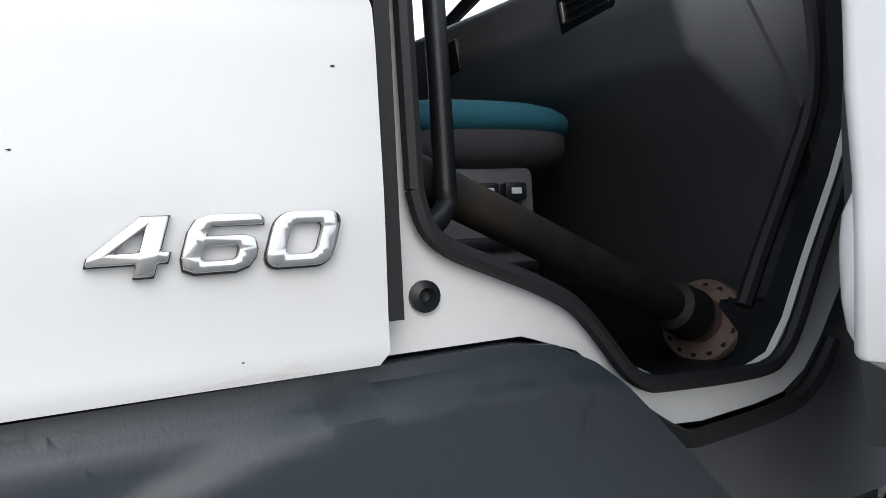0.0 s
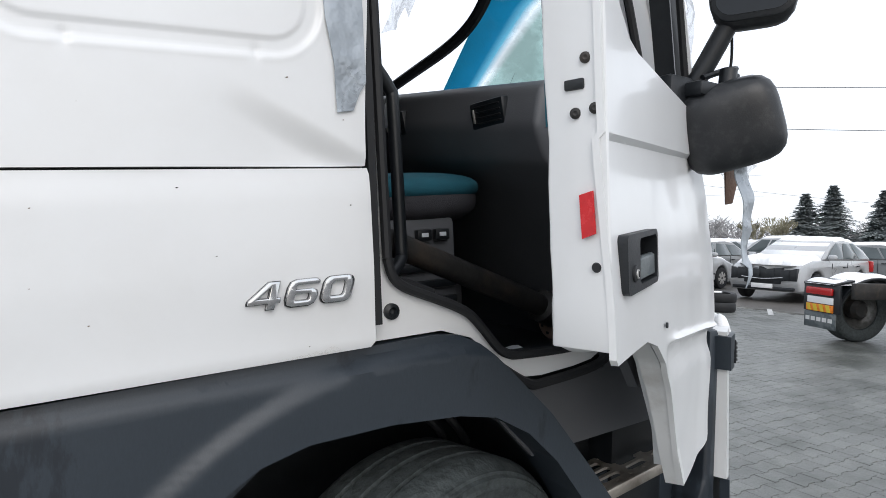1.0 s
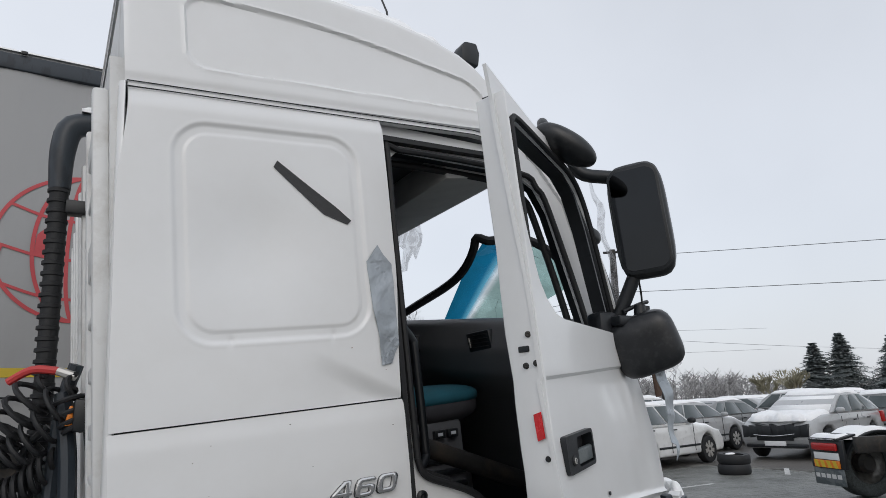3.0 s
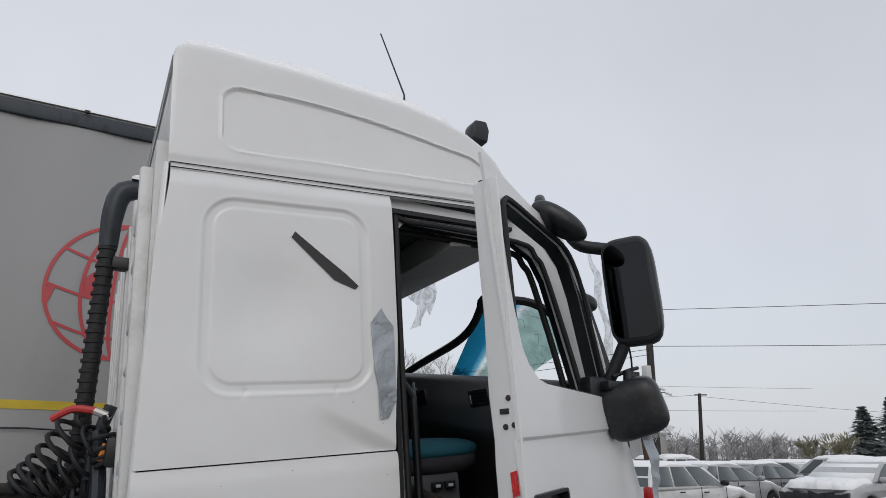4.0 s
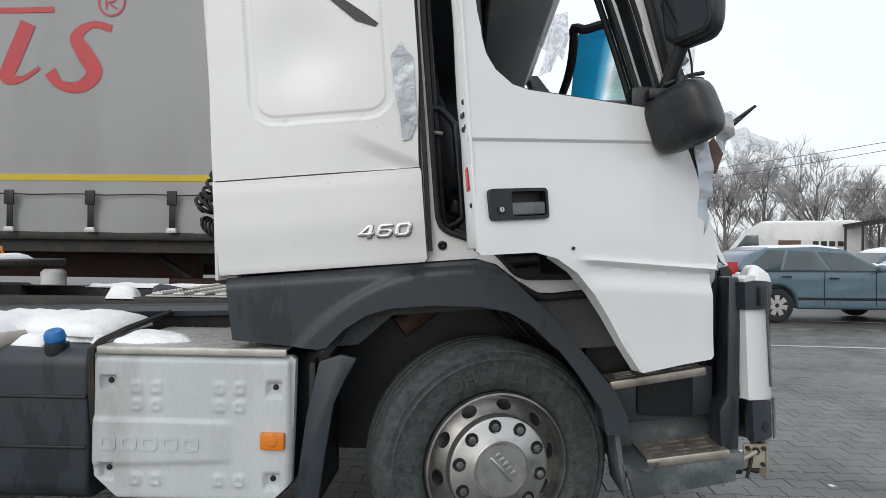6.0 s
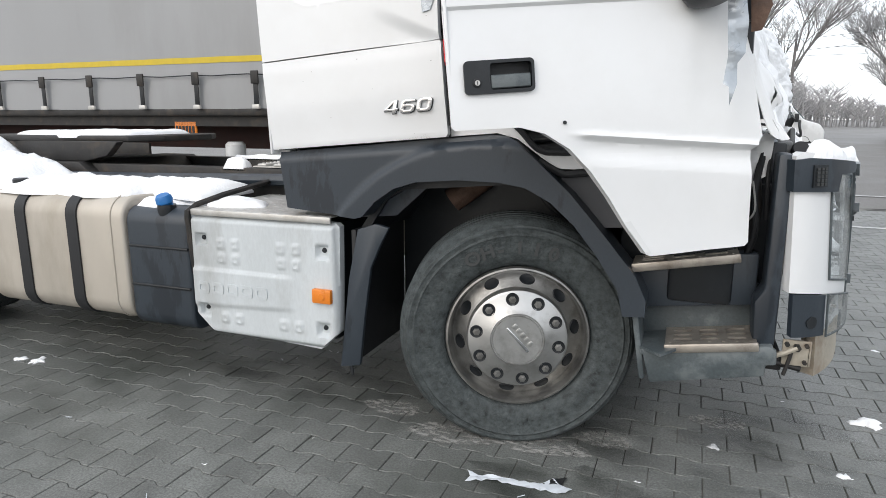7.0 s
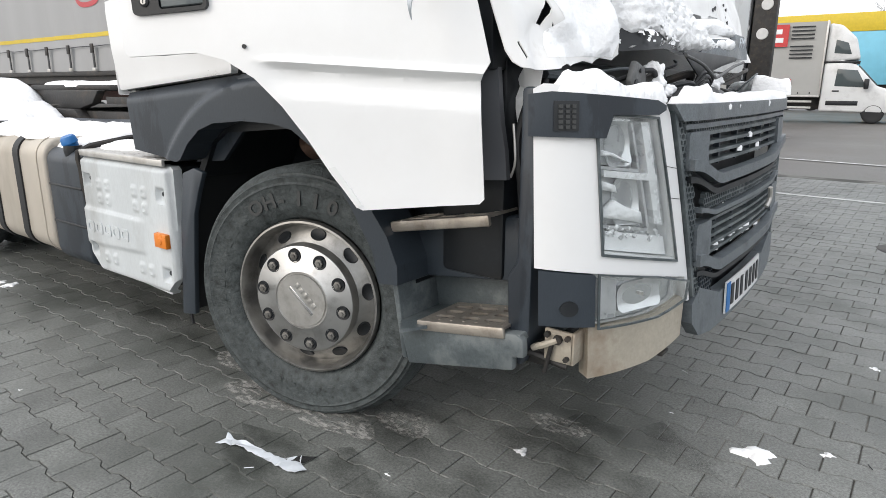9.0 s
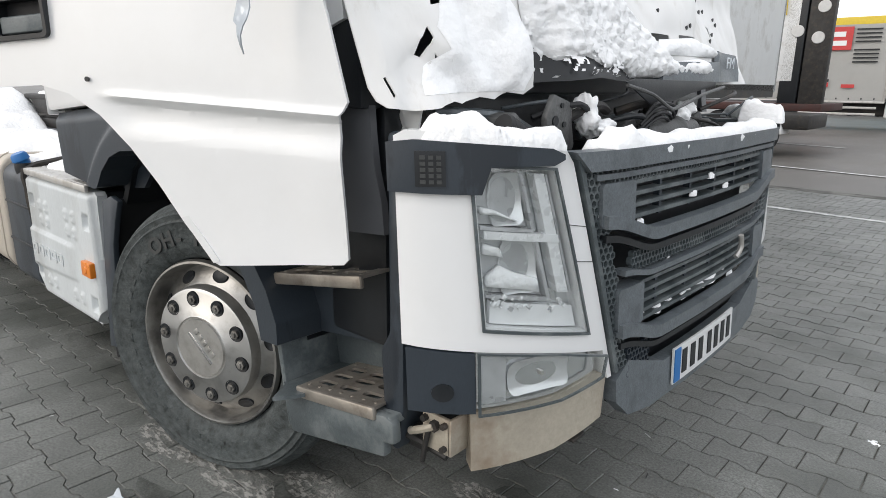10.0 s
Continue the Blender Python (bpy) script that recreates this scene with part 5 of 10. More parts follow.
def honeycomb(y0, y1, z0, z1, inside, s=0.0115):
    """Rows of open hexagonal cells, each wall a thin strip."""
    bm = bmesh.new()
    row, z = 0, z0
    while z < z1:
        y = y0 + (s * 0.87 if row % 2 else 0)
        while y < y1:
            if inside(y, z):
                out_r, in_r = [], []
                for k in range(6):
                    a = radians(30 + 60 * k)
                    out_r.append(bm.verts.new((y + s * 1.0 * math.cos(a), 0, z + s * 1.0 * math.sin(a))))
                    in_r.append(bm.verts.new((y + s * 0.74 * math.cos(a), 0, z + s * 0.74 * math.sin(a))))
                for k in range(6):
                    j = (k + 1) % 6
                    bm.faces.new((out_r[k], out_r[j], in_r[j], in_r[k]))
            y += s * 1.74
        z += s * 1.5
        row += 1
    r = bmesh.ops.extrude_face_region(bm, geom=bm.faces[:])
    bmesh.ops.translate(bm, vec=(0, 0.014, 0), verts=[g for g in r["geom"] if isinstance(g, bmesh.types.BMVert)])
    for v in bm.verts:
        y, z, d = v.co.x, v.co.z, v.co.y
        v.co = Vector((ahead(y) - d + 0.004 - 0.05 * (z - 0.75), y, z))
    return bm


def edge_y(z):
    return 0.462 + (1.135 - z) * 0.285


tagged(part("honeycomb_mesh", honeycomb(0.46, 2.02, 0.60, 1.13, lambda y, z: (edge_y(z) < y < edge_y(z) + 0.055 or edge_y(z) + 0.01 < FAR - y < edge_y(z) + 0.065 or (0.845 < z < 0.90 and 0.68 < y < 1.80) or (1.095 < z < 1.12 and 0.56 < y < 1.84))), STEP_GREY, truck, "black honeycomb grille mesh"), "black honeycomb grille mesh", kind="stuff")
tagged(part("honeycomb_mesh", honeycomb(0.68, 0.80, 0.56, 0.64, lambda y, z: True, 0.011), ARCH, truck), kind="stuff")
part("grille_badge", tube([(ahead(1.36) + 0.05, 1.36, 0.845), (ahead(1.36) + 0.05, 1.375, 0.80), (ahead(1.36) + 0.045, 1.35, 0.77)], 0.009, 8, None, 3), ALU, truck)

# number plate: bars instead of characters
plate = front("number_plate", [(0.952, 0.437), (1.476, 0.437), (1.476, 0.552), (0.952, 0.552)], WHITE, "white number plate with dark bars", 0.006, 0.014)
front("plate_band", [(0.956, 0.441), (0.998, 0.441), (0.998, 0.548), (0.956, 0.548)], BLUE, "", 0.002, 0.017, (), plate, 0)
for k in range(7):
    y = 1.012 + k * 0.064 + (0.014 if k > 2 else 0)
    front("plate_bar", [(y, 0.457), (y + 0.034, 0.457), (y + 0.034, 0.534), (y, 0.534)], BLACK, "", 0.002, 0.017, (), plate, 0)

# mirrored left lamp panel, seen edge-on past the grille
far = [(FAR - y, z) for y, z in [(0.088, 0.758), (0.30, 0.735), (0.585, 0.700), (0.615, 0.600), (0.64, 0.600), (0.47, 1.165), (0.43, 1.21), (0.10, 1.235), (0.088, 1.22)]]
front("headlamp_panel", far, WHITE, "", 0.03, 0.0)
front("lamp_brow", [(2 * MID - y, z) for y, z in [(0.090, 1.115), (0.205, 1.112), (0.210, 1.162), (0.40, 1.160), (0.445, 1.185), (0.40, 1.205), (0.12, 1.225), (0.088, 1.215)]], BLACK, "", 0.045, 0.022)
front("bumper_beam", [(2 * MID - y, z) for y, z in [(0.190, 0.440), (0.40, 0.440), (0.61, 0.500), (0.625, 0.590), (0.585, 0.640), (0.40, 0.598), (0.190, 0.585)]], BEIGE, "", 0.05, -0.015)

# snow on the bumper
def bumper_snow(y0, y1, h, deep, seed, peak=None, over=0.012):
    """Snow on a ledge of the front; peak: (from, to, extra height) of a mound."""
    out = [(ahead(y0 + (y1 - y0) * i / 24) + over + 0.006 * noise.noise(Vector((i * 0.9, seed, 0))), y0 + (y1 - y0) * i / 24) for i in range(25)]
    back = [(x - deep * (0.42 + 0.58 * smooth_step(0.10, 0.32, y)), y) for x, y in reversed(out)]
    rise = (lambda x, y: h + peak[2] * smooth_step(peak[0] - 0.03, peak[0] + 0.03, y) * smooth_step(peak[1] + 0.03, peak[1] - 0.03, y)) if peak else h
    return snow_heap(out + back, 0, rise, 0.011, seed, 0.022, 1.6)


solo("bumper_snow", bumper_snow(0.116, 0.40, 0.034, 0.14, 2, (0.13, 0.26, 0.042), 0.012), SNOW, "snow heaped on the headlamp housing", "snow", "snow on the bumper", m=Matrix.Translation((-0.02, 0, 1.196)))
solo("bumper_snow", bumper_snow(0.56, 1.90, 0.034, 0.10, 7, (0.63, 0.66, 0.028), 0.016), SNOW, "snow ridge along the grille top", "snow", "snow on the bumper", m=Matrix.Translation((-0.016, 0, 1.168)))
solo("bumper_snow", bumper_snow(1.93, 2.36, 0.06, 0.17, 9), SNOW, "snow heaped on the headlamp housing", "snow", "snow on the bumper", m=Matrix.Translation((0, 0, 1.205)))
rng = random.Random(14)
for y, z, s in ((0.78, 0.705, 0.035), (0.86, 0.705, 0.05), (0.95, 0.706, 0.045), (1.06, 0.706, 0.06), (1.18, 0.706, 0.05), (1.28, 0.706, 0.06), (1.40, 0.706, 0.04), (1.05, 1.025, 0.03), (1.18, 1.065, 0.03), (0.60, 1.02, 0.045), (0.54, 1.03, 0.03), (0.72, 0.978, 0.03), (1.33, 1.02, 0.025), (0.92, 0.845, 0.02), (1.5, 0.68, 0.03)):
    pts = [(ahead(y) - 0.012 + s * 0.26 * rng.uniform(0.5, 1.3) * math.cos(a * 0.449), y + s * 0.8 * rng.uniform(0.4, 1.3) * math.sin(a * 0.449)) for a in range(14)]
    solo("snow_clump", snow_heap(pts, z - 0.002, s * 0.34, 0.007, y, s * 0.4, 3.0), SNOW, "small snow clump caught in the grille", "snow", "snow in the grille")

# ---- steps under the door ----
def tread(x0, x1, y0, y1, z, tilt, label):
    m = Matrix.Translation((x0, 0, z)) @ Matrix.Rotation(-tilt, 4, "Y")
    w = x1 - x0
    holes = []
    for i in range(3):
        for j in range(3):
            cx, cy = w * (0.2 + 0.3 * i), y0 + (y1 - y0) * (0.25 + 0.25 * j)
            holes.append(rounded(cx - w * 0.11, cx + w * 0.11, cy - 0.013, cy + 0.013, 0.012, 3))
    bm = sheet([(0, y0), (w, y0), (w, y1), (0, y1)], holes, 0, None, 0.008)
    for v in bm.verts:
        v.co = Vector((v.co.x, v.co.z, -v.co.y))
    bmesh.ops.recalc_face_normals(bm, faces=bm.faces)
    top = part("step_tread", bm, TREAD, truck, label, m)
    part("tread_lip", box(-0.004, w + 0.004, y0 - 0.012, y0 + 0.004, -0.032, 0.002, 0.006), TREAD, top, "", m)
    for i in range(7):
        for j in range(2):
            part("tread_rivet", lathe([(0.0, 0.003), (0.005, 0.001), (0.006, -0.002)], 8, "z"), TREAD, top, "", m @ Matrix.Translation((w * (0.06 + 0.147 * i), y0 + (y1 - y0) * (0.10 if j else 0.90), 0)))
    return top


tilt = math.atan2(0.05, 0.33)
tread(0.560, 0.868, 0.078, 0.285, 0.519, tilt, "worn perforated aluminium lower step")
tread(0.425, 0.790, 0.115, 0.27, 0.805, math.atan2(0.062, 0.34), "worn perforated aluminium upper step")
STEPM = Matrix.Translation((0.545, 0, 0.505)) @ Matrix.Rotation(-tilt, 4, "Y")
part("step_box", prism([(-0.085, 0.155), (0.36, 0.175), (0.40, 0.02), (0.40, -0.06), (0.345, -0.065), (0.345, -0.115), (-0.055, -0.135), (-0.075, 0.0)], 0.285, 0.34, "y", 0.008), STEP_GREY, truck, "dusty grey step well", STEPM)
part("step_apron", prism([(-0.068, -0.004), (0.36, -0.004), (0.385, -0.02), (0.38, -0.075), (0.345, -0.075), (0.34, -0.115), (-0.052, -0.138)], 0.075, 0.105, "y", 0.008), STEP_GREY, truck, "", STEPM)
part("step_shelf", prism([(-0.075, 0.08), (0.375, 0.08), (0.375, 0.32), (-0.075, 0.32)], -0.03, -0.006, "z", 0.006), STEP_GREY, truck, "", STEPM)
part("step_side", prism([(-0.090, -0.13), (-0.068, -0.13), (-0.068, 0.16), (-0.092, 0.155)], 0.09, 0.32, "y", 0.008), STEP_GREY, truck, "", STEPM)
part("step_side", prism([(0.0, 0.0), (0.055, 0.06), (0.075, 0.32), (-0.09, 0.32), (-0.09, 0.095), (-0.06, 0.08)], -0.01, 0.0, "z"), STEP_GREY, truck, "", STEPM @ Matrix.Translation((0, 0, 0.0)))
part("step_back", box(0.36, 0.90, 0.295, 0.33, 0.70, 1.10, 0.01), BLACK, truck)
part("upper_step_body", prism([(0.38, 0.60), (0.86, 0.66), (0.86, 0.855), (0.80, 0.852), (0.40, 0.785)], 0.215, 0.30, "y", 0.012), ARCH, truck, "dark plastic under the upper step")
part("corner_post", prism([(0.858, 0.46), (0.90, 0.44), (0.925, 0.56), (0.925, 1.22), (0.875, 1.22), (0.875, 0.75), (0.845, 0.70)], 0.115, 0.24, "y", 0.012), ARCH, truck)
part("corner_back", box(0.70, 0.93, 0.36, 0.40, 0.45, 1.25, 0.01), BLACK, truck)
part("corner_hose", tube([(0.84, 0.24, 1.22), (0.82, 0.20, 1.08), (0.835, 0.20, 0.95), (0.82, 0.24, 0.85)], 0.012, 8, None, 5), RUBBER, truck)
part("corner_hose", tube([(0.87, 0.26, 1.24), (0.86, 0.22, 1.12), (0.87, 0.24, 0.98)], 0.008, 8, None, 5), RUBBER, truck)
part("corner_wire", tube([(0.81, 0.19, 1.12), (0.825, 0.18, 1.02), (0.80, 0.20, 0.97)], 0.004, 6, None, 5), ALU, truck)
part("corner_pipe", tube([(0.80, 0.30, 1.25), (0.84, 0.30, 1.0), (0.80, 0.32, 0.8)], 0.022, 8, None, 5), DARK_STEEL, truck)
# ---- crumpled front lid with snow, engine bay ----
def lid(x, z):
    """Height field of the bent front lid, over (y, z): how far it stands forward."""
    f = 0.868 + 0.125 * smooth_step(0.12, 0.95, x) - 0.35 * (z - 1.27) - 0.035 * smooth_step(0.15, 0.085, x)
    free = smooth_step(0.08, 0.30, x)
    f += free * (0.045 * noise.noise(Vector((x * 2.2, z * 3.0, 7))) + 0.022 * noise.noise(Vector((x * 6, z * 7, 9))))
    f += smooth_step(0.10, 0.22, x) * smooth_step(0.75, 0.5, x) * (0.050 * abs(noise.noise(Vector((x * 5 + z * 2, z * 4 - x * 2, 31)))) + 0.020 * abs(noise.noise(Vector((x * 13 - z * 3, z * 9, 17)))))
    f += free * (0.014 * abs(noise.noise(Vector((x * 9, z * 6, 2)))) - 0.016 * max(0.0, noise.noise(Vector((x * 4 + z * 5, z * 3 - x * 2, 12)))) ** 0.5 * smooth_step(0.9, 0.3, x))
    f -= 0.05 * smooth_step(0.585, 0.61, x) * smooth_step(0.72, 0.66, x) * smooth_step(1.6, 1.4, z)
    return f


lid_bm = sheet([(0.108, 1.31), (0.116, 1.282), (0.130, 1.268), (0.19, 1.262), (0.25, 1.268), (0.31, 1.282), (0.345, 1.276), (0.40, 1.292), (0.45, 1.286), (0.50, 1.304), (0.55, 1.298), (0.62, 1.335), (0.85, 1.35), (1.2, 1.34), (1.6, 1.33), (2.20, 1.34), (2.26, 1.45), (2.26, 1.95), (0.112, 1.95), (0.100, 1.60)],
               [rounded(1.30, 1.44, 1.475, 1.50, 0.006, 2), rounded(1.50, 1.66, 1.48, 1.505, 0.006, 2), rounded(1.85, 1.94, 1.52, 1.56, 0.004, 2), rounded(0.42, 0.46, 1.42, 1.47, 0.01, 2), rounded(0.80, 0.88, 1.60, 1.64, 0.01, 2), [(0.235, 1.385), (0.25, 1.38), (0.275, 1.425), (0.268, 1.45), (0.245, 1.42)], [(0.30, 1.50), (0.37, 1.515), (0.365, 1.525), (0.31, 1.518)], [(0.18, 1.56), (0.20, 1.60), (0.19, 1.64), (0.178, 1.60)], [(0.288, 1.325), (0.298, 1.332), (0.292, 1.372), (0.276, 1.392)], [(0.145, 1.288), (0.152, 1.294), (0.142, 1.335), (0.136, 1.332)], [(0.392, 1.392), (0.408, 1.396), (0.405, 1.420), (0.394, 1.415)], rounded(0.62, 0.72, 1.56, 1.63, 0.012, 2), rounded(1.06, 1.10, 1.60, 1.63, 0.006, 2)], 0.0125, None, 0)
for v in lid_bm.verts:
    v.co = Vector((lid(v.co.x, v.co.z), v.co.x, v.co.z))
r = bmesh.ops.extrude_face_region(lid_bm, geom=lid_bm.faces[:])
bmesh.ops.translate(lid_bm, vec=(-0.004, 0, 0), verts=[g for g in r["geom"] if isinstance(g, bmesh.types.BMVert)])
bmesh.ops.recalc_face_normals(lid_bm, faces=lid_bm.faces)
LIDWHITE = material("scraped_white_sheet", (0.80, 0.80, 0.79), 0.38, vary=0.08, scale=6, bump=0.12, bump_scale=45, dirt=(0.40, 0.36, 0.29), dirt_amount=0.6, dirt_scale=9, dirt_edge=(0.55, 0.78), stretch=(1, 1, 0.35))
front_lid = part("front_lid", lid_bm, LIDWHITE, truck, "crumpled white front lid with holes and dirt")
for i in range(34):
    y, z = 1.05 + 1.15 * random.random(), 1.50 + 0.42 * random.random()
    part("lid_hole", lathe([(0.0, 0.004), (0.006 + 0.007 * random.random(), 0.004), (0.006, -0.002)], 8, "x"), BLACK, front_lid, "", Matrix.Translation((lid(y, z), y, z)))
# grey trim strip with the model mark
trim_bm = sheet([(1.28, 1.335), (1.86, 1.345), (2.08, 1.35), (2.10, 1.455), (1.86, 1.465), (1.80, 1.42), (1.30, 1.405)], (), 0.05, None, 0)
for v in trim_bm.verts:
    v.co = Vector((lid(v.co.x, v.co.z) + 0.03, v.co.x, v.co.z))
r = bmesh.ops.extrude_face_region(trim_bm, geom=trim_bm.faces[:])
bmesh.ops.translate(trim_bm, vec=(-0.02, 0, 0), verts=[g for g in r["geom"] if isinstance(g, bmesh.types.BMVert)])
bmesh.ops.recalc_face_normals(trim_bm, faces=trim_bm.faces)
trim = part("trim_strip", trim_bm, GRILLE, front_lid, "broken dark grey trim strip")
part("model_mark", lettering("FM", 0.064, 0.001, Matrix.Translation((lid(1.98, 1.42) + 0.046, 1.93, 1.400)) @ Matrix.Rotation(radians(90), 4, "Z") @ Matrix.Rotation(radians(90), 4, "X"), None, 0, 1.2), PAPER, trim, "", None, 0)

# snow on the lid: a ragged drift
def drift(pts, thick, seed, step=0.03, edge=0.05, rough=1.0, lift=0.002):
    bm = sheet(pts, (), step, None, 0)
    rim = [(e.verts[0].co.xz, e.verts[1].co.xz) for e in bm.edges if len(e.link_faces) == 1]
    for v in bm.verts:
        p = v.co.xz
        y, z = p
        d = 9.0
        for a, b in rim:
            t = max(0, min(1, (p - a).dot(b - a) / max((b - a).length_squared, 1e-9)))
            d = min(d, (a + (b - a) * t - p).length)
        k = math.sqrt(max(0.0, 1 - (1 - min(1, d / edge)) ** 2))
        t = thick * k * (0.75 + 0.7 * noise.noise(Vector((y * 6, z * 6, seed))) + rough * (0.30 * noise.noise(Vector((y * 20, z * 20, seed))) + 0.36 * noise.noise(Vector((y * 48, z * 48, seed))) + 0.30 * noise.noise(Vector((y * 105, z * 105, seed)))))
        v.co = Vector((lid(y, z) + lift + max(0, t), y, z))
    bmesh.ops.recalc_face_normals(bm, faces=bm.faces)
    if sum(fc.normal.x for fc in bm.faces) < 0:
        bmesh.ops.reverse_faces(bm, faces=bm.faces)
    return bm


under = sheet([(0.60, 1.325), (0.85, 1.345), (1.12, 1.335), (1.30, 1.345), (1.28, 1.42), (1.02, 1.48), (0.66, 1.50)], (), 0.04, None, 0)
for v in under.verts:
    v.co = Vector((lid(v.co.x, v.co.z) + 0.012, v.co.x, v.co.z))
part("torn_trim", under, BLACK, front_lid, "torn black plastic under the snow")


def ragged(y0, y1, z0, z1, n, amp, seed):
    """A ragged closed outline in (y, z)."""
    cy, cz, ry, rz = (y0 + y1) / 2, (z0 + z1) / 2, (y1 - y0) / 2, (z1 - z0) / 2
    return [(cy + ry * (1 + amp * noise.noise(Vector((math.cos(2 * math.pi * i / n) * 4, math.sin(2 * math.pi * i / n) * 4, seed)))) * math.cos(2 * math.pi * i / n),
             cz + rz * (1 + amp * noise.noise(Vector((math.cos(2 * math.pi * i / n) * 4 + 9, math.sin(2 * math.pi * i / n) * 4, seed)))) * math.sin(2 * math.pi * i / n)) for i in range(n)]


def flaked(bm, keep):
    """Drops the faces of a drift where it has broken away; keep(y, z) is 0 to 1."""
    gone = [f for f in bm.faces if 0.5 + 0.5 * noise.noise(Vector((f.calc_center_median().y * 62, f.calc_center_median().z * 62, 3))) + 0.28 * noise.noise(Vector((f.calc_center_median().y * 17, f.calc_center_median().z * 17, 8))) > keep(f.calc_center_median().y, f.calc_center_median().z)]
    bmesh.ops.delete(bm, geom=gone, context="FACES")
    return bm


solo("lid_snow", drift([(0.22, 1.296), (0.30, 1.300), (0.40, 1.304), (0.55, 1.308), (0.585, 1.36), (0.59, 1.50), (0.50, 1.66), (0.38, 1.72), (0.30, 1.64), (0.34, 1.52), (0.29, 1.45), (0.31, 1.40), (0.25, 1.36)], 0.004, 4, 0.010, 0.06, 1.6, 0.001), SNOW, "snow sheet sticking to the crumpled lid", "snow", "snow on the lid")
solo("lid_snow", flaked(drift([(0.60, 1.335), (0.85, 1.355), (1.12, 1.345), (1.20, 1.36), (1.10, 1.47), (0.90, 1.50), (0.62, 1.50)], 0.016, 8, 0.0065, 0.012, 1.6, 0.013), lambda y, z: 0.36 + 0.34 * smooth_step(1.35, 1.47, z)), SNOW, "grainy snow caught on torn black plastic", "snow", "snow on the lid")
solo("lid_snow", drift([(0.63, 1.44), (0.70, 1.385), (0.80, 1.40), (0.90, 1.37), (1.02, 1.38), (1.10, 1.345), (1.30, 1.350), (1.52, 1.36), (1.66, 1.365), (1.70, 1.40), (1.60, 1.425), (1.42, 1.41), (1.34, 1.44), (1.26, 1.50), (1.18, 1.56), (1.05, 1.66), (0.85, 1.72), (0.66, 1.70), (0.60, 1.60)], 0.046, 11, 0.0075, 0.05, 0.85), SNOW, "lumpy snow drift on the crumpled lid", "snow", "snow on the lid")
solo("lid_snow", drift([(1.30, 1.43), (1.80, 1.435), (1.84, 1.47), (1.6, 1.50), (1.34, 1.48)], 0.034, 21, 0.010), SNOW, "snow band over the trim strip", "snow", "snow on the lid")
for k, (y, zz, ry, rz) in enumerate(((0.80, 1.245, 0.024, 0.05), (0.86, 1.205, 0.05, 0.026), (1.46, 1.225, 0.045, 0.03), (1.53, 1.25, 0.022, 0.025))):
    lump = rounded_block(0.04, ry, rz, 2.2, 22)
    for v in lump.verts:
        v.co *= 1 + 0.5 * noise.noise(v.co * 30 + Vector((k, 0, 0))) + 0.30 * noise.noise(v.co * 95 + Vector((k, 3, 0)))
    solo("bay_snow", lump, SNOW, "snow lump lying in the engine bay", "snow", "snow in the engine bay", m=Matrix.Translation((0.98, y, zz)))

# engine bay between bumper and lid
bay = part("engine_bay", box(0.55, 0.78, 0.20, 2.2, 0.65, 1.30, 0.02), BLACK, truck, "dark engine bay")
random.seed(5)
for i in range(30):
    y = 0.30 + 1.85 * random.random()
    z = 1.08 + 0.20 * random.random()
    p0 = Vector((0.80 + 0.20 * random.random(), y, z))
    p2 = p0 + Vector((0.08 * random.random(), 0.12 + 0.28 * random.random(), 0.08 - 0.16 * random.random()))
    p1 = (p0 + p2) / 2 + Vector((0.05, 0, 0.06 * random.random()))
    part("bay_hose", tube([p0, p1, p2], 0.004 + 0.011 * random.random() ** 2, 8, None, 5), random.choice([RUBBER, DARK_STEEL, BLACK, STEP_GREY, GRILLE]), bay)
CASTING = material("dirty_cast_grey", (0.105, 0.108, 0.108), 0.5, metal=0.25, vary=0.4, scale=12, bump=0.25, bump_scale=70, dirt=(0.03, 0.03, 0.03), dirt_amount=0.8, dirt_scale=14)
# bracket with bolt holes and a folded edge
bracket = part("bay_bracket", prism([(0.60, 1.13), (0.70, 1.12), (0.735, 1.16), (0.70, 1.28), (0.62, 1.30), (0.585, 1.24)], 0.965, 0.985, "x", 0.006), CASTING, bay, "grey bracket plate with bolt holes")
for y, z, r in ((0.64, 1.16, 0.010), (0.685, 1.15, 0.008), (0.625, 1.23, 0.014), (0.67, 1.22, 0.008), (0.655, 1.27, 0.007)):
    part("bracket_hole", lathe([(0.0, -0.001), (r, -0.001), (r, 0.003)], 12, "x"), BLACK, bracket, "", Matrix.Translation((0.986, y, z)))
part("bracket_fold", box(0.93, 0.985, 0.70, 0.712, 1.13, 1.27, 0.003), CASTING, bracket)
for y, z, s_, d in ((0.47, 1.22, 0.045, 0.16), (0.55, 1.15, 0.035, 0.12), (1.05, 1.19, 0.05, 0.20), (1.30, 1.15, 0.06, 0.18), (1.72, 1.19, 0.055, 0.16), (1.90, 1.16, 0.05, 0.14)):
    part("bay_casting", prism([(y - s_, z - s_ * 0.8), (y + s_ * 0.8, z - s_), (y + s_, z + s_ * 0.3), (y + s_ * 0.4, z + s_ * 0.8), (y - s_ * 0.7, z + s_ * 0.6)], 0.80, 0.80 + d, "x", 0.010), CASTING, bay)
    part("bay_bolt", lathe([(0.0, 0.010), (0.012, 0.010), (0.012, -0.004)], 6, "x"), DARK_STEEL, bay, "", Matrix.Translation((0.80 + d, y, z)))
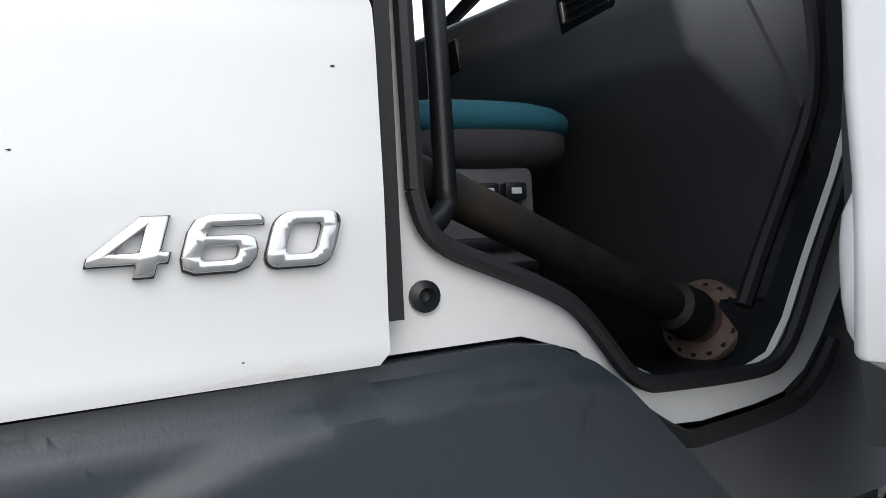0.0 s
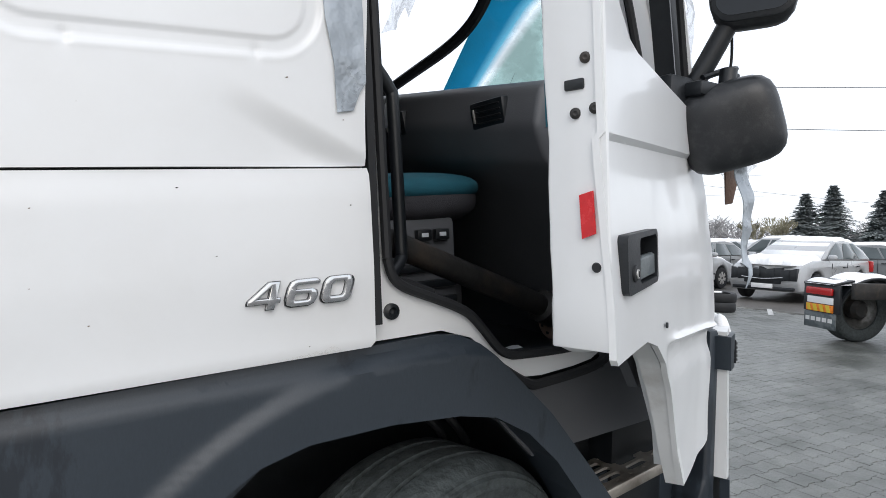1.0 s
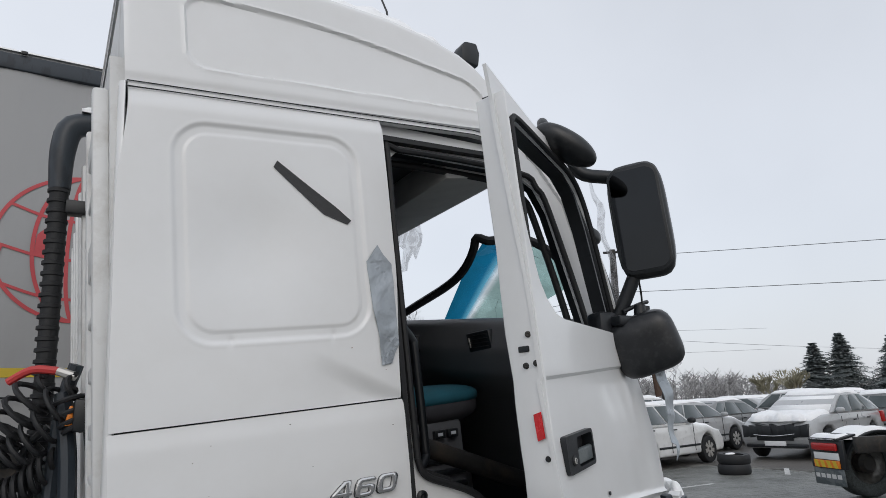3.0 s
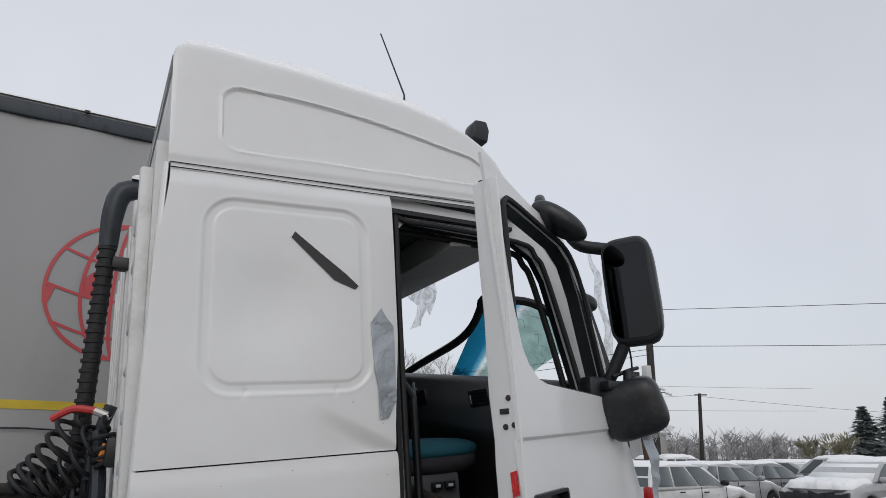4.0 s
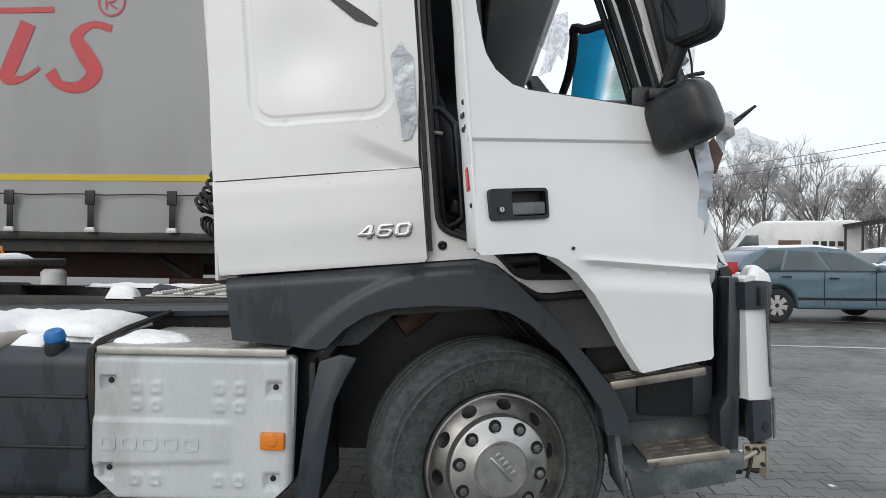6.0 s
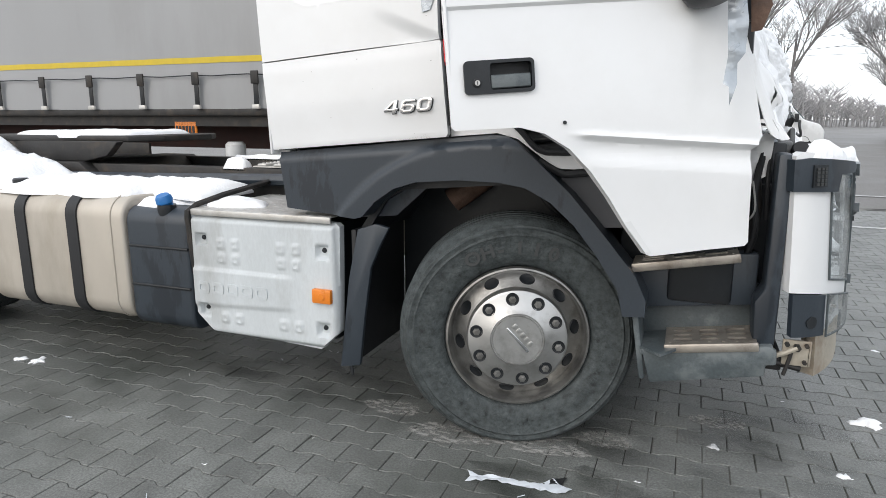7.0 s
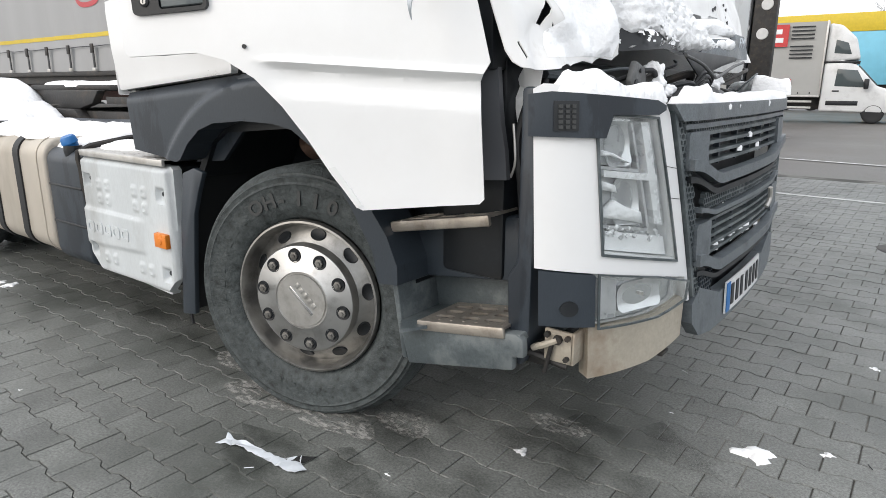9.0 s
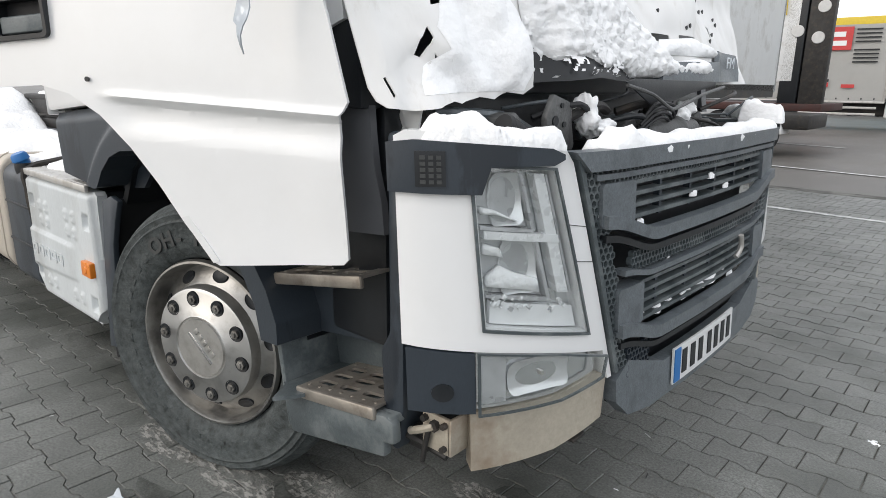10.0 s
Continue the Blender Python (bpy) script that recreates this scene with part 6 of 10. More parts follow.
# lying cylinder with ribs, corrugated hose, cable loops
part("bay_cylinder", lathe([(0.0, 1.10), (0.045, 1.10), (0.050, 1.11), (0.050, 1.36), (0.056, 1.37), (0.056, 1.39), (0.044, 1.40), (0.044, 1.52), (0.0, 1.52)], 22), CASTING, bay, "ribbed grey cylinder", Matrix.Translation((1.00, 0, 1.17)))
part("corrugated_hose", lathe([(0.026 + 0.005 * (i % 2), 0.012 * i) for i in range(18)], 14, "y"), RUBBER, bay, "black corrugated hose", Matrix.Translation((0.98, 0.40, 1.23)) @ Matrix.Rotation(radians(-24), 4, "X"))
for k in range(4):
    part("cable_loop", tube([(1.03, 1.02 + 0.015 * k, 1.17 + 0.018 * k), (1.05, 1.12, 1.225 + 0.016 * k), (1.03, 1.26 + 0.02 * k, 1.215 + 0.012 * k), (0.98, 1.36, 1.17)], 0.0055, 7, None, 5), RUBBER, bay)
# torn lower lip of the lid with a pale edge
part("torn_lip", tube([(1.04, 0.92, 1.325), (1.06, 1.05, 1.300), (1.08, 1.13, 1.262), (1.08, 1.20, 1.258), (1.07, 1.45, 1.300), (1.05, 1.70, 1.325)], 0.006, 8, None, 4), CASTING, bay, "bent grey lip of torn sheet")
part("torn_lip_sheet", prism([(0.94, 1.335), (1.13, 1.264), (1.20, 1.260), (1.45, 1.302), (1.68, 1.330), (1.68, 1.345), (1.0, 1.345)], 1.020, 1.026, "x", 0.002), BLACK, bay)
part("torn_sheet", sheet([(0.80, 1.10), (0.86, 1.14), (0.87, 1.27), (0.84, 1.29), (0.79, 1.24)], (), 0.03, lambda x, z: 0.23 + 0.03 * noise.noise(Vector((x * 20, z * 20, 3))), 0.004), WHITE_OLD, truck, "torn white sheet metal at the corner")

# tapes and film hanging off the windscreen post
part("hanging_tape", sheet([(0.655, 1.90), (0.70, 1.90), (0.715, 1.72), (0.73, 1.62), (0.728, 1.53), (0.708, 1.50), (0.712, 1.44), (0.695, 1.375), (0.690, 1.43), (0.672, 1.44), (0.680, 1.52), (0.672, 1.62), (0.665, 1.72)], (), 0.018, lambda x, z: -0.105 + 0.05 * smooth_step(1.6, 1.9, z) - 0.03 * noise.noise(Vector((x * 14, z * 11, 5))), 0.003), TAPE, truck, "torn grey tape hanging from the windscreen post")
part("hanging_tape", sheet([(0.79, 1.86), (0.86, 1.84), (0.87, 1.76), (0.845, 1.74), (0.84, 1.70), (0.815, 1.72)], (), 0.02, lambda x, z: 0.07 - 0.03 * noise.noise(Vector((x * 12, z * 9, 8))), 0.003), TAPE, truck)
part("orange_marker", prism([(0.745, 1.60), (0.775, 1.605), (0.80, 1.68), (0.765, 1.74), (0.735, 1.71)], -0.012, -0.006, "y", 0.002), RUST, truck, "torn rusty orange marker flap")
film = sheet([(0.78, 1.86), (0.94, 1.90), (0.99, 1.87), (0.93, 1.83), (0.84, 1.79), (0.80, 1.80)], (), 0.03, lambda x, z: 0.30 + 0.05 * noise.noise(Vector((x * 10, z * 10, 4))), 0)
part("plastic_film", film, FILM, truck, "torn clear plastic film")
film = sheet([(0.86, 1.78), (0.93, 1.80), (1.05, 1.74), (1.02, 1.69), (0.94, 1.70), (0.90, 1.66)], (), 0.02, lambda x, z: 0.10 + 0.05 * noise.noise(Vector((x * 14, z * 14, 6))), 0)
part("plastic_film", film, FILM, truck)
film = sheet([(0.60, 2.52), (0.63, 2.50), (0.70, 2.30), (0.735, 2.10), (0.72, 1.95), (0.69, 2.02), (0.66, 2.25)], (), 0.03, lambda x, z: 0.10 + 0.04 * noise.noise(Vector((x * 9, z * 9, 3))), 0)
part("plastic_film", film, FILM, truck)

part("wiper_arm", tube([(0.80, 0.28, 1.80), (0.96, 0.30, 1.86), (1.06, 0.32, 1.93)], 0.007, 6), BLACK, truck, "bent black wiper arm")
part("wiper_blade", tube([(0.86, 0.30, 1.79), (0.97, 0.31, 1.85), (1.06, 0.32, 1.93)], 0.006, 6), RUBBER, truck)


# ---- chassis behind the cab ----
for y in (0.78, 1.62):
    part("chassis_rail", box(-6.2, -0.7, y, y + 0.07, 0.80, 1.05, 0.008), DARK_STEEL, truck, "dark steel chassis rail")
for x in (-1.25, -2.1, -3.4, -4.3):
    part("cross_member", box(x - 0.05, x + 0.05, 0.85, 1.62, 0.84, 1.0, 0.02), DARK_STEEL, truck)
part("cross_brace", tube([(-1.45, 0.85, 1.02), (-1.85, 1.2, 1.04), (-2.1, 1.6, 1.02)], 0.05, 8), ARCH, truck)

# white cover box with raised fields
def cover_face(x, z):
    y = 0.0
    for x0 in (-1.457, -1.377, -1.125, -1.044):
        for z0 in (0.733, 0.662, 0.370):
            d = sd_round(x, z, x0, x0 + 0.042, z0, z0 + 0.046, 0.008)
            y -= 0.008 * smooth_step(0.004, -0.004, d) - 0.006 * smooth_step(-0.010, -0.018, d)
    run = smooth_step(-1.02, -1.12, x)
    y -= run * 0.011 * smooth_step(0.632, 0.622, z + 0.012 * (x + 1.3)) * smooth_step(0.445, 0.470, z - 0.05 * (x + 1.3))
    for sx, sz in ((-1.551, 0.776), (-0.887, 0.761), (-1.555, 0.429), (-0.894, 0.400)):
        y += 0.024 * smooth_step(0.034, 0.022, max(abs(x - sx), abs(z - sz + 0.006)))
    e = sd_round(x, z, -1.625, -0.815, 0.30, 0.885, 0.03)
    return 0.075 + y + 0.03 * smooth_step(-0.03, 0.0, e) ** 2


coverbox = part("side_box", box(-1.60, -0.84, 0.11, 0.70, 0.34, 0.88, 0.02), BLACK, truck, "battery box behind a white plastic cover")
part("box_cover", sheet([(-1.625, 0.42), (-1.51, 0.318), (-0.925, 0.290), (-0.822, 0.385), (-0.812, 0.87), (-0.83, 0.884), (-1.61, 0.892), (-1.625, 0.88)], (), 0.0095, cover_face, 0.04), BOXWHITE, coverbox, "bluish white cover with pressed fields", None, 50)
for sx, sz in ((-1.551, 0.776), (-0.887, 0.761), (-1.555, 0.429), (-0.894, 0.400)):
    part("cover_screw", lathe([(0.0, -0.006), (0.009, -0.005), (0.012, 0.0), (0.012, 0.02)], 12), BLACK, coverbox, "", Matrix.Translation((sx, 0.096, sz)))
refl = part("side_reflector", box(-0.935, -0.840, 0.052, 0.078, 0.525, 0.590, 0.006), ORANGE, coverbox, "orange side marker lamp")
part("reflector_dot", lathe([(0.0, -0.003), (0.015, -0.002), (0.018, 0.002)], 16), ORANGE, refl, "", Matrix.Translation((-0.885, 0.050, 0.557)))
for k in range(5):
    part("raised_mark", sheet(rounded(-1.580 + k * 0.083, -1.512 + k * 0.083, 0.508, 0.566, 0.014, 3), [rounded(-1.566 + k * 0.083, -1.526 + k * 0.083, 0.522, 0.552, 0.008, 2)], 0, lambda x, z: 0.0605, 0.01), BOXWHITE, coverbox, "", None, 50)

# checker plate walkway above it
def checker(x0, x1, y0, y1, z, name, label, pitch=0.045):
    top = part(name, box(x0, x1, y0, y1, z - 0.006, z, 0.002, 1), ALU, truck, label)
    bm = bmesh.new()
    i = 0
    x = x0 + pitch * 0.5
    while x < x1:
        y = y0 + pitch * 0.5
        j = 0
        while y < y1:
            a = radians(45 if (i + j) % 2 else -45)
            c, s = math.cos(a), math.sin(a)
            q = [bm.verts.new((x + u * c - w * s, y + u * s + w * c, z + h)) for u, w, h in ((-0.016, 0, 0), (0, -0.005, 0), (0.016, 0, 0), (0, 0.005, 0), (0, 0, 0.003))]
            for k in range(4):
                bm.faces.new((q[k], q[(k + 1) % 4], q[4]))
            y += pitch
            j += 1
        x += pitch
        i += 1
    tagged(part("tread_pattern", bm, ALU, top), kind="stuff")
    return top


checker(-1.60, -0.84, 0.085, 0.70, 0.915, "checker_plate", "worn checker plate walkway")
part("plate_lip", box(-1.60, -0.84, 0.072, 0.088, 0.885, 0.914, 0.004), ALU, truck)
walkway = part("catwalk", box(-1.78, -1.12, 0.80, 1.62, 1.055, 1.062), ALU, truck, "ribbed aluminium catwalk behind the cab")
for k in range(6):
    x = -1.75 + k * 0.11
    part("catwalk_rib", box(x, x + 0.06, 0.80, 1.62, 1.062, 1.076, 0.005), ALU, walkway)
    rb = bmesh.new()
    for j in range(22):
        q = lathe([(0.0, 0.005), (0.008, 0.004), (0.011, -0.002)], 6, "z")
        q.transform(Matrix.Translation((x + 0.03, 0.82 + 0.037 * j, 1.077)))
        join(rb, q)
    tagged(part("catwalk_studs", rb, ALU, walkway), kind="stuff")

# fuel tank with two straps, dark fluid tank with blue cap
def rounded_tank(x0, x1, y0, y1, z0, z1, r, mat, name, label):
    pts = rounded(y0, y1, z0, z1, r, 6)
    bm = prism(pts, x0, x1, "x", 0.018, 3)
    return part(name, bm, mat, truck, label)


tank = rounded_tank(-3.06, -2.04, 0.075, 0.72, 0.30, 0.945, 0.11, TANK, "fuel_tank", "dusty aluminium fuel tank with black straps")
for x in (-2.765, -2.385):
    o, i_ = rounded(0.066, 0.73, 0.292, 0.953, 0.115, 6), rounded(0.076, 0.72, 0.302, 0.943, 0.108, 6)
    bm = bmesh.new()
    ring = [[bm.verts.new((x + s, a, b)) for a, b in loop] for s, loop in ((-0.037, i_), (-0.037, o), (0.037, o), (0.037, i_))]
    n = len(o)
    for p in range(4):
        for k in range(n):
            bm.faces.new((ring[p][k], ring[p][(k + 1) % n], ring[(p + 1) % 4][(k + 1) % n], ring[(p + 1) % 4][k]))
    bmesh.ops.recalc_face_normals(bm, faces=bm.faces)
    part("tank_strap", bm, RUBBER, tank, "black tank strap")
part("weld_bead", tube([(-2.12, a, b) for a, b in rounded(0.073, 0.722, 0.298, 0.947, 0.112, 6)], 0.005, 6), TANK, tank)
part("filler_cap", lathe([(0.0, 0.05), (0.035, 0.05), (0.042, 0.042), (0.042, 0.018), (0.035, 0.016), (0.035, 0.0)], 20, "z"), BLACK, tank, "black filler cap", Matrix.Translation((-2.90, 0.20, 0.955)))
adblue = rounded_tank(-2.03, -1.64, 0.085, 0.70, 0.285, 0.905, 0.08, ARCH, "fluid_tank", "dark plastic fluid tank with blue cap")
for z in (0.50, 0.70):
    part("tank_groove", box(-2.02, -1.645, 0.079, 0.10, z, z + 0.015, 0.005), BLACK, adblue)
part("blue_cap", lathe([(0.0, 0.055), (0.030, 0.055), (0.038, 0.045), (0.042, 0.02), (0.036, 0.014), (0.034, -0.01)], 14, "z"), BLUE, adblue, "blue screw cap", Matrix.Translation((-1.80, 0.13, 0.915)) @ Matrix.Rotation(radians(20), 4, "X"))
part("cap_neck", lathe([(0.0, 0.01), (0.044, 0.008), (0.046, -0.02), (0.04, -0.05)], 18, "z"), BLACK, adblue, "", Matrix.Translation((-1.80, 0.135, 0.91)))
part("box_strap", tube([(-1.62, 0.10, 0.60), (-1.625, 0.085, 0.82), (-1.62, 0.14, 0.925), (-1.60, 0.75, 0.99)], 0.015, 6, None, 3), DARK_STEEL, truck)
tank_snow = [(-2.98, 0.12), (-2.75, 0.10), (-2.55, 0.14), (-2.3, 0.11), (-2.08, 0.16), (-2.05, 0.30), (-1.9, 0.25), (-1.7, 0.20), (-1.64, 0.30), (-1.65, 0.62), (-2.2, 0.70), (-3.0, 0.68)]
solo("tank_snow", snow_heap(tank_snow, 0.945, 0.055, 0.05, 12, 0.10, 1.5), SNOW, "snow lying along the tanks", "snow", "snow on the chassis")
solo("tank_snow", snow_heap([(-2.0, 0.14), (-1.86, 0.13), (-1.84, 0.22), (-1.72, 0.22), (-1.66, 0.16), (-1.645, 0.5), (-2.0, 0.5)], 0.905, 0.05, 0.03, 15, 0.07, 1.5), SNOW, "snow lying along the tanks", "snow", "snow on the chassis")
solo("walkway_snow", snow_heap([(-1.60, 0.17), (-1.48, 0.14), (-1.37, 0.17), (-1.28, 0.23), (-1.34, 0.33), (-1.54, 0.38), (-1.60, 0.34)], 0.915, 0.034, 0.02, 18, 0.08, 1.2), SNOW, "snow patch melting on the checker plate", "snow", "snow on the chassis")

# mud flap behind the front wheel
part("mud_flap", prism([(-0.715, 0.868), (-0.63, 0.896), (-0.565, 0.882), (-0.610, 0.80), (-0.655, 0.70), (-0.69, 0.48), (-0.72, 0.245), (-0.82, 0.226), (-0.79, 0.45), (-0.765, 0.643)], 0.088, 0.112, "y", 0.006), ARCH, truck, "scuffed grey mud flap edge")
part("mud_flap", box(-0.76, -0.735, 0.112, 0.62, 0.26, 0.86, 0.006), RUBBER, truck)
part("flap_thread", tube([(-0.77, 0.10, 0.235), (-0.765, 0.10, 0.19)], 0.008, 6), RUBBER, truck)
part("arch_rear_web", sheet([(-0.78, 0.90), (-0.58, 0.92), (-0.42, 1.06), (-0.50, 1.08), (-0.62, 1.0), (-0.72, 0.96)], (), 0.05, lambda x, z: 0.20, 0.02), ARCH, truck)

# rear mudguard with snow, rear wheels
REAR = -4.02
guard = prism([(REAR + 0.64 * math.cos(radians(a)), 0.56 + 0.62 * math.sin(radians(a))) for a in range(0, 181, 12)] + [(REAR + 0.60 * math.cos(radians(a)), 0.56 + 0.58 * math.sin(radians(a))) for a in range(180, -1, -12)], 0.10, 0.78, "y", 0.008)
part("rear_mudguard", guard, BLACK, truck, "black rear mudguard")
part("guard_front", prism([(-3.38, 0.36), (-3.09, 0.36), (-3.09, 0.90), (-3.20, 1.0), (-3.40, 1.05), (-3.42, 0.6)], 0.11, 0.60, "y", 0.02), ARCH, truck, "dark plastic box ahead of the rear wheel")
part("guard_rib", prism([(-3.36, 0.66), (-3.24, 0.74), (-3.20, 0.86), (-3.30, 0.84)], 0.09, 0.12, "y", 0.01), ARCH, truck)
part("side_reflector", box(-3.28, -3.19, 0.085, 0.112, 0.565, 0.625, 0.006), ORANGE, truck, "orange side marker lamp")
def guard_snow_z(x, y):
    d = (x - REAR) / 0.66
    return 0.56 + 0.62 * math.sqrt(max(0.02, 1 - min(0.97, d * d)))


solo("mudguard_snow", snow_heap([(-4.6, 0.10), (-3.45, 0.10), (-3.36, 0.3), (-3.38, 0.77), (-4.6, 0.77)], 0, 0.09, 0.06, 25, 0.08, 0.8, guard_snow_z), SNOW, "thick snow on the rear mudguard", "snow", "snow on the chassis")
solo("mudguard_snow", snow_heap([(-3.40, 0.14), (-3.15, 0.13), (-2.98, 0.16), (-2.95, 0.66), (-3.40, 0.70)], 0, 0.10, 0.05, 26, 0.10, 1.2, lambda x, y: 1.06 - 0.35 * max(0, x + 3.40)), SNOW, "snow bank ahead of the rear wheel", "snow", "snow on the chassis")
for y in (0.11, 0.45):
    m = Matrix.Translation((REAR, y, 0.49))
    rw = part("rear_wheel", lathe([(0.15, 0.10), (0.15, 0.25), (0.10, 0.30)], 24), DARK_STEEL, truck, "", m)
    front_wheel("rear", m, rw, False)
for y in (1.68, 2.02):
    m = Matrix.Translation((REAR, y, 0.49))
    rw = part("rear_wheel", lathe([(0.15, 0.10), (0.15, 0.25), (0.10, 0.30)], 24), DARK_STEEL, truck, "", m)
    front_wheel("rear", m, rw, False)
part("rear_axle", tube([(REAR, 0.3, 0.49), (REAR, 2.1, 0.49)], 0.10, 12), DARK_STEEL, truck)
part("left_tank", box(-3.1, -1.2, 1.80, 2.35, 0.35, 0.95, 0.06), TANK, truck)

# fifth wheel plate
fifth = part("fifth_wheel", prism([(-4.05, 0.85), (-3.75, 0.72), (-2.75, 0.82), (-2.62, 1.0), (-2.62, 1.45), (-2.75, 1.65), (-3.75, 1.72), (-4.05, 1.6), (-4.0, 1.30), (-3.5, 1.26), (-3.5, 1.18), (-4.0, 1.12)], 1.185, 1.225, "z", 0.01), DARK_STEEL, truck, "greasy black fifth wheel plate with snow")
part("fifth_skirt", prism([(-3.7, 1.19), (-2.75, 1.19), (-2.85, 1.10), (-3.05, 1.06), (-3.45, 1.06), (-3.6, 1.10)], 0.74, 0.80, "y", 0.01), DARK_STEEL, fifth)
part("fifth_mount", prism([(-3.35, 1.06), (-3.05, 1.06), (-2.95, 0.98), (-3.45, 0.98)], 0.70, 1.74, "y", 0.01), DARK_STEEL, fifth)
part("fifth_lever", tube([(-4.2, 0.55, 1.02), (-3.9, 0.7, 1.08), (-3.6, 0.8, 1.10)], 0.018, 8), DARK_STEEL, fifth)
part("fifth_lever", tube([(-3.9, 0.55, 1.00), (-3.6, 0.72, 1.06), (-3.2, 0.78, 1.10)], 0.014, 8), DARK_STEEL, fifth)
part("mounting_plate", box(-4.3, -2.2, 0.70, 1.76, 0.955, 0.985, 0.01), DARK_STEEL, truck)
part("air_line", tube([(-4.0, 0.62, 0.98), (-3.0, 0.66, 0.97), (-2.2, 0.70, 0.98), (-1.3, 0.74, 1.0)], 0.035, 8, None, 3), ARCH, truck)
solo("fifth_wheel_snow", snow_heap([(-3.75, 0.80), (-3.2, 0.76), (-2.80, 0.90), (-2.85, 1.5), (-3.7, 1.6)], 1.225, 0.03, 0.05, 31, 0.05, 1.0), SNOW, "snow on the fifth wheel plate", "snow", "snow on the chassis")
solo("rail_snow", snow_heap([(-1.98, 0.78), (-1.83, 0.78), (-1.83, 0.86), (-1.98, 0.86)], 1.05, 0.06, 0.02, 33, 0.04, 1.0), SNOW, "snow lump on the chassis rail", "snow", "snow on the chassis")
solo("rail_snow", snow_heap([(-2.6, 1.62), (-2.0, 1.62), (-1.6, 1.63), (-1.6, 1.69), (-2.6, 1.69)], 1.05, 0.025, 0.03, 34, 0.03, 1.2), SNOW, "snow strip on the chassis rail", "snow", "snow on the chassis")

# behind the cab: intake pipe, coiled lines, valve block
snork = part("intake_pipe", tube([(-1.280, 0.82, 1.40), (-1.288, 0.82, 1.83), (-1.303, 0.82, 2.42), (-1.308, 0.82, 2.58)], 0.031, 14, None, 4), RUBBER, truck, "ribbed black air intake pipe with snow on top")
for k in range(26):
    part("pipe_rib", lathe([(0.030, -0.008), (0.0355, -0.006), (0.0355, 0.006), (0.030, 0.008)], 20, "z"), RUBBER, snork, "", Matrix.Translation((-1.2805 - 0.0237 * (0.10 + 0.038 * k), 0.82, 1.50 + 0.038 * k)))
part("pipe_hood", tube([(-1.303, 0.82, 2.42), (-1.306, 0.82, 2.57), (-1.28, 0.82, 2.67), (-1.18, 0.82, 2.695)], [0.036, 0.043, 0.046, 0.042], 14, None, 4), ARCH, snork, "dark intake hood")
part("pipe_clamp", box(-1.28, -1.10, 0.79, 0.85, 2.33, 2.38, 0.006), BLACK, snork)
solo("intake_snow", snow_heap([(-1.26, 0.78), (-1.14, 0.78), (-1.13, 0.86), (-1.25, 0.86)], 2.738, 0.02, 0.02, 41, 0.03, 1.0), SNOW, "thin snow on the intake hood", "snow", "snow on the chassis")


def coil(p, q, r, turns, wire, sag=0.0):
    p, q = Vector(p), Vector(q)
    d = (q - p).normalized()
    s = d.cross(Vector((0, 0, 1))).normalized()
    u = s.cross(d)
    pts = []
    for i in range(turns * 12 + 1):
        t = i / (turns * 12)
        a = 2 * math.pi * turns * t
        k = min(1, 6 * t, 6 * (1 - t))
        pts.append(p.lerp(q, t) + Vector((0, 0, -sag * math.sin(math.pi * t))) + r * k * (math.cos(a) * s + math.sin(a) * u))
    return tube(pts, wire, 6)


SHIFT = Matrix.Translation((0.0, 0.34, 0.03))
lines = part("line_holder", tube([(-1.24, 0.32, 1.22), (-1.23, 0.32, 1.60), (-1.20, 0.30, 1.75)], 0.022, 8, None, 4), ARCH, truck, "dark post carrying coiled air and power lines", m=SHIFT)
part("coiled_line", coil((-1.28, 0.30, 1.72), (-1.46, 0.38, 1.46), 0.060, 8, 0.009, 0.04), RUBBER, lines, "black coiled air line", m=SHIFT)
part("coiled_line", coil((-1.20, 0.26, 1.72), (-1.42, 0.36, 1.50), 0.055, 8, 0.008, 0.10), RUBBER, lines, m=SHIFT)
part("coiled_line", coil((-1.46, 0.38, 1.42), (-1.22, 0.30, 1.50), 0.045, 12, 0.008, 0.09), RUBBER, lines, m=SHIFT)
part("coiled_line", coil((-1.22, 0.28, 1.68), (-1.16, 0.25, 1.55), 0.05, 5, 0.008, 0.03), RUBBER, lines, m=SHIFT)
part("red_sleeve", tube([(-1.38, 0.34, 1.70), (-1.32, 0.31, 1.735), (-1.25, 0.29, 1.73)], 0.013, 8, None, 4), REDPAINT, lines, "red line sleeve", m=SHIFT)
part("line_coupling", tube([(-1.25, 0.29, 1.73), (-1.20, 0.27, 1.71)], 0.014, 8), ALU, lines, m=SHIFT)
part("valve_block", box(-1.20, -1.115, 0.20, 0.29, 1.54, 1.64, 0.012), BLACK, lines, "black valve block", m=SHIFT)
part("valve_tail", tube([(-1.14, 0.24, 1.56), (-1.13, 0.23, 1.46), (-1.12, 0.22, 1.40)], [0.03, 0.024, 0.012], 8), BLACK, lines, m=SHIFT)
part("orange_tag", prism([(-1.22, 1.56), (-1.195, 1.56), (-1.20, 1.62), (-1.21, 1.62)], 0.22, 0.27, "y", 0.004), ORANGE, lines, m=SHIFT)
part("line_bracket", tube([(-1.30, 0.36, 1.30), (-1.32, 0.36, 1.48), (-1.26, 0.34, 1.56)], 0.012, 8, None, 4), BLACK, lines, m=SHIFT)
part("bellows", coil((-1.25, 0.40, 1.25), (-1.24, 0.38, 1.48), 0.035, 12, 0.010), STEP_GREY, lines, m=SHIFT)
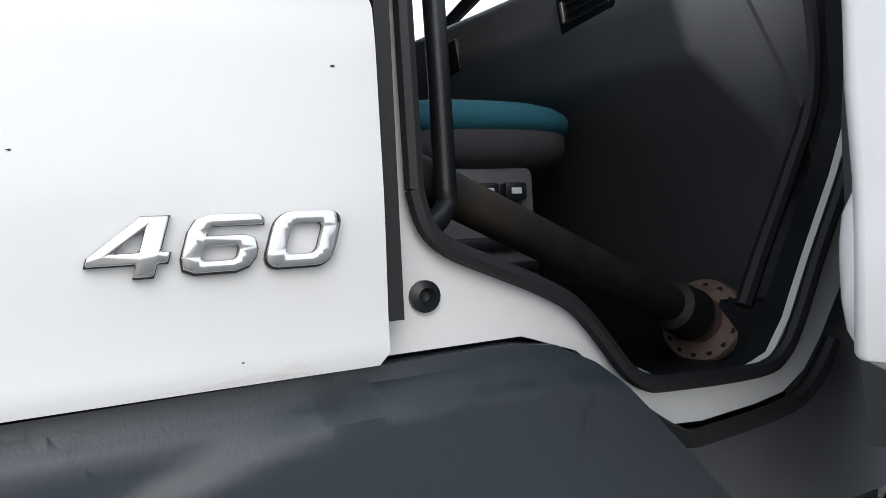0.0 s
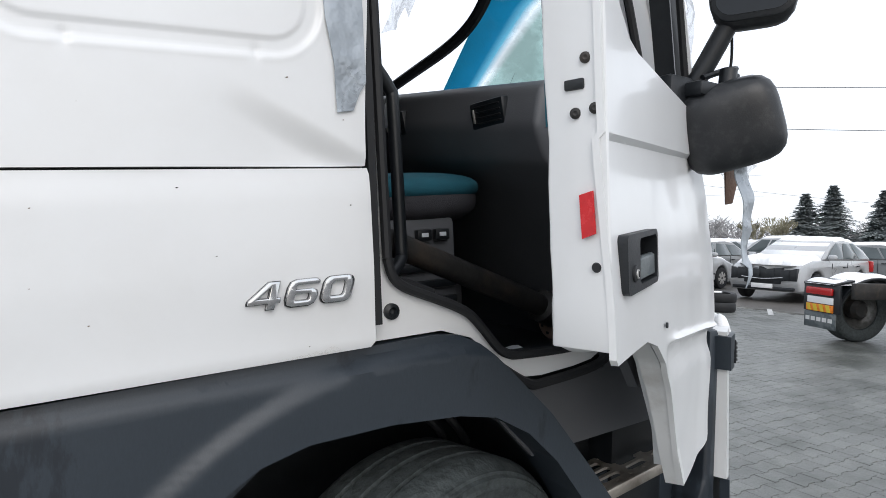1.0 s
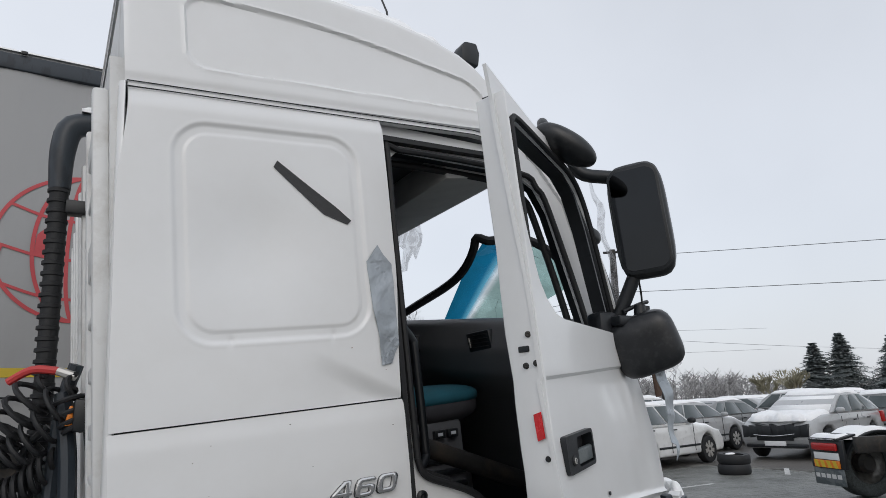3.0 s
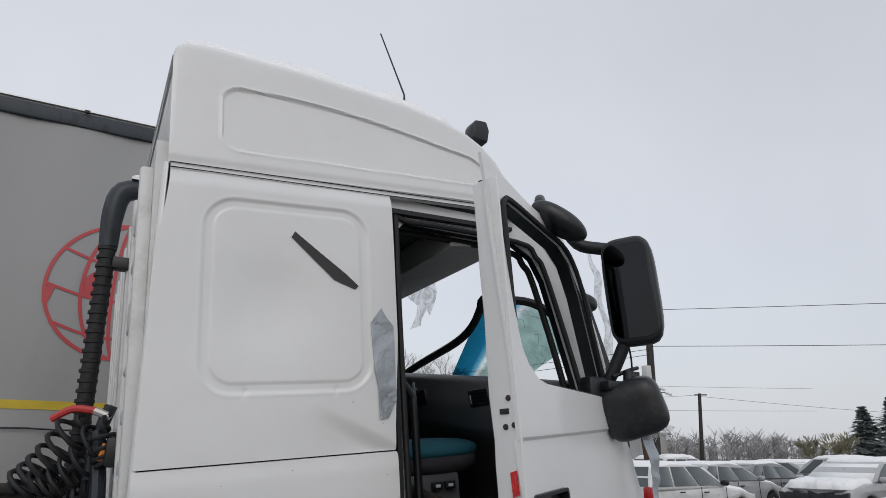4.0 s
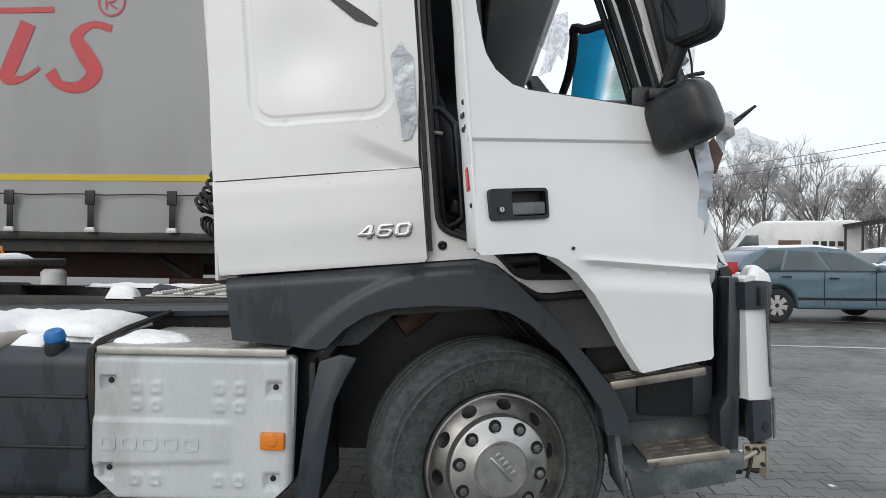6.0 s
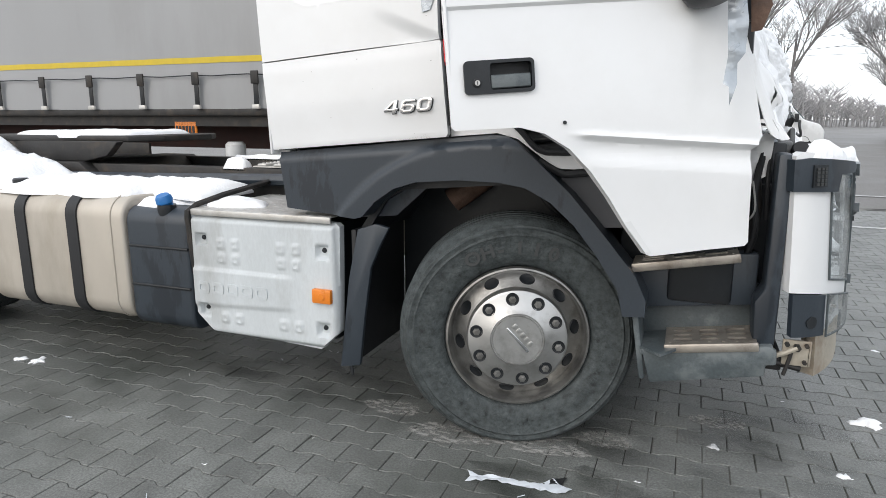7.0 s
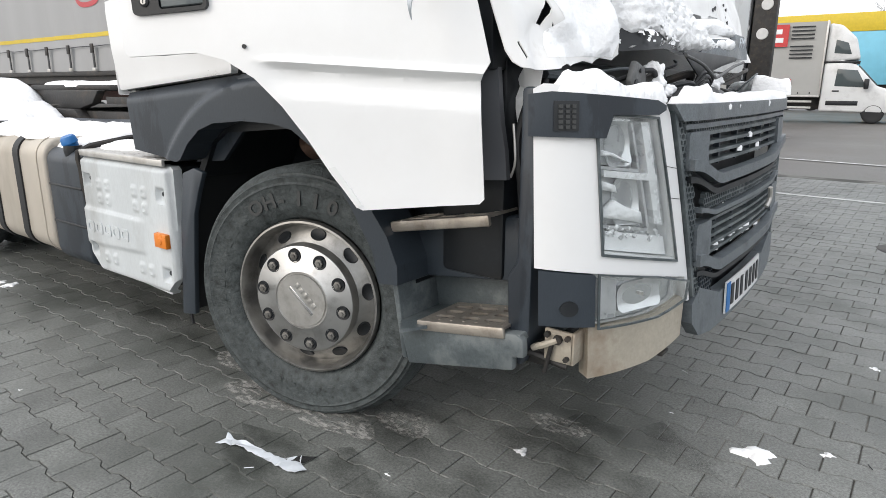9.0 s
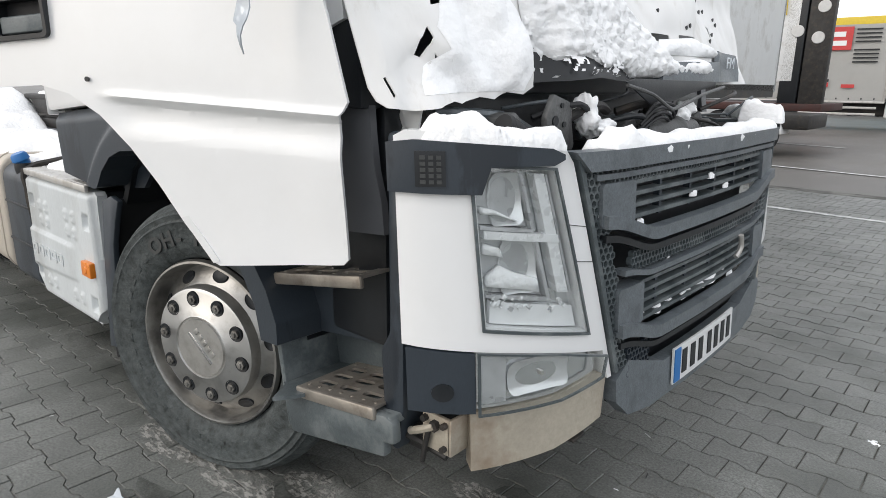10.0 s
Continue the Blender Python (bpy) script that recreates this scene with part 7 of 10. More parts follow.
part("red_valve", box(-1.26, -1.19, 0.30, 0.38, 1.20, 1.28, 0.02), REDPAINT, lines, "red valve cap", m=SHIFT)
part("line_hose", tube([(-1.23, 0.31, 1.66), (-1.20, 0.27, 1.45), (-1.19, 0.26, 1.20), (-1.22, 0.35, 1.02)], 0.026, 8, None, 5), ARCH, lines, m=SHIFT)

# ---- inside the cab ----
def dash_shape():
    bm = prism([(0.295, 0.668), (0.34, 0.690), (0.72, 0.66), (0.74, 0.10), (0.74, -0.06), (0.68, -0.06), (0.61, 0.16), (0.48, 0.36), (0.31, 0.46), (0.27, 0.56)], 0.12, WIDE - 0.10, "y", 0.02, 3)
    for v in bm.verts:
        v.co.z += dash_rise(v.co.y) * smooth_step(0.30, 0.50, v.co.z)
    return bm


def dash_rise(y):
    """The dashboard climbs a little towards the driver's side."""
    return 0.012 + 0.075 * (y - 0.12) + min(0.10, 0.17 * max(0.0, y - 0.85))


dash = in_cab("dashboard", dash_shape(), DASH, "charcoal dashboard with air vents")
for y0, y1 in ((0.255, 0.415), (0.84, 0.99), (1.3, 1.44)):
    tilt_m = CAB @ Matrix.Translation((0.276, 0, 0.612 + dash_rise(y0))) @ Matrix.Rotation(radians(-8), 4, "Y")
    vent = part("air_vent", box(-0.008, 0.02, y0, y1, -0.040, 0.040, 0.006), BLACK, dash, "black air vent", tilt_m)
    for k in range(4):
        part("vent_slat", box(-0.011, 0.0, y0 + 0.012, y1 - 0.030, -0.026 + 0.016 * k, -0.021 + 0.016 * k, 0.001, 1), RUBBER, dash, "", tilt_m)
    part("vent_wheel", box(-0.011, 0.0, y1 - 0.022, y1 - 0.014, -0.02, 0.02, 0.001, 1), ALU, dash, "", tilt_m)
in_cab("dash_side", prism([(0.40, 0.62), (0.74, 0.62), (0.76, 0.0), (0.70, -0.06), (0.64, 0.10), (0.56, 0.40)], 0.11, 0.15, "y", 0.015), DASH)
card = sheet([(0.0, 0.0), (0.012, 0.0), (0.014, 0.012), (0.020, 0.0), (0.030, 0.002), (0.030, 0.045), (0.040, 0.050), (0.038, 0.060), (0.028, 0.062), (0.026, 0.085), (0.014, 0.092), (0.004, 0.085), (0.002, 0.062), (-0.010, 0.058), (-0.008, 0.048), (0.0, 0.045)], (), 0, None, 0.003)
part("card_hanger", card, PAPER, dash, "white card hanging on the air vent", CAB @ Matrix.Translation((0.250, 0.955, 0.67)) @ Matrix.Rotation(radians(-80), 4, "Z"))
seat = part("passenger_seat", rounded_block(0.265, 0.27, 0.085, 2.6), CLOTH, truck, "dark seat cushion with teal edging", Matrix.Translation((0.065, 0.74, 1.594)) @ Matrix.Rotation(radians(-5), 4, "Y"))
part("teal_top", rounded_block(0.275, 0.28, 0.055, 2.6), TEAL, seat, "teal cloth seat top", Matrix.Translation((0.060, 0.74, 1.631)) @ Matrix.Rotation(radians(-5), 4, "Y"))
part("seat_base", box(-0.16, 0.20, 0.42, 0.82, -0.07, 0.34, 0.02), DASH, seat, "", CAB)
for k in range(4):
    part("bellows_fold", box(-0.15, 0.19, 0.405, 0.43, 0.03 + 0.05 * k, 0.055 + 0.05 * k, 0.008), BLACK, seat, "", CAB)
for x in (0.055, 0.115):
    b = part("seat_button", box(x, x + 0.048, 0.395, 0.42, 0.272, 0.305, 0.005), BLACK, seat, "", CAB)
    part("button_mark", box(x + 0.012, x + 0.034, 0.392, 0.396, 0.283, 0.295, 0.001, 1), PAPER, b, "", CAB)
part("seat_back", rounded_block(0.07, 0.23, 0.36, 4.0), CLOTH, seat, "", CAB @ Matrix.Translation((-0.34, 0.64, 0.74)) @ Matrix.Rotation(radians(-10), 4, "Y"))
driver = part("driver_seat", rounded_block(0.25, 0.26, 0.09, 3.0), CLOTH, truck, "dark driver seat with high back", CAB @ Matrix.Translation((0.0, 1.70, 0.42)))
part("seat_back", rounded_block(0.08, 0.25, 0.36, 4.0), CLOTH, driver, "", CAB @ Matrix.Translation((-0.24, 1.70, 0.78)) @ Matrix.Rotation(radians(-8), 4, "Y"))
part("head_rest", rounded_block(0.06, 0.14, 0.11, 3.5), CLOTH, driver, "", CAB @ Matrix.Translation((-0.30, 1.70, 1.20)))
in_cab("engine_tunnel", box(-1.0, 0.55, 0.90, 1.45, -0.08, 0.16, 0.05), DASH)
in_cab("bunk", box(-1.04, -0.45, 0.12, WIDE - 0.12, 0.10, 0.35, 0.05), CLOTH)
in_cab("inner_rear_wall", box(-1.045, -1.03, 0.08, WIDE - 0.1, -0.05, 1.38), DASH)
in_cab("inner_side", sheet([(-1.03, 0.10), (-0.29, 0.10), (-0.28, 1.37), (-1.03, 1.38)], (), 0, lambda x, z: 0.056, 0.02), DASH)
# steering wheel far across
wheel_ring = lathe([(0.215, -0.014), (0.229, 0.0), (0.215, 0.014), (0.201, 0.0)], 40, "x", None, True)
steer = part("steering_wheel", wheel_ring, BLACK, truck, "black steering wheel", CAB @ Matrix.Translation((0.28, 1.72, 0.72)) @ Matrix.Rotation(radians(-35), 4, "Y"))
part("wheel_hub", lathe([(0.0, -0.02), (0.07, -0.015), (0.08, 0.02)], 20, "x"), BLACK, steer, "", CAB @ Matrix.Translation((0.28, 1.72, 0.72)) @ Matrix.Rotation(radians(-35), 4, "Y"))
for a in (0, 180, 270):
    part("wheel_spoke", box(-0.01, 0.01, 0.06, 0.21, -0.015, 0.015, 0.005), BLACK, steer, "", CAB @ Matrix.Translation((0.28, 1.72, 0.72)) @ Matrix.Rotation(radians(-35), 4, "Y") @ Matrix.Rotation(radians(a), 4, "X"))

# fallen windscreen: black-edged glass with a blue shade band and frosted cracks
def pane(u, v):
    """u: 0 at the right post to 1 at the left; v: 0 at the foot to 1 at the black top edge."""
    foot = Vector((0.86 - 0.10 * u, 0.30 + 1.70 * u, 0.86 - 0.20 * smooth_step(0.0, 0.5, u)))
    top = Vector((0.435 + 0.0 * u, 0.47 + 1.45 * u, 1.135 - 0.21 * u + 0.03 * math.sin(math.pi * u) - 0.05 * smooth_step(0.10, 0.0, u) - min(1.15 * u, 0.40)))
    p = foot.lerp(top, v)
    p.x += 0.03 * math.sin(math.pi * v)
    p.z += 0.10 * math.sin(math.pi * v) * (1 - 0.6 * u)
    return p


def loose_rubber(u):
    """The rubber hanging free of the glass, from the upper corner down across the dash."""
    return Vector((0.435, 0.47 + 1.45 * u, 1.115 - 0.21 * u + 0.03 * math.sin(math.pi * u) - 0.155 * (1 - math.exp(-max(0.0, u - 0.012) / 0.075))))


def pane_mesh(nu, nv, thick):
    bm = bmesh.new()
    uvl = bm.loops.layers.uv.new("UVMap")
    g = [[bm.verts.new(pane(i / nu, 0.97 * j / nv)) for j in range(nv + 1)] for i in range(nu + 1)]
    for i in range(nu):
        for j in range(nv):
            fc = bm.faces.new((g[i][j], g[i + 1][j], g[i + 1][j + 1], g[i][j + 1]))
            for lp, (a, b) in zip(fc.loops, ((i, j), (i + 1, j), (i + 1, j + 1), (i, j + 1))):
                lp[uvl].uv = (a / nu, b / nv)
    bmesh.ops.recalc_face_normals(bm, faces=bm.faces)
    return bm


screen = in_cab("windscreen", pane_mesh(32, 24, 0), CRACKED, "fallen cracked windscreen with blue shade band, frosted and snowy")
in_cab("glass_edge", tube([pane(0.0, i / 10) for i in range(8)] + [pane(0.0, 0.80), pane(0.0, 0.92), loose_rubber(0.012)] + [loose_rubber(0.03 + 0.965 * (i / 26) ** 1.7) for i in range(27)], 0.021, 8, None, 3), RUBBER, "black windscreen edge", screen)
random.seed(12)
for k in range(9):
    u0, v0 = 0.75 * random.random(), 0.90 * random.random()
    u1, v1 = min(1, max(0, u0 + random.uniform(-0.25, 0.25))), min(0.95, max(0, v0 + random.uniform(-0.6, 0.6)))
    in_cab("glass_crack", tube([pane(u0 + (u1 - u0) * i / 8 + 0.01 * math.sin(i * 2.3 + k), v0 + (v1 - v0) * i / 8) + Vector((-0.003, 0, 0)) for i in range(9)], 0.0008, 4), BLACK, "", screen)
FILMPTS = [(0.02, 0.35), (0.16, 0.37), (0.17, 0.24), (0.14, 0.10), (0.11, 0.13), (0.07, 0.03), (0.0, 0.0), (0.04, 0.14), (-0.01, 0.20)]
part("hanging_film", sheet(FILMPTS, (), 0.02, lambda x, z: 0.06 * noise.noise(Vector((x * 9, z * 7, 2))), 0), FILM, truck, "torn clear film hanging in the windscreen", Matrix.Translation((0.25, 1.2, 2.29)))


# axle half shaft lying in the doorway
FLANGE_RUST = material("flange_rust", (0.33, 0.235, 0.195), 0.6, metal=0.2, vary=0.4, scale=16, bump=0.3, bump_scale=90, dirt=(0.10, 0.065, 0.05), dirt_amount=0.8, dirt_scale=14)
shaft_b = Vector((0.515, 0.420, 1.258))
shaft_a = shaft_b + (Vector((-0.13, 0.275, 1.465)) - shaft_b) * 1.12
ax = (shaft_b - shaft_a).normalized()
turn = ax.to_track_quat("Z", "X").to_matrix().to_4x4()
shaft = thing("half_shaft", "greasy steel axle half shaft with a drilled flange", "axle shaft", at=tuple(shaft_b))
part("shaft_tube", tube([shaft_a, shaft_b], [0.032, 0.036], 18), DARK_STEEL, shaft)
FL = Matrix.Translation(shaft_b) @ turn
flange = part("flange", lathe([(0.0, -0.02), (0.045, -0.02), (0.050, 0.02), (0.086, 0.024), (0.090, 0.030), (0.090, 0.046), (0.045, 0.05), (0.0, 0.05)], 40, "z"), FLANGE_RUST, shaft, "rusty drilled flange", FL)
for i in range(14):
    a = 2 * math.pi * i / 14
    part("flange_hole", lathe([(0.0, 0.0225), (0.0062, 0.0225), (0.0062, 0.05)], 10, "z"), BLACK, flange, "", FL @ Matrix.Translation((0.074 * math.cos(a), 0.074 * math.sin(a), 0)))
part("hub_collar", lathe([(0.036, -0.10), (0.050, -0.09), (0.055, -0.02), (0.0, -0.02)], 24, "z"), DARK_STEEL, shaft, "", FL)
for x, y, s in ((0.22, 0.36, 0.05), (0.30, 0.30, 0.04), (0.16, 0.50, 0.04)):
    solo("paper_scrap", sheet([(-s, -s * 0.5), (s * 0.8, -s * 0.7), (s, s * 0.4), (-s * 0.4, s * 0.6)], (), 0.03, lambda a, b: 0.01 * noise.noise(Vector((a * 30, b * 30, 1))), 0.001), PAPER, "crumpled white paper scrap on the cab floor", "paper", "paper in the cab", m=CAB @ Matrix.Translation((x, y, -0.062)) @ Matrix.Rotation(radians(-90), 4, "X"))

# ---- ground ----
def plain(x0, x1, y0, y1, z, nx=1, ny=1):
    bm = bmesh.new()
    g = [[bm.verts.new((x0 + (x1 - x0) * i / nx, y0 + (y1 - y0) * j / ny, z)) for j in range(ny + 1)] for i in range(nx + 1)]
    for i in range(nx):
        for j in range(ny):
            bm.faces.new((g[i][j], g[i + 1][j], g[i + 1][j + 1], g[i][j + 1]))
    return bm


solo("ground", plain(-900, 900, -900, 900, -0.012, 6, 6), ASPHALT, "wet grey asphalt yard reaching the horizon", "ground", kind="structure")

# painted bay lines on the asphalt
for x0, y0, x1, y1, w in ((-3.2, 11.9, 9.0, 9.9, 0.10), (-2.5, 7.25, 9.5, 6.45, 0.10), (-12.0, 19.2, -1.0, 16.8, 0.12), (11.5, 6.2, 12.6, 6.9, 0.10)):
    d = Vector((x1 - x0, y1 - y0, 0)).normalized()
    s = Vector((-d.y, d.x, 0)) * w / 2
    bm = bmesh.new()
    a, b = Vector((x0, y0, 0.004)), Vector((x1, y1, 0.004))
    n = 24
    lo, hi = [bm.verts.new(a.lerp(b, i / n) - s) for i in range(n + 1)], [bm.verts.new(a.lerp(b, i / n) + s) for i in range(n + 1)]
    for i in range(n):
        bm.faces.new((lo[i], lo[i + 1], hi[i + 1], hi[i]))
    solo("bay_line", bm, ROADWHITE, "worn white bay line painted on the yard", "road marking", "bay lines", "structure")


def scrap(name, pts, mat, label, cat, group, x, y, turn=0, lift=0.012, seed=1, z=0.001):
    bm = sheet(pts, (), 0.02, None, 0)
    for v in bm.verts:
        v.co = Vector((v.co.x, v.co.z, z + lift * abs(noise.noise(Vector((v.co.x * 25, v.co.z * 25, seed))))))
    bmesh.ops.recalc_face_normals(bm, faces=bm.faces)
    r = bmesh.ops.extrude_face_region(bm, geom=bm.faces[:])
    bmesh.ops.translate(bm, vec=(0, 0, 0.0015), verts=[g for g in r["geom"] if isinstance(g, bmesh.types.BMVert)])
    bmesh.ops.recalc_face_normals(bm, faces=bm.faces)
    return solo(name, bm, mat, label, cat, group, m=Matrix.Translation((x, y, 0)) @ Matrix.Rotation(radians(turn), 4, "Z"))


scrap("paper_strip", [(-0.20, -0.035), (-0.12, -0.02), (0.02, -0.035), (0.10, -0.055), (0.17, -0.06), (0.195, -0.03), (0.15, -0.005), (0.125, 0.035), (0.10, 0.005), (0.07, -0.01), (0.0, 0.0), (-0.10, 0.012), (-0.155, 0.01), (-0.20, 0.03), (-0.185, 0.0)], PAPER, "torn white paper strip on wet pavers", "paper", "litter", 0.085, -0.175, 11, 0.02)
scrap("dark_wrapper", [(0.02, -0.02), (0.09, 0.0), (0.11, 0.05), (0.06, 0.03)], BTAPE, "dark scrap beside the paper strip", "litter", "litter", 0.15, -0.15, 5, 0.02)
random.seed(21)
for x, y, s in ((1.43, 0.83, 0.085), (0.78, 0.36, 0.032), (1.24, 0.30, 0.035), (1.63, 0.98, 0.03), (0.50, -0.02, 0.022), (1.95, 1.3, 0.03), (1.35, 0.05, 0.03), (2.2, 0.5, 0.04), (-2.74, 0.04, 0.06), (-2.86, 0.02, 0.05), (1.7, 1.9, 0.03), (1.1, 0.95, 0.016), (0.3, 0.1, 0.015), (-1.1, -0.5, 0.02), (-0.9, -0.9, 0.016)):
    n = 17
    pts = [(x + s * (0.30 + 0.85 * random.random()) * math.cos(2 * math.pi * i / n), y + s * (0.30 + 0.85 * random.random()) * math.sin(2 * math.pi * i / n)) for i in range(n)]
    solo("snow_lump", snow_heap(pts, 0.001, s * 0.22, max(0.012, s * 0.25), x, s * 0.5, 1.5), SNOW, "small lump of melting snow on wet pavers", "snow", "snow lumps")
for k in range(30):
    x, y = random.uniform(-2.2, 2.6), random.uniform(-1.2, 1.6)
    solo("straw_bit", tube([(x, y, 0.003), (x + random.uniform(-0.03, 0.03), y + random.uniform(-0.03, 0.03), 0.004)], 0.0018, 5), random.choice([PAPER, LINER, BTAPE]), "tiny bit of litter on the pavers", "litter", "litter bits")
scrap("leaf_scrap", [(-0.03, -0.01), (0.02, -0.015), (0.035, 0.005), (-0.01, 0.015)], RUBBER, "dark wet leaf on the pavers", "leaf", "litter", -0.75, -0.98, 30, 0.01)
# dried mud printed on the pavers round the wheel
MUD = material("dried_mud", (0.40, 0.395, 0.37), 0.85, vary=0.3, scale=20, bump=0.2, bump_scale=150)
mn, ml = MUD.node_tree.nodes, MUD.node_tree.links
mt, mm, mx, mo = mn.new("ShaderNodeTexNoise"), mn.new("ShaderNodeMapRange"), mn.new("ShaderNodeMixShader"), mn.new("ShaderNodeBsdfTransparent")
mt.inputs["Scale"].default_value, mt.inputs["Detail"].default_value, mt.inputs["Roughness"].default_value = 9, 9, 0.68
mm.inputs["From Min"].default_value, mm.inputs["From Max"].default_value, mm.inputs["To Max"].default_value = 0.46, 0.56, 0.85
ml.new(mt.outputs["Fac"], mm.inputs["Value"])
ml.new(mm.outputs[0], mx.inputs[0])
ml.new(mo.outputs[0], mx.inputs[1])
ml.new(mn["Principled BSDF"].outputs[0], mx.inputs[2])
ml.new(mx.outputs[0], mn["Material Output"].inputs[0])
mud_rng = random.Random(19)
for x, y, rx, ry in ((0.05, 0.12, 0.27, 0.09), (-0.28, 0.08, 0.20, 0.10), (0.34, 0.26, 0.14, 0.08), (-0.62, 0.22, 0.16, 0.08), (0.80, 0.60, 0.14, 0.07)):
    pts = [(rx * (0.75 + 0.35 * mud_rng.random()) * math.cos(0.3927 * a), ry * (0.75 + 0.35 * mud_rng.random()) * math.sin(0.3927 * a)) for a in range(16)]
    bm = sheet(pts, (), 0.05, None, 0)
    for v in bm.verts:
        v.co = Vector((v.co.x, v.co.z, 0))
    bmesh.ops.recalc_face_normals(bm, faces=bm.faces)
    if sum(f.normal.z for f in bm.faces) < 0:
        bmesh.ops.reverse_faces(bm, faces=bm.faces)
    solo("mud_stain", bm, MUD, "pale dried mud stain on the pavers", "mud", "mud stains", "stuff", m=Matrix.Translation((x, y, 0.0030)))
# water soaked into the pavers round the truck, with its shade painted in
WET_SHADE = material("wet_shade_film", (0.022, 0.025, 0.021), 0.30, vary=0.3, scale=9, rough_vary=0.12)
en, el = WET_SHADE.node_tree.nodes, WET_SHADE.node_tree.links
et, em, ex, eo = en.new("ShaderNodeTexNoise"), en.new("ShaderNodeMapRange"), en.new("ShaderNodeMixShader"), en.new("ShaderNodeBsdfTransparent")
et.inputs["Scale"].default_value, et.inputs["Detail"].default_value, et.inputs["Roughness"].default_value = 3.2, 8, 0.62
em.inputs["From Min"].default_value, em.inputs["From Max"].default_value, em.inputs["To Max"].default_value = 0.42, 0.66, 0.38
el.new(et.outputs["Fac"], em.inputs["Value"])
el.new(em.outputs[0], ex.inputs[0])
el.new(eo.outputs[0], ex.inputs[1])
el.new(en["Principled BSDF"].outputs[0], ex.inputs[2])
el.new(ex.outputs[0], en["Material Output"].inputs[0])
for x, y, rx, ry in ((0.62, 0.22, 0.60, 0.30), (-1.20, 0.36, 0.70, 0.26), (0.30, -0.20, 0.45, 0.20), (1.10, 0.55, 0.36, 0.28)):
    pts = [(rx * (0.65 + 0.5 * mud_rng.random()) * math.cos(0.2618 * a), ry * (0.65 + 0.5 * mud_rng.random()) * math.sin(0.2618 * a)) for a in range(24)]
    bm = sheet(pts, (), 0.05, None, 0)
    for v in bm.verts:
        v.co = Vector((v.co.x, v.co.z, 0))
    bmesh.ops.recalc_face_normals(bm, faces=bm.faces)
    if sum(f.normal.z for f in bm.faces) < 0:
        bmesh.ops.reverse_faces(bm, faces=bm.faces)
    solo("wet_shade_patch", bm, WET_SHADE, "dark wet patch on the pavers with truck shade painted in", "water", "wet patches", "stuff", m=Matrix.Translation((x, y, 0.0036)))
# drain cover
solo("drain_cover", lathe([(0.0, 0.003), (0.24, 0.003), (0.25, 0.0), (0.26, -0.01)], 32, "z"), DARK_STEEL, "flat dark drain cover set in the yard", "drain cover", m=Matrix.Translation((1.8, 4.6, 0.002)))

# ---- the grey curtain-sided trailer standing alongside ----
TY = 3.30
trailer = thing("curtain_trailer", "grey curtain-sided semi trailer with faded red print and yellow stripe", "trailer", at=(-6.5, TY, 0))
TX0, TX1 = -13.3, 0.15


def curtain(x, z):
    post = (x + 4.317) / 0.755
    return 0.012 * math.cos(2 * math.pi * post) * smooth_step(1.3, 1.6, z) + 0.010 * noise.noise(Vector((x * 1.3, z * 1.1, 3))) - 0.03 * smooth_step(1.80, 1.70, z) * (0.6 + 0.4 * noise.noise(Vector((x * 3, z * 2, 8))))


cur = part("curtain", sheet([(TX0, 1.43), (TX1, 1.43), (TX1, 4.10), (TX0, 4.10)], (), 0.15, lambda x, z: curtain(x, z), 0.01), CURTAIN, trailer, "dusty grey tarpaulin curtain", Matrix.Translation((0, TY, 0)))
part("top_rail", box(TX0, TX1, TY - 0.03, TY + 0.06, 4.07, 4.19, 0.01), ARCH, trailer, "dark upper rail")
part("roof", box(TX0, TX1, TY, TY + 2.5, 4.19, 4.23, 0.01), CURTAIN, trailer)
for i in range(9):
    x = TX0 + 0.8 + i * 1.55
    part("rail_lamp", box(x - 0.02, x + 0.02, TY - 0.05, TY - 0.03, 4.19, 4.215, 0.004), BLACK, trailer)
part("far_side", box(TX0, TX1, TY + 2.46, TY + 2.5, 1.3, 4.19), CURTAIN, trailer)
part("front_wall", box(TX1 - 0.04, TX1, TY, TY + 2.5, 1.3, 4.19, 0.01), WHITE_OLD, trailer)
part("rear_wall", box(TX0, TX0 + 0.04, TY, TY + 2.5, 1.3, 4.19, 0.01), WHITE_OLD, trailer)
part("yellow_stripe", sheet([(TX0, 1.905), (TX1, 1.905), (TX1, 1.965), (TX0, 1.965)], (), 0.15, lambda x, z: curtain(x, z) - 0.004, 0.002), YELLOW, trailer, "yellow reflective stripe", Matrix.Translation((0, TY, 0)))
part("hem_cord", tube([(TX0 + (TX1 - TX0) * i / 60, TY - 0.045, 1.775 + 0.006 * math.sin(i * 2.1)) for i in range(61)], 0.006, 5), BLACK, trailer)
part("bottom_rail", box(TX0, TX1, TY - 0.02, TY + 0.08, 1.36, 1.435, 0.01), DARK_STEEL, trailer)
part("deck", box(TX0, TX1, TY + 0.05, TY + 2.45, 1.25, 1.36), DARK_STEEL, trailer)
n = 0
x = -4.317 - 12 * 0.755
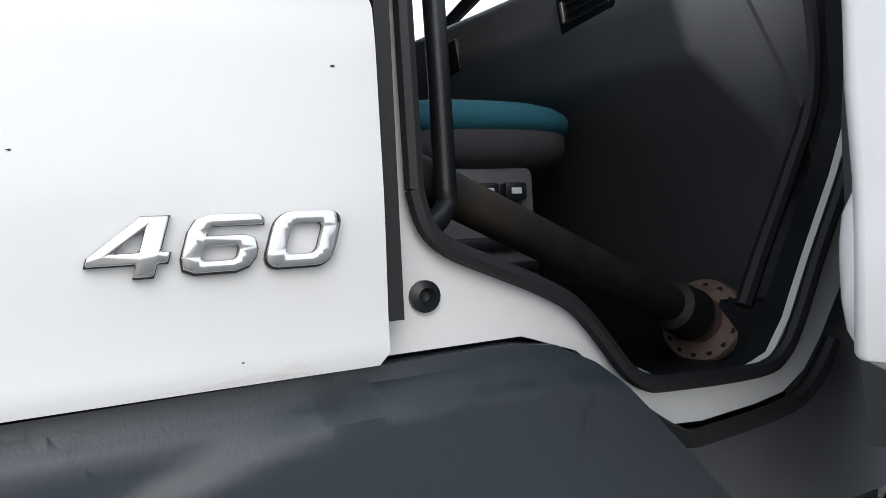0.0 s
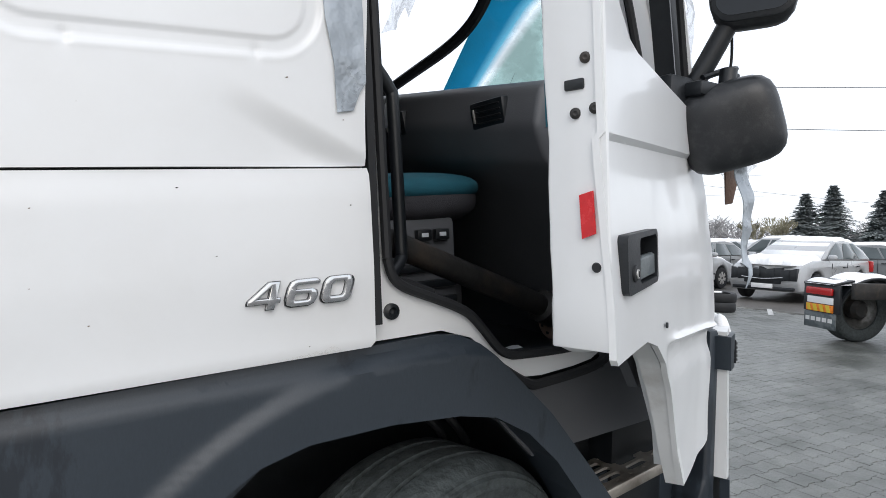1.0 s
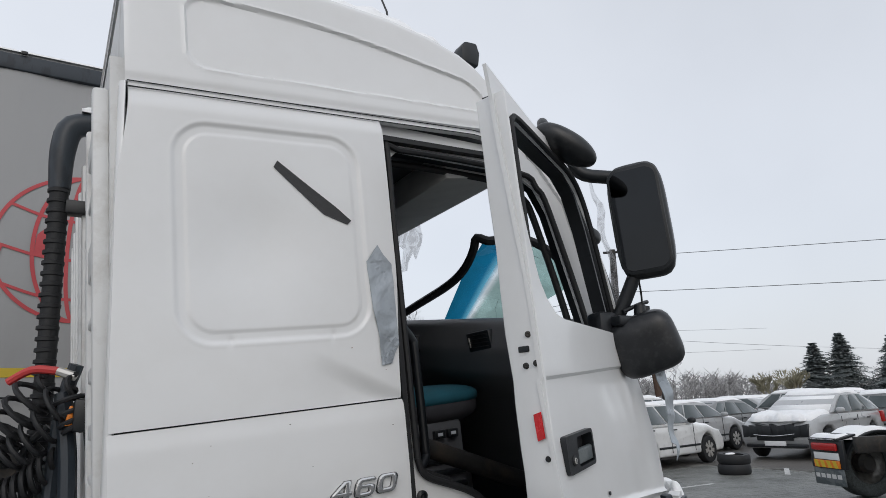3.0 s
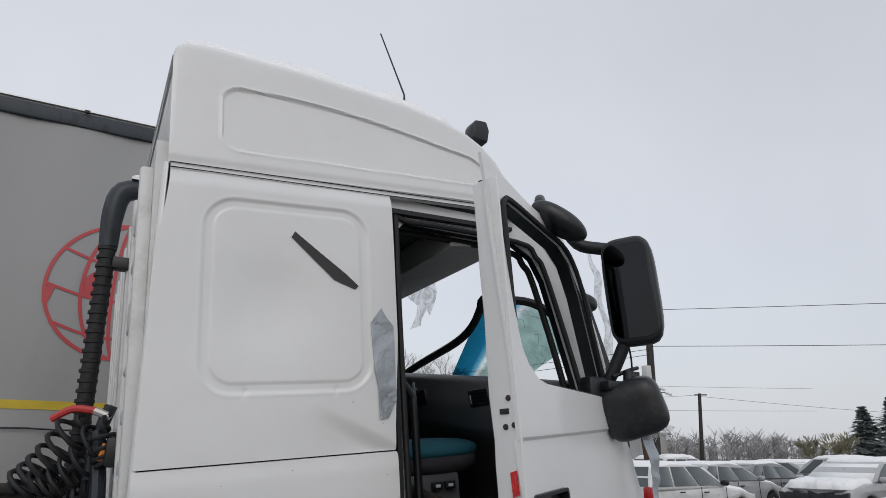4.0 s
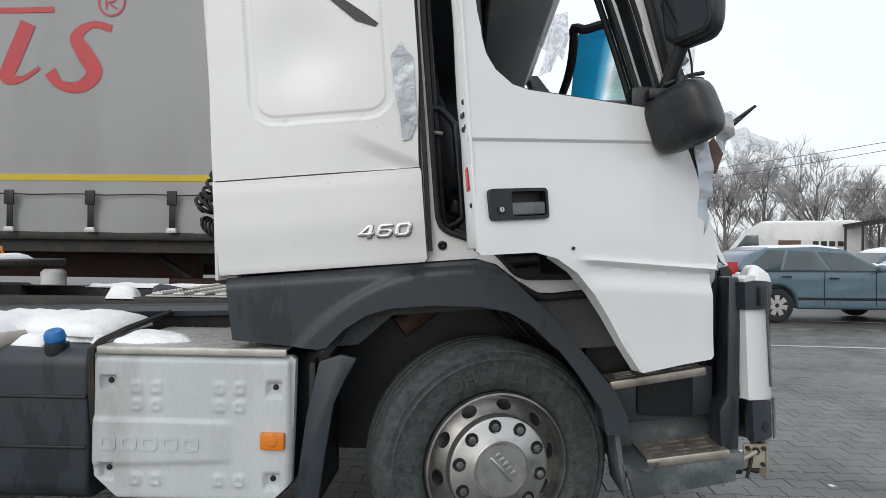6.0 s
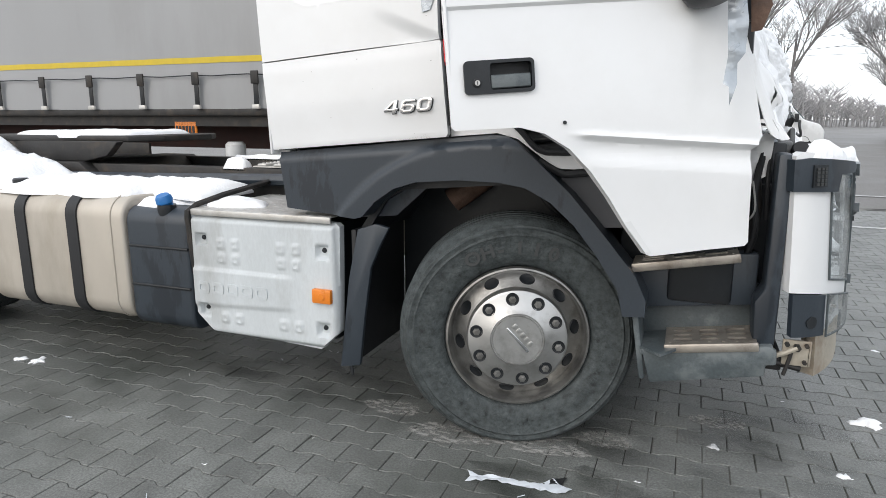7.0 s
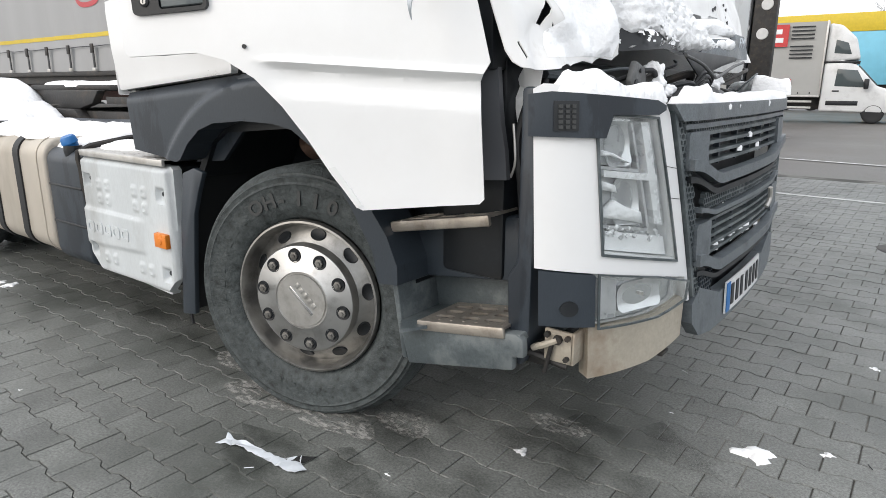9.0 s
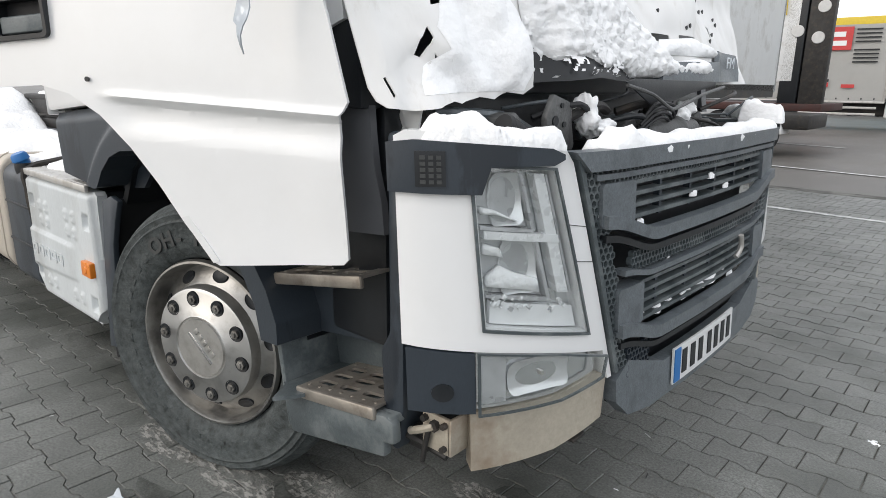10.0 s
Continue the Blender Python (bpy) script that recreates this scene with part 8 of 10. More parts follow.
while x < TX1:
    s = part("strap", box(x - 0.028, x + 0.028, TY - 0.058, TY - 0.048, 1.47, 1.80, 0.003), BLACK, trailer, "black curtain strap with buckle")
    part("buckle", box(x - 0.045, x + 0.045, TY - 0.075, TY - 0.055, 1.68, 1.81, 0.006), DARK_STEEL, s)
    part("strap_hook", prism([(x - 0.05, 1.43), (x + 0.05, 1.43), (x + 0.04, 1.475), (x - 0.04, 1.475)], TY - 0.075, TY - 0.045, "y", 0.004), ALU, s)
    x += 0.755


# print: plain red strokes, a red wire globe, a ring
def stroke(pts, widths):
    """A flat ribbon along points in xz, lying on the curtain."""
    bm = bmesh.new()
    fine = []
    for i in range(len(pts) - 1):
        p0, p1, p2, p3 = [Vector(pts[max(0, min(len(pts) - 1, i + k))]) for k in (-1, 0, 1, 2)]
        for k in range(8):
            t = k / 8
            fine.append((0.5 * (2 * p1 + (p2 - p0) * t + (2 * p0 - 5 * p1 + 4 * p2 - p3) * t * t + (3 * p1 - p0 - 3 * p2 + p3) * t ** 3), widths[i] + (widths[i + 1] - widths[i]) * t))
    fine.append((Vector(pts[-1]), widths[-1]))
    rows = []
    for i, (p, w) in enumerate(fine):
        d = (fine[min(i + 1, len(fine) - 1)][0] - fine[max(i - 1, 0)][0]).normalized()
        q = Vector((-d.y, d.x)) * w / 2
        rows.append([bm.verts.new((a.x, TY - 0.007 + curtain(a.x, a.y), a.y)) for a in (p - q, p + q)])
    for a, b in zip(rows, rows[1:]):
        bm.faces.new((a[0], a[1], b[1], b[0]))
    return bm


part("red_stroke", stroke([(-3.42, 3.30), (-3.60, 3.34), (-3.74, 3.22), (-3.66, 3.06), (-3.58, 2.90), (-3.70, 2.77), (-3.88, 2.78), (-3.98, 2.90)], [0.07, 0.06, 0.11, 0.15, 0.15, 0.11, 0.08, 0.12]), CURTAIN_RED, trailer)
part("red_stroke", stroke([(-4.20, 3.35), (-4.35, 3.0), (-4.40, 2.85), (-4.25, 2.84), (-4.08, 2.94)], [0.16, 0.15, 0.12, 0.05, 0.03]), CURTAIN_RED, trailer)
part("red_stroke", stroke([(-4.75, 3.46), (-4.4, 3.47), (-3.95, 3.47)], [0.04, 0.05, 0.05]), CURTAIN_RED, trailer)
part("red_stroke", stroke([(-7.55, 2.70), (-7.75, 2.50), (-7.95, 2.38), (-8.35, 2.36), (-8.50, 2.50), (-8.30, 2.62), (-7.95, 2.66), (-7.6, 2.95)], [0.05, 0.06, 0.07, 0.07, 0.06, 0.04, 0.05, 0.08]), CURTAIN_RED, trailer)
part("red_stroke", stroke([(-6.4, 3.4), (-6.6, 2.9), (-6.5, 2.75), (-6.2, 2.85)], [0.15, 0.14, 0.1, 0.03]), CURTAIN_RED, trailer)
part("red_stroke", stroke([(-5.3, 3.4), (-5.5, 2.95), (-5.4, 2.78), (-5.1, 2.9)], [0.15, 0.14, 0.1, 0.03]), CURTAIN_RED, trailer)
ring_pts = [(-3.42 + 0.125 * math.cos(a * math.pi / 12), 3.545 + 0.125 * math.sin(a * math.pi / 12)) for a in range(25)]
part("red_ring", stroke(ring_pts, [0.018] * 25), CURTAIN_RED, trailer)
part("red_ring", stroke([(-3.47, 3.48), (-3.47, 3.61), (-3.38, 3.60), (-3.40, 3.55), (-3.45, 3.54), (-3.37, 3.48)], [0.016] * 6), CURTAIN_RED, trailer)
gx, gz, gr = -1.18, 2.80, 0.52
for a, b in ((1.0, 1.0), (0.55, 1.0), (0.15, 1.0)):
    part("globe_line", stroke([(gx + gr * a * math.cos(t * math.pi / 12), gz + gr * b * math.sin(t * math.pi / 12)) for t in range(25)], [0.025] * 25), CURTAIN_RED, trailer)
for dz in (-0.28, 0.0, 0.28):
    w = math.sqrt(gr * gr - dz * dz)
    part("globe_line", stroke([(gx - w, gz + dz), (gx - w * 0.5, gz + dz - 0.07), (gx, gz + dz - 0.09), (gx + w * 0.5, gz + dz - 0.07), (gx + w, gz + dz)], [0.02] * 5), CURTAIN_RED, trailer)
part("globe_patch", stroke([(gx - 0.24, gz - 0.08), (gx - 0.20, gz + 0.05), (gx - 0.14, gz + 0.16)], [0.06, 0.14, 0.05]), CURTAIN_RED, trailer)
part("globe_patch", stroke([(gx - 0.50, gz - 0.15), (gx - 0.49, gz - 0.02)], [0.03, 0.08]), CURTAIN_RED, trailer)
DARKRED = material("dark_red_oxide", (0.06, 0.022, 0.018), 0.7, vary=0.3, scale=4, dirt=(0.03, 0.03, 0.03), dirt_amount=0.7, dirt_scale=3)
# under the deck: beams, landing legs, wheels, boxes
for yy in (TY + 0.75, TY + 1.65):
    part("frame_beam", box(TX0 + 0.3, -2.9, yy, yy + 0.12, 0.98, 1.26, 0.01), DARKRED, trailer, "dark red frame beam")
for yy in (TY + 0.75, TY + 1.65):
    part("neck_beam", box(-2.9, -0.3, yy, yy + 0.10, 1.13, 1.26, 0.01), DARK_STEEL, trailer)
for yy in (TY + 0.45, TY + 1.95):
    leg = part("landing_leg", box(-2.52, -2.38, yy, yy + 0.14, 0.16, 1.26, 0.008), DARK_STEEL, trailer, "dark landing leg")
    part("leg_foot", box(-2.62, -2.28, yy - 0.06, yy + 0.20, 0.0, 0.05, 0.01), DARK_STEEL, leg)
    part("leg_inner", box(-2.50, -2.40, yy + 0.02, yy + 0.12, 0.04, 0.5, 0.006), DARK_STEEL, leg)
    part("leg_brace", tube([(-3.2, yy + 0.07, 1.2), (-2.5, yy + 0.07, 0.75)], 0.03, 8), DARK_STEEL, leg)
part("leg_beam", box(-3.05, -2.40, TY + 0.40, TY + 0.52, 0.80, 1.0, 0.01), DARKRED, trailer)
part("yellow_strap", tube([(-2.36, TY + 0.3, 1.12), (-2.15, TY + 0.25, 1.05), (-2.05, TY + 0.3, 1.06)], 0.018, 8, None, 3), YELLOW, trailer)
part("white_canister", lathe([(0.0, 0.0), (0.10, 0.0), (0.11, 0.03), (0.11, 0.25), (0.08, 0.28)], 18, "z"), WHITE_OLD, trailer, "", Matrix.Translation((-4.1, TY + 0.25, 0.80)))
part("plate_sign", box(-4.75, -4.45, TY + 0.05, TY + 0.07, 1.12, 1.30, 0.004), ORANGE, trailer, "orange plate with dark bars")
for k in range(6):
    part("plate_bar", box(-4.73 + k * 0.045, -4.70 + k * 0.045, TY + 0.044, TY + 0.05, 1.16, 1.25), BLACK, trailer)
part("side_guard", box(-8.2, -5.2, TY + 0.10, TY + 0.14, 0.92, 1.06, 0.01), DARK_STEEL, trailer)
for x in (-8.9, -10.2, -11.5):
    for yy, flip in ((TY + 0.06, False), (TY + 2.44, True)):
        m = Matrix.Translation((x, yy, 0.50)) @ (Matrix.Rotation(math.pi, 4, "Z") if flip else Matrix.Identity(4))
        w = part("trailer_wheel", lathe([(0.15, 0.05), (0.15, 0.25), (0.10, 0.30)], 20), DARK_STEEL, trailer, "", m)
        front_wheel("trailer", m, w, False)
solo("trailer_snow", snow_heap([(TX0, TY - 0.02), (TX1, TY - 0.02), (TX1, TY + 2.45), (TX0, TY + 2.45)], 4.23, 0.05, 0.3, 51, 0.08, 0.8), SNOW, "thin snow on the trailer roof", "snow")

# ---- parked cars ----
def car_paint(name, rgb):
    return material(name, rgb, 0.3, vary=0.06, scale=3, coat=0.5, dirt=(0.16, 0.15, 0.14), dirt_amount=0.35, dirt_scale=2)


PAINTS = {"white": car_paint("car_white", (0.72, 0.73, 0.73)), "silver": car_paint("car_silver", (0.42, 0.43, 0.44)), "bluegrey": car_paint("car_blue_grey", (0.105, 0.170, 0.215)),
          "dark": car_paint("car_dark", (0.025, 0.026, 0.03)), "grey": car_paint("car_grey", (0.20, 0.21, 0.215)), "blue": car_paint("car_blue", (0.05, 0.10, 0.22)), "red": car_paint("car_red", (0.30, 0.03, 0.03))}
SHAPES = {
    # length, width, height, lower-body outline (x, z), greenhouse outline
    "hatch": (4.26, 1.77, 1.47, [(-2.08, 0.30), (-2.13, 0.55), (-2.10, 0.95), (-1.95, 1.00), (0.75, 0.99), (1.35, 0.93), (1.85, 0.80), (2.08, 0.62), (2.13, 0.42), (2.06, 0.24), (-1.95, 0.24)], [(-1.98, 0.97), (-1.75, 1.28), (-1.35, 1.43), (-0.4, 1.47), (0.1, 1.42), (0.55, 1.20), (0.95, 0.96)]),
    "estate": (4.3, 1.71, 1.50, [(-2.10, 0.30), (-2.15, 0.55), (-2.13, 0.93), (0.70, 0.95), (1.40, 0.88), (1.95, 0.76), (2.12, 0.55), (2.15, 0.35), (2.05, 0.23), (-2.0, 0.23)], [(-2.11, 0.92), (-1.98, 1.20), (-1.85, 1.40), (-1.2, 1.47), (-0.2, 1.45), (0.15, 1.38), (0.80, 0.93)]),
    "suv": (4.66, 1.89, 1.64, [(-2.25, 0.40), (-2.33, 0.65), (-2.28, 1.02), (0.80, 1.05), (1.50, 1.03), (2.10, 0.93), (2.28, 0.75), (2.33, 0.50), (2.25, 0.28), (-2.15, 0.30)], [(-2.20, 1.02), (-1.85, 1.40), (-1.5, 1.60), (-0.5, 1.64), (0.05, 1.58), (0.50, 1.36), (0.95, 1.04)]),
    "crossover": (4.62, 1.89, 1.57, [(-2.22, 0.40), (-2.31, 0.65), (-2.26, 1.00), (-1.9, 1.05), (0.80, 1.05), (1.45, 1.03), (2.00, 0.93), (2.24, 0.78), (2.31, 0.52), (2.22, 0.28), (-2.12, 0.30)], [(-2.15, 1.02), (-1.75, 1.32), (-1.25, 1.50), (-0.5, 1.57), (0.0, 1.53), (0.42, 1.36), (1.02, 1.05)]),
    "sedan": (4.75, 1.82, 1.46, [(-2.30, 0.32), (-2.37, 0.60), (-2.32, 0.98), (-1.6, 1.02), (0.80, 0.98), (1.5, 0.92), (2.15, 0.78), (2.35, 0.58), (2.37, 0.40), (2.25, 0.24), (-2.2, 0.25)], [(-1.90, 1.00), (-1.30, 1.36), (-0.75, 1.45), (-0.1, 1.46), (0.25, 1.38), (0.95, 0.97)]),
}
CAR_GLASS = material("dark_car_glass", (0.085, 0.105, 0.11), 0.08, vary=0.3, scale=1.5, rough_vary=0.04)
LAMP_CLEAR = material("lamp_plastic", (0.62, 0.64, 0.65), 0.15, metal=0.4, vary=0.1, scale=30)
LAMP_RED = material("tail_lamp_red", (0.45, 0.02, 0.02), 0.2, vary=0.15, scale=40)


def parked_car(shape, paint, x, y, turn, label, snow=1.0, detail=True, group="parked cars", cap="alloy"):
    length, width, height, low, high = SHAPES[shape]
    M = Matrix.Translation((x, y, 0)) @ Matrix.Rotation(radians(turn), 4, "Z")
    car = thing("parked_car", label, "car", group, at=(x, y, 0))
    mat = PAINTS[paint]
    hw = width / 2
    xf, xr = length * 0.30, -length * 0.29
    wr = 0.325 if shape not in ("suv", "crossover") else 0.36
    # body: side outline with wheel cut-outs
    outline = [p for p in low if p[1] >= 0.35]
    z0 = 0.26
    under = [(length * 0.47, z0)]
    for cx in (xf, xr):
        under += [(cx + (wr + 0.06) * math.cos(radians(a)), max(z0, wr + (wr + 0.06) * math.sin(radians(a)))) for a in range(-10, 191, 20)]
    under.append((-length * 0.47, z0))
    bm = prism(outline + under, -hw, hw, "y")
    for v in bm.verts:
        k = abs(v.co.x) / (length / 2)
        v.co.y *= 1 - 0.10 * max(0, k - 0.55) / 0.45 - 0.05 * smooth_step(0.75, 1.0, v.co.z)
    bevel(bm, 0.065, 3, 40)
    body = part("body", bm, mat, car, "", M)
    gm = prism(high, -hw + 0.05, hw - 0.05, "y")
    for v in gm.verts:
        v.co.y *= 1 - 0.17 * smooth_step(0.95, height, v.co.z)
    bevel(gm, 0.055, 3, 30)
    part("cabin", gm, mat, car, "", M)
    # side glass in two fields each side, front and rear glass
    zb, zt = 1.0 if shape not in ("suv", "crossover") else 1.07, height - 0.09
    xs = sorted(p[0] for p in high)

    def edge(z, front_side):
        best = None
        seq = high
        for (xa, za), (xb, zb_) in zip(seq, seq[1:]):
            if (za - z) * (zb_ - z) <= 0 and za != zb_:
                xx = xa + (xb - xa) * (z - za) / (zb_ - za)
                if (front_side and xx > -0.3) or (not front_side and xx < -0.3):
                    best = xx
        return best if best is not None else (xs[-1] if front_side else xs[0])

    fb, ft, rb_, rt = edge(zb, True) - 0.08, edge(zt, True) - 0.08, edge(zb, False) + 0.10, edge(zt, False) + 0.10
    mid = [rb_ + (fb - rb_) * f for f in (0.0, 0.27, 0.62, 1.0)] if shape in ("suv", "crossover", "estate", "hatch") else [rb_ + 0.15, rb_ + (fb - rb_) * 0.50, fb]
    top_of = lambda q: rt + (ft - rt) * (q - rb_) / (fb - rb_)
    for a, b in zip(mid, mid[1:]):
        for side in (-1, 1):
            quad = [(a + 0.03, zb), (b - 0.03, zb), (top_of(b) - 0.03, zt), (top_of(a) + 0.03, zt)]
            g = prism(quad, -0.004, 0.004, "y", 0.003, 1)
            for v in g.verts:
                yy = (hw - 0.05) * (1 - 0.17 * smooth_step(0.95, height, v.co.z)) + 0.004
                v.co.y = side * (yy + v.co.y * 0.8)
            part("side_window", g, CAR_GLASS, car, "", M)
    for front_side in (True, False):
        za, zc = zb + 0.0, height - 0.10
        xa, xc = edge(za, front_side), edge(zc, front_side)
        sgn = 1 if front_side else -1
        g = bmesh.new()
        vs = []
        for xx, zz, ww in ((xa, za, hw - 0.14), (xc, zc, hw - 0.26)):
            for s in (-1, 1):
                vs.append(g.verts.new((xx + sgn * 0.012, s * ww, zz + 0.008)))
        g.faces.new((vs[0], vs[1], vs[3], vs[2]))
        r = bmesh.ops.extrude_face_region(g, geom=g.faces[:])
        bmesh.ops.translate(g, vec=(-sgn * 0.02, 0, -0.01), verts=[q for q in r["geom"] if isinstance(q, bmesh.types.BMVert)])
        bmesh.ops.recalc_face_normals(g, faces=g.faces)
        part("windscreen" if front_side else "rear_window", g, SNOW if snow > 1.2 and front_side else CAR_GLASS, car, "", M)
    for cx in (xf, xr):
        for s in (-1, 1):
            wm = M @ Matrix.Translation((cx, s * (hw - 0.02), wr)) @ (Matrix.Rotation(math.pi, 4, "Z") if s > 0 else Matrix.Identity(4))
            ty = part("wheel", lathe([(wr * 0.64, 0.0), (wr * 0.8, -0.012), (wr * 0.95, 0.0), (wr, 0.03), (wr, 0.17), (wr * 0.9, 0.20), (wr * 0.6, 0.20)], 28, "y"), RUBBER, car, "", wm)
            part("rim", lathe([(0.0, 0.02), (wr * 0.18, 0.005), (wr * 0.22, 0.03), (wr * 0.55, 0.035), (wr * 0.62, 0.0), (wr * 0.66, 0.01), (wr * 0.66, 0.1)], 24, "y"), BLACK, ty, "", wm)
            for k in range(7):
                sp = prism([(-0.035, wr * 0.12), (0.035, wr * 0.12), (0.05, wr * 0.60), (-0.05, wr * 0.60)], -0.004, 0.02, "y", 0.004, 1)
                part("rim_spoke", sp, ALU, ty, "", wm @ Matrix.Rotation(2 * math.pi * k / 7, 4, "Y"))
    for s in (-1, 1):
        part("headlamp", box(length / 2 - 0.26, length / 2 - 0.035, s * (hw - 0.30) - 0.17, s * (hw - 0.30) + 0.17, 0.62, 0.76, 0.03), LAMP_CLEAR, car, "", M)
        part("tail_lamp", box(-length / 2 - 0.005, -length / 2 + 0.16, s * (hw - 0.13) - 0.09, s * (hw - 0.13) + 0.09, 0.70 if shape != "hatch" else 0.80, 1.00 if shape != "hatch" else 1.15, 0.025), LAMP_RED, car, "", M)
        part("mirror", rounded_block(0.07, 0.10, 0.07, 3.0, 8), mat if paint != "white" else BLACK, car, "", M @ Matrix.Translation((fb - 0.12, s * (hw + 0.06), zb + 0.05)))
        part("door_handle", box(-0.25, -0.08, s * hw - 0.012 - 0.005, s * hw + 0.012, 0.84, 0.87, 0.006), BLACK if paint != "white" else BLACK, car, "", M)
        part("door_handle", box(-1.15, -0.98, s * hw - 0.017, s * hw + 0.010, 0.86, 0.89, 0.006), BLACK, car, "", M)
        part("side_moulding", box(-length * 0.20, length * 0.20, s * hw - 0.01, s * hw + 0.012, 0.44, 0.49, 0.004), BLACK, car, "", M)
        for xx in (-0.36, 0.62):
            part("door_gap", box(xx, xx + 0.008, s * hw - 0.012, s * hw + 0.002, 0.34, 0.97), BLACK, car, "", M)
    part("grille", box(length / 2 - 0.05, length / 2 + 0.004, -0.45, 0.45, 0.46, 0.66, 0.02), BLACK, car, "", M)
    part("front_plate", box(length / 2 - 0.01, length / 2 + 0.012, -0.26, 0.26, 0.34, 0.45, 0.004), WHITE, car, "", M)
    part("rear_bumper", box(-length / 2 - 0.03, -length / 2 + 0.22, -hw + 0.06, hw - 0.06, 0.33, 0.58, 0.05), mat, car, "", M)
    rp = part("rear_plate", box(-length / 2 - 0.025, -length / 2 + 0.02, -0.26, 0.26, 0.72, 0.83, 0.004), WHITE, car, "", M)
    for k in range(6):
        part("plate_bar", box(-length / 2 - 0.029, -length / 2 - 0.02, -0.21 + 0.075 * k, -0.165 + 0.075 * k, 0.74, 0.81), BLACK, rp, "", M)
    if "broken" in label:
        rng = random.Random(8)
        for k in range(9):
            yy = -hw + 0.16 + k * (width - 0.32) / 9
            part("grille_hole", prism([(yy, 0.54 + rng.uniform(-0.02, 0.02)), (yy + 0.21, 0.54 + rng.uniform(-0.02, 0.02)), (yy + 0.21, 0.82 + rng.uniform(-0.05, 0.05)), (yy, 0.82 + rng.uniform(-0.05, 0.05))], length / 2 - 0.12, length / 2 + 0.004 + rng.uniform(0, 0.02), "x", 0.01), BLACK, car, "", M)
        part("air_dam", box(length / 2 - 0.10, length / 2 + 0.006, -hw + 0.20, hw - 0.20, 0.30, 0.38, 0.02), BLACK, car, "", M)
        part("chrome_strip", tube([(length / 2 + 0.015, -0.5, 0.60), (length / 2 + 0.03, 0.0, 0.57), (length / 2 + 0.015, 0.5, 0.62)], 0.014, 8, None, 4), CHROME, car, "", M)
        part("snow_cover", snow_heap([(1.1, -0.80), (2.0, -0.74), (2.34, -0.45), (2.26, -0.1), (2.38, 0.2), (2.24, 0.45), (2.3, 0.66), (1.1, 0.80)], 0.93, 0.16, 0.06, 5, 0.12, 1.6), SNOW, car, "lumpy snow on the bonnet", M)
    if snow:
        roofz = lambda x_, y_: max([za + (zb2 - za) * (x_ - xa) / (xb - xa) for (xa, za), (xb, zb2) in zip(high, high[1:]) if xa <= x_ <= xb] + [0.9]) - 0.005
        top = [p for p in high if p[1] > height - 0.12]
        x0_, x1_ = min(p[0] for p in top), max(p[0] for p in top)
        w = (hw - 0.05) * 0.82
        part("snow_cover", snow_heap([(x0_, -w), (x1_, -w), (x1_ + 0.06, 0), (x1_, w), (x0_, w)], 0, 0.075 * snow, 0.14, x, 0.14, 0.7, roofz), SNOW, car, "snow on the roof", M)
        hz = lambda x_, y_: max([za + (zb2 - za) * (x_ - xa) / (xb - xa) for (xa, za), (xb, zb2) in zip(low, low[1:]) if xa <= x_ <= xb and za > 0.5] + [0.5]) + 0.0
        if snow > 0.6 and shape:
            xa_ = max(p[0] for p in high) - 0.1
            part("snow_cover", snow_heap([(xa_, -hw + 0.12), (length / 2 - 0.30, -hw + 0.14), (length / 2 - 0.10, 0), (length / 2 - 0.30, hw - 0.14), (xa_, hw - 0.12)], 0, 0.085 * snow, 0.12, y, 0.12, 0.8, hz), SNOW, car, "snow on the bonnet", M)
    return car


parked_car("hatch", "bluegrey", 6.95, 10.75, 2, "blue-grey hatchback parked on the yard with little snow", 0.45)
parked_car("estate", "white", 11.5, 9.65, 7, "white estate car with snow on its roof", 0.9)
parked_car("crossover", "silver", 16.4, 8.25, 186, "silver off-road car with broken front under snow", 1.3)
parked_car("hatch", "silver", 15.3, 11.6, 4, "silver hatchback with thin snow on its roof", 0.8)
parked_car("hatch", "grey", 18.6, 12.6, 4, "grey hatchback with snow on its roof", 0.9)
parked_car("sedan", "dark", 11.6, 14.2, 170, "dark saloon car with snow on windscreen and bonnet", 1.3)
random.seed(77)
slots = [(18.5, 15.8), (20.5, 18.6), (23.2, 8.4), (24.0, 11.8), (24.5, 15.0), (27.0, 18.0), (29.5, 9.0), (30.0, 12.5), (30.5, 16.0), (31.0, 19.5), (36.0, 9.5), (36.5, 13.5), (37.0, 17.5), (37.5, 21.5), (43.0, 11.0), (43.5, 15.5), (44.0, 20.0), (44.0, 24.5), (51.0, 13.0), (51.5, 18.0), (52.0, 23.0), (14.2, 18.0), (16.0, 21.0), (58.0, 16.0), (58.5, 22.0), (22.5, 4.9), (30.0, 4.8), (38.0, 4.5), (46.0, 6.0)]
for i, (x, y) in enumerate(slots):
    kind = random.choice(["hatch", "estate", "suv", "sedan"])
    tone = random.choice(["white", "silver", "grey", "dark", "blue", "white", "silver", "grey"])
    words = {"white": "white", "silver": "silver", "grey": "grey", "dark": "black", "blue": "dark blue", "red": "dark red"}[tone]
    names = {"hatch": "hatchback", "estate": "estate car", "suv": "off-road car", "sedan": "saloon car"}[kind]
    parked_car(kind, tone, x + random.uniform(-0.4, 0.4), y + random.uniform(-0.3, 0.3), random.choice([2, 182, 95, -86]) + random.uniform(-4, 4), words + " " + names + " under snow in the yard", 1.3)

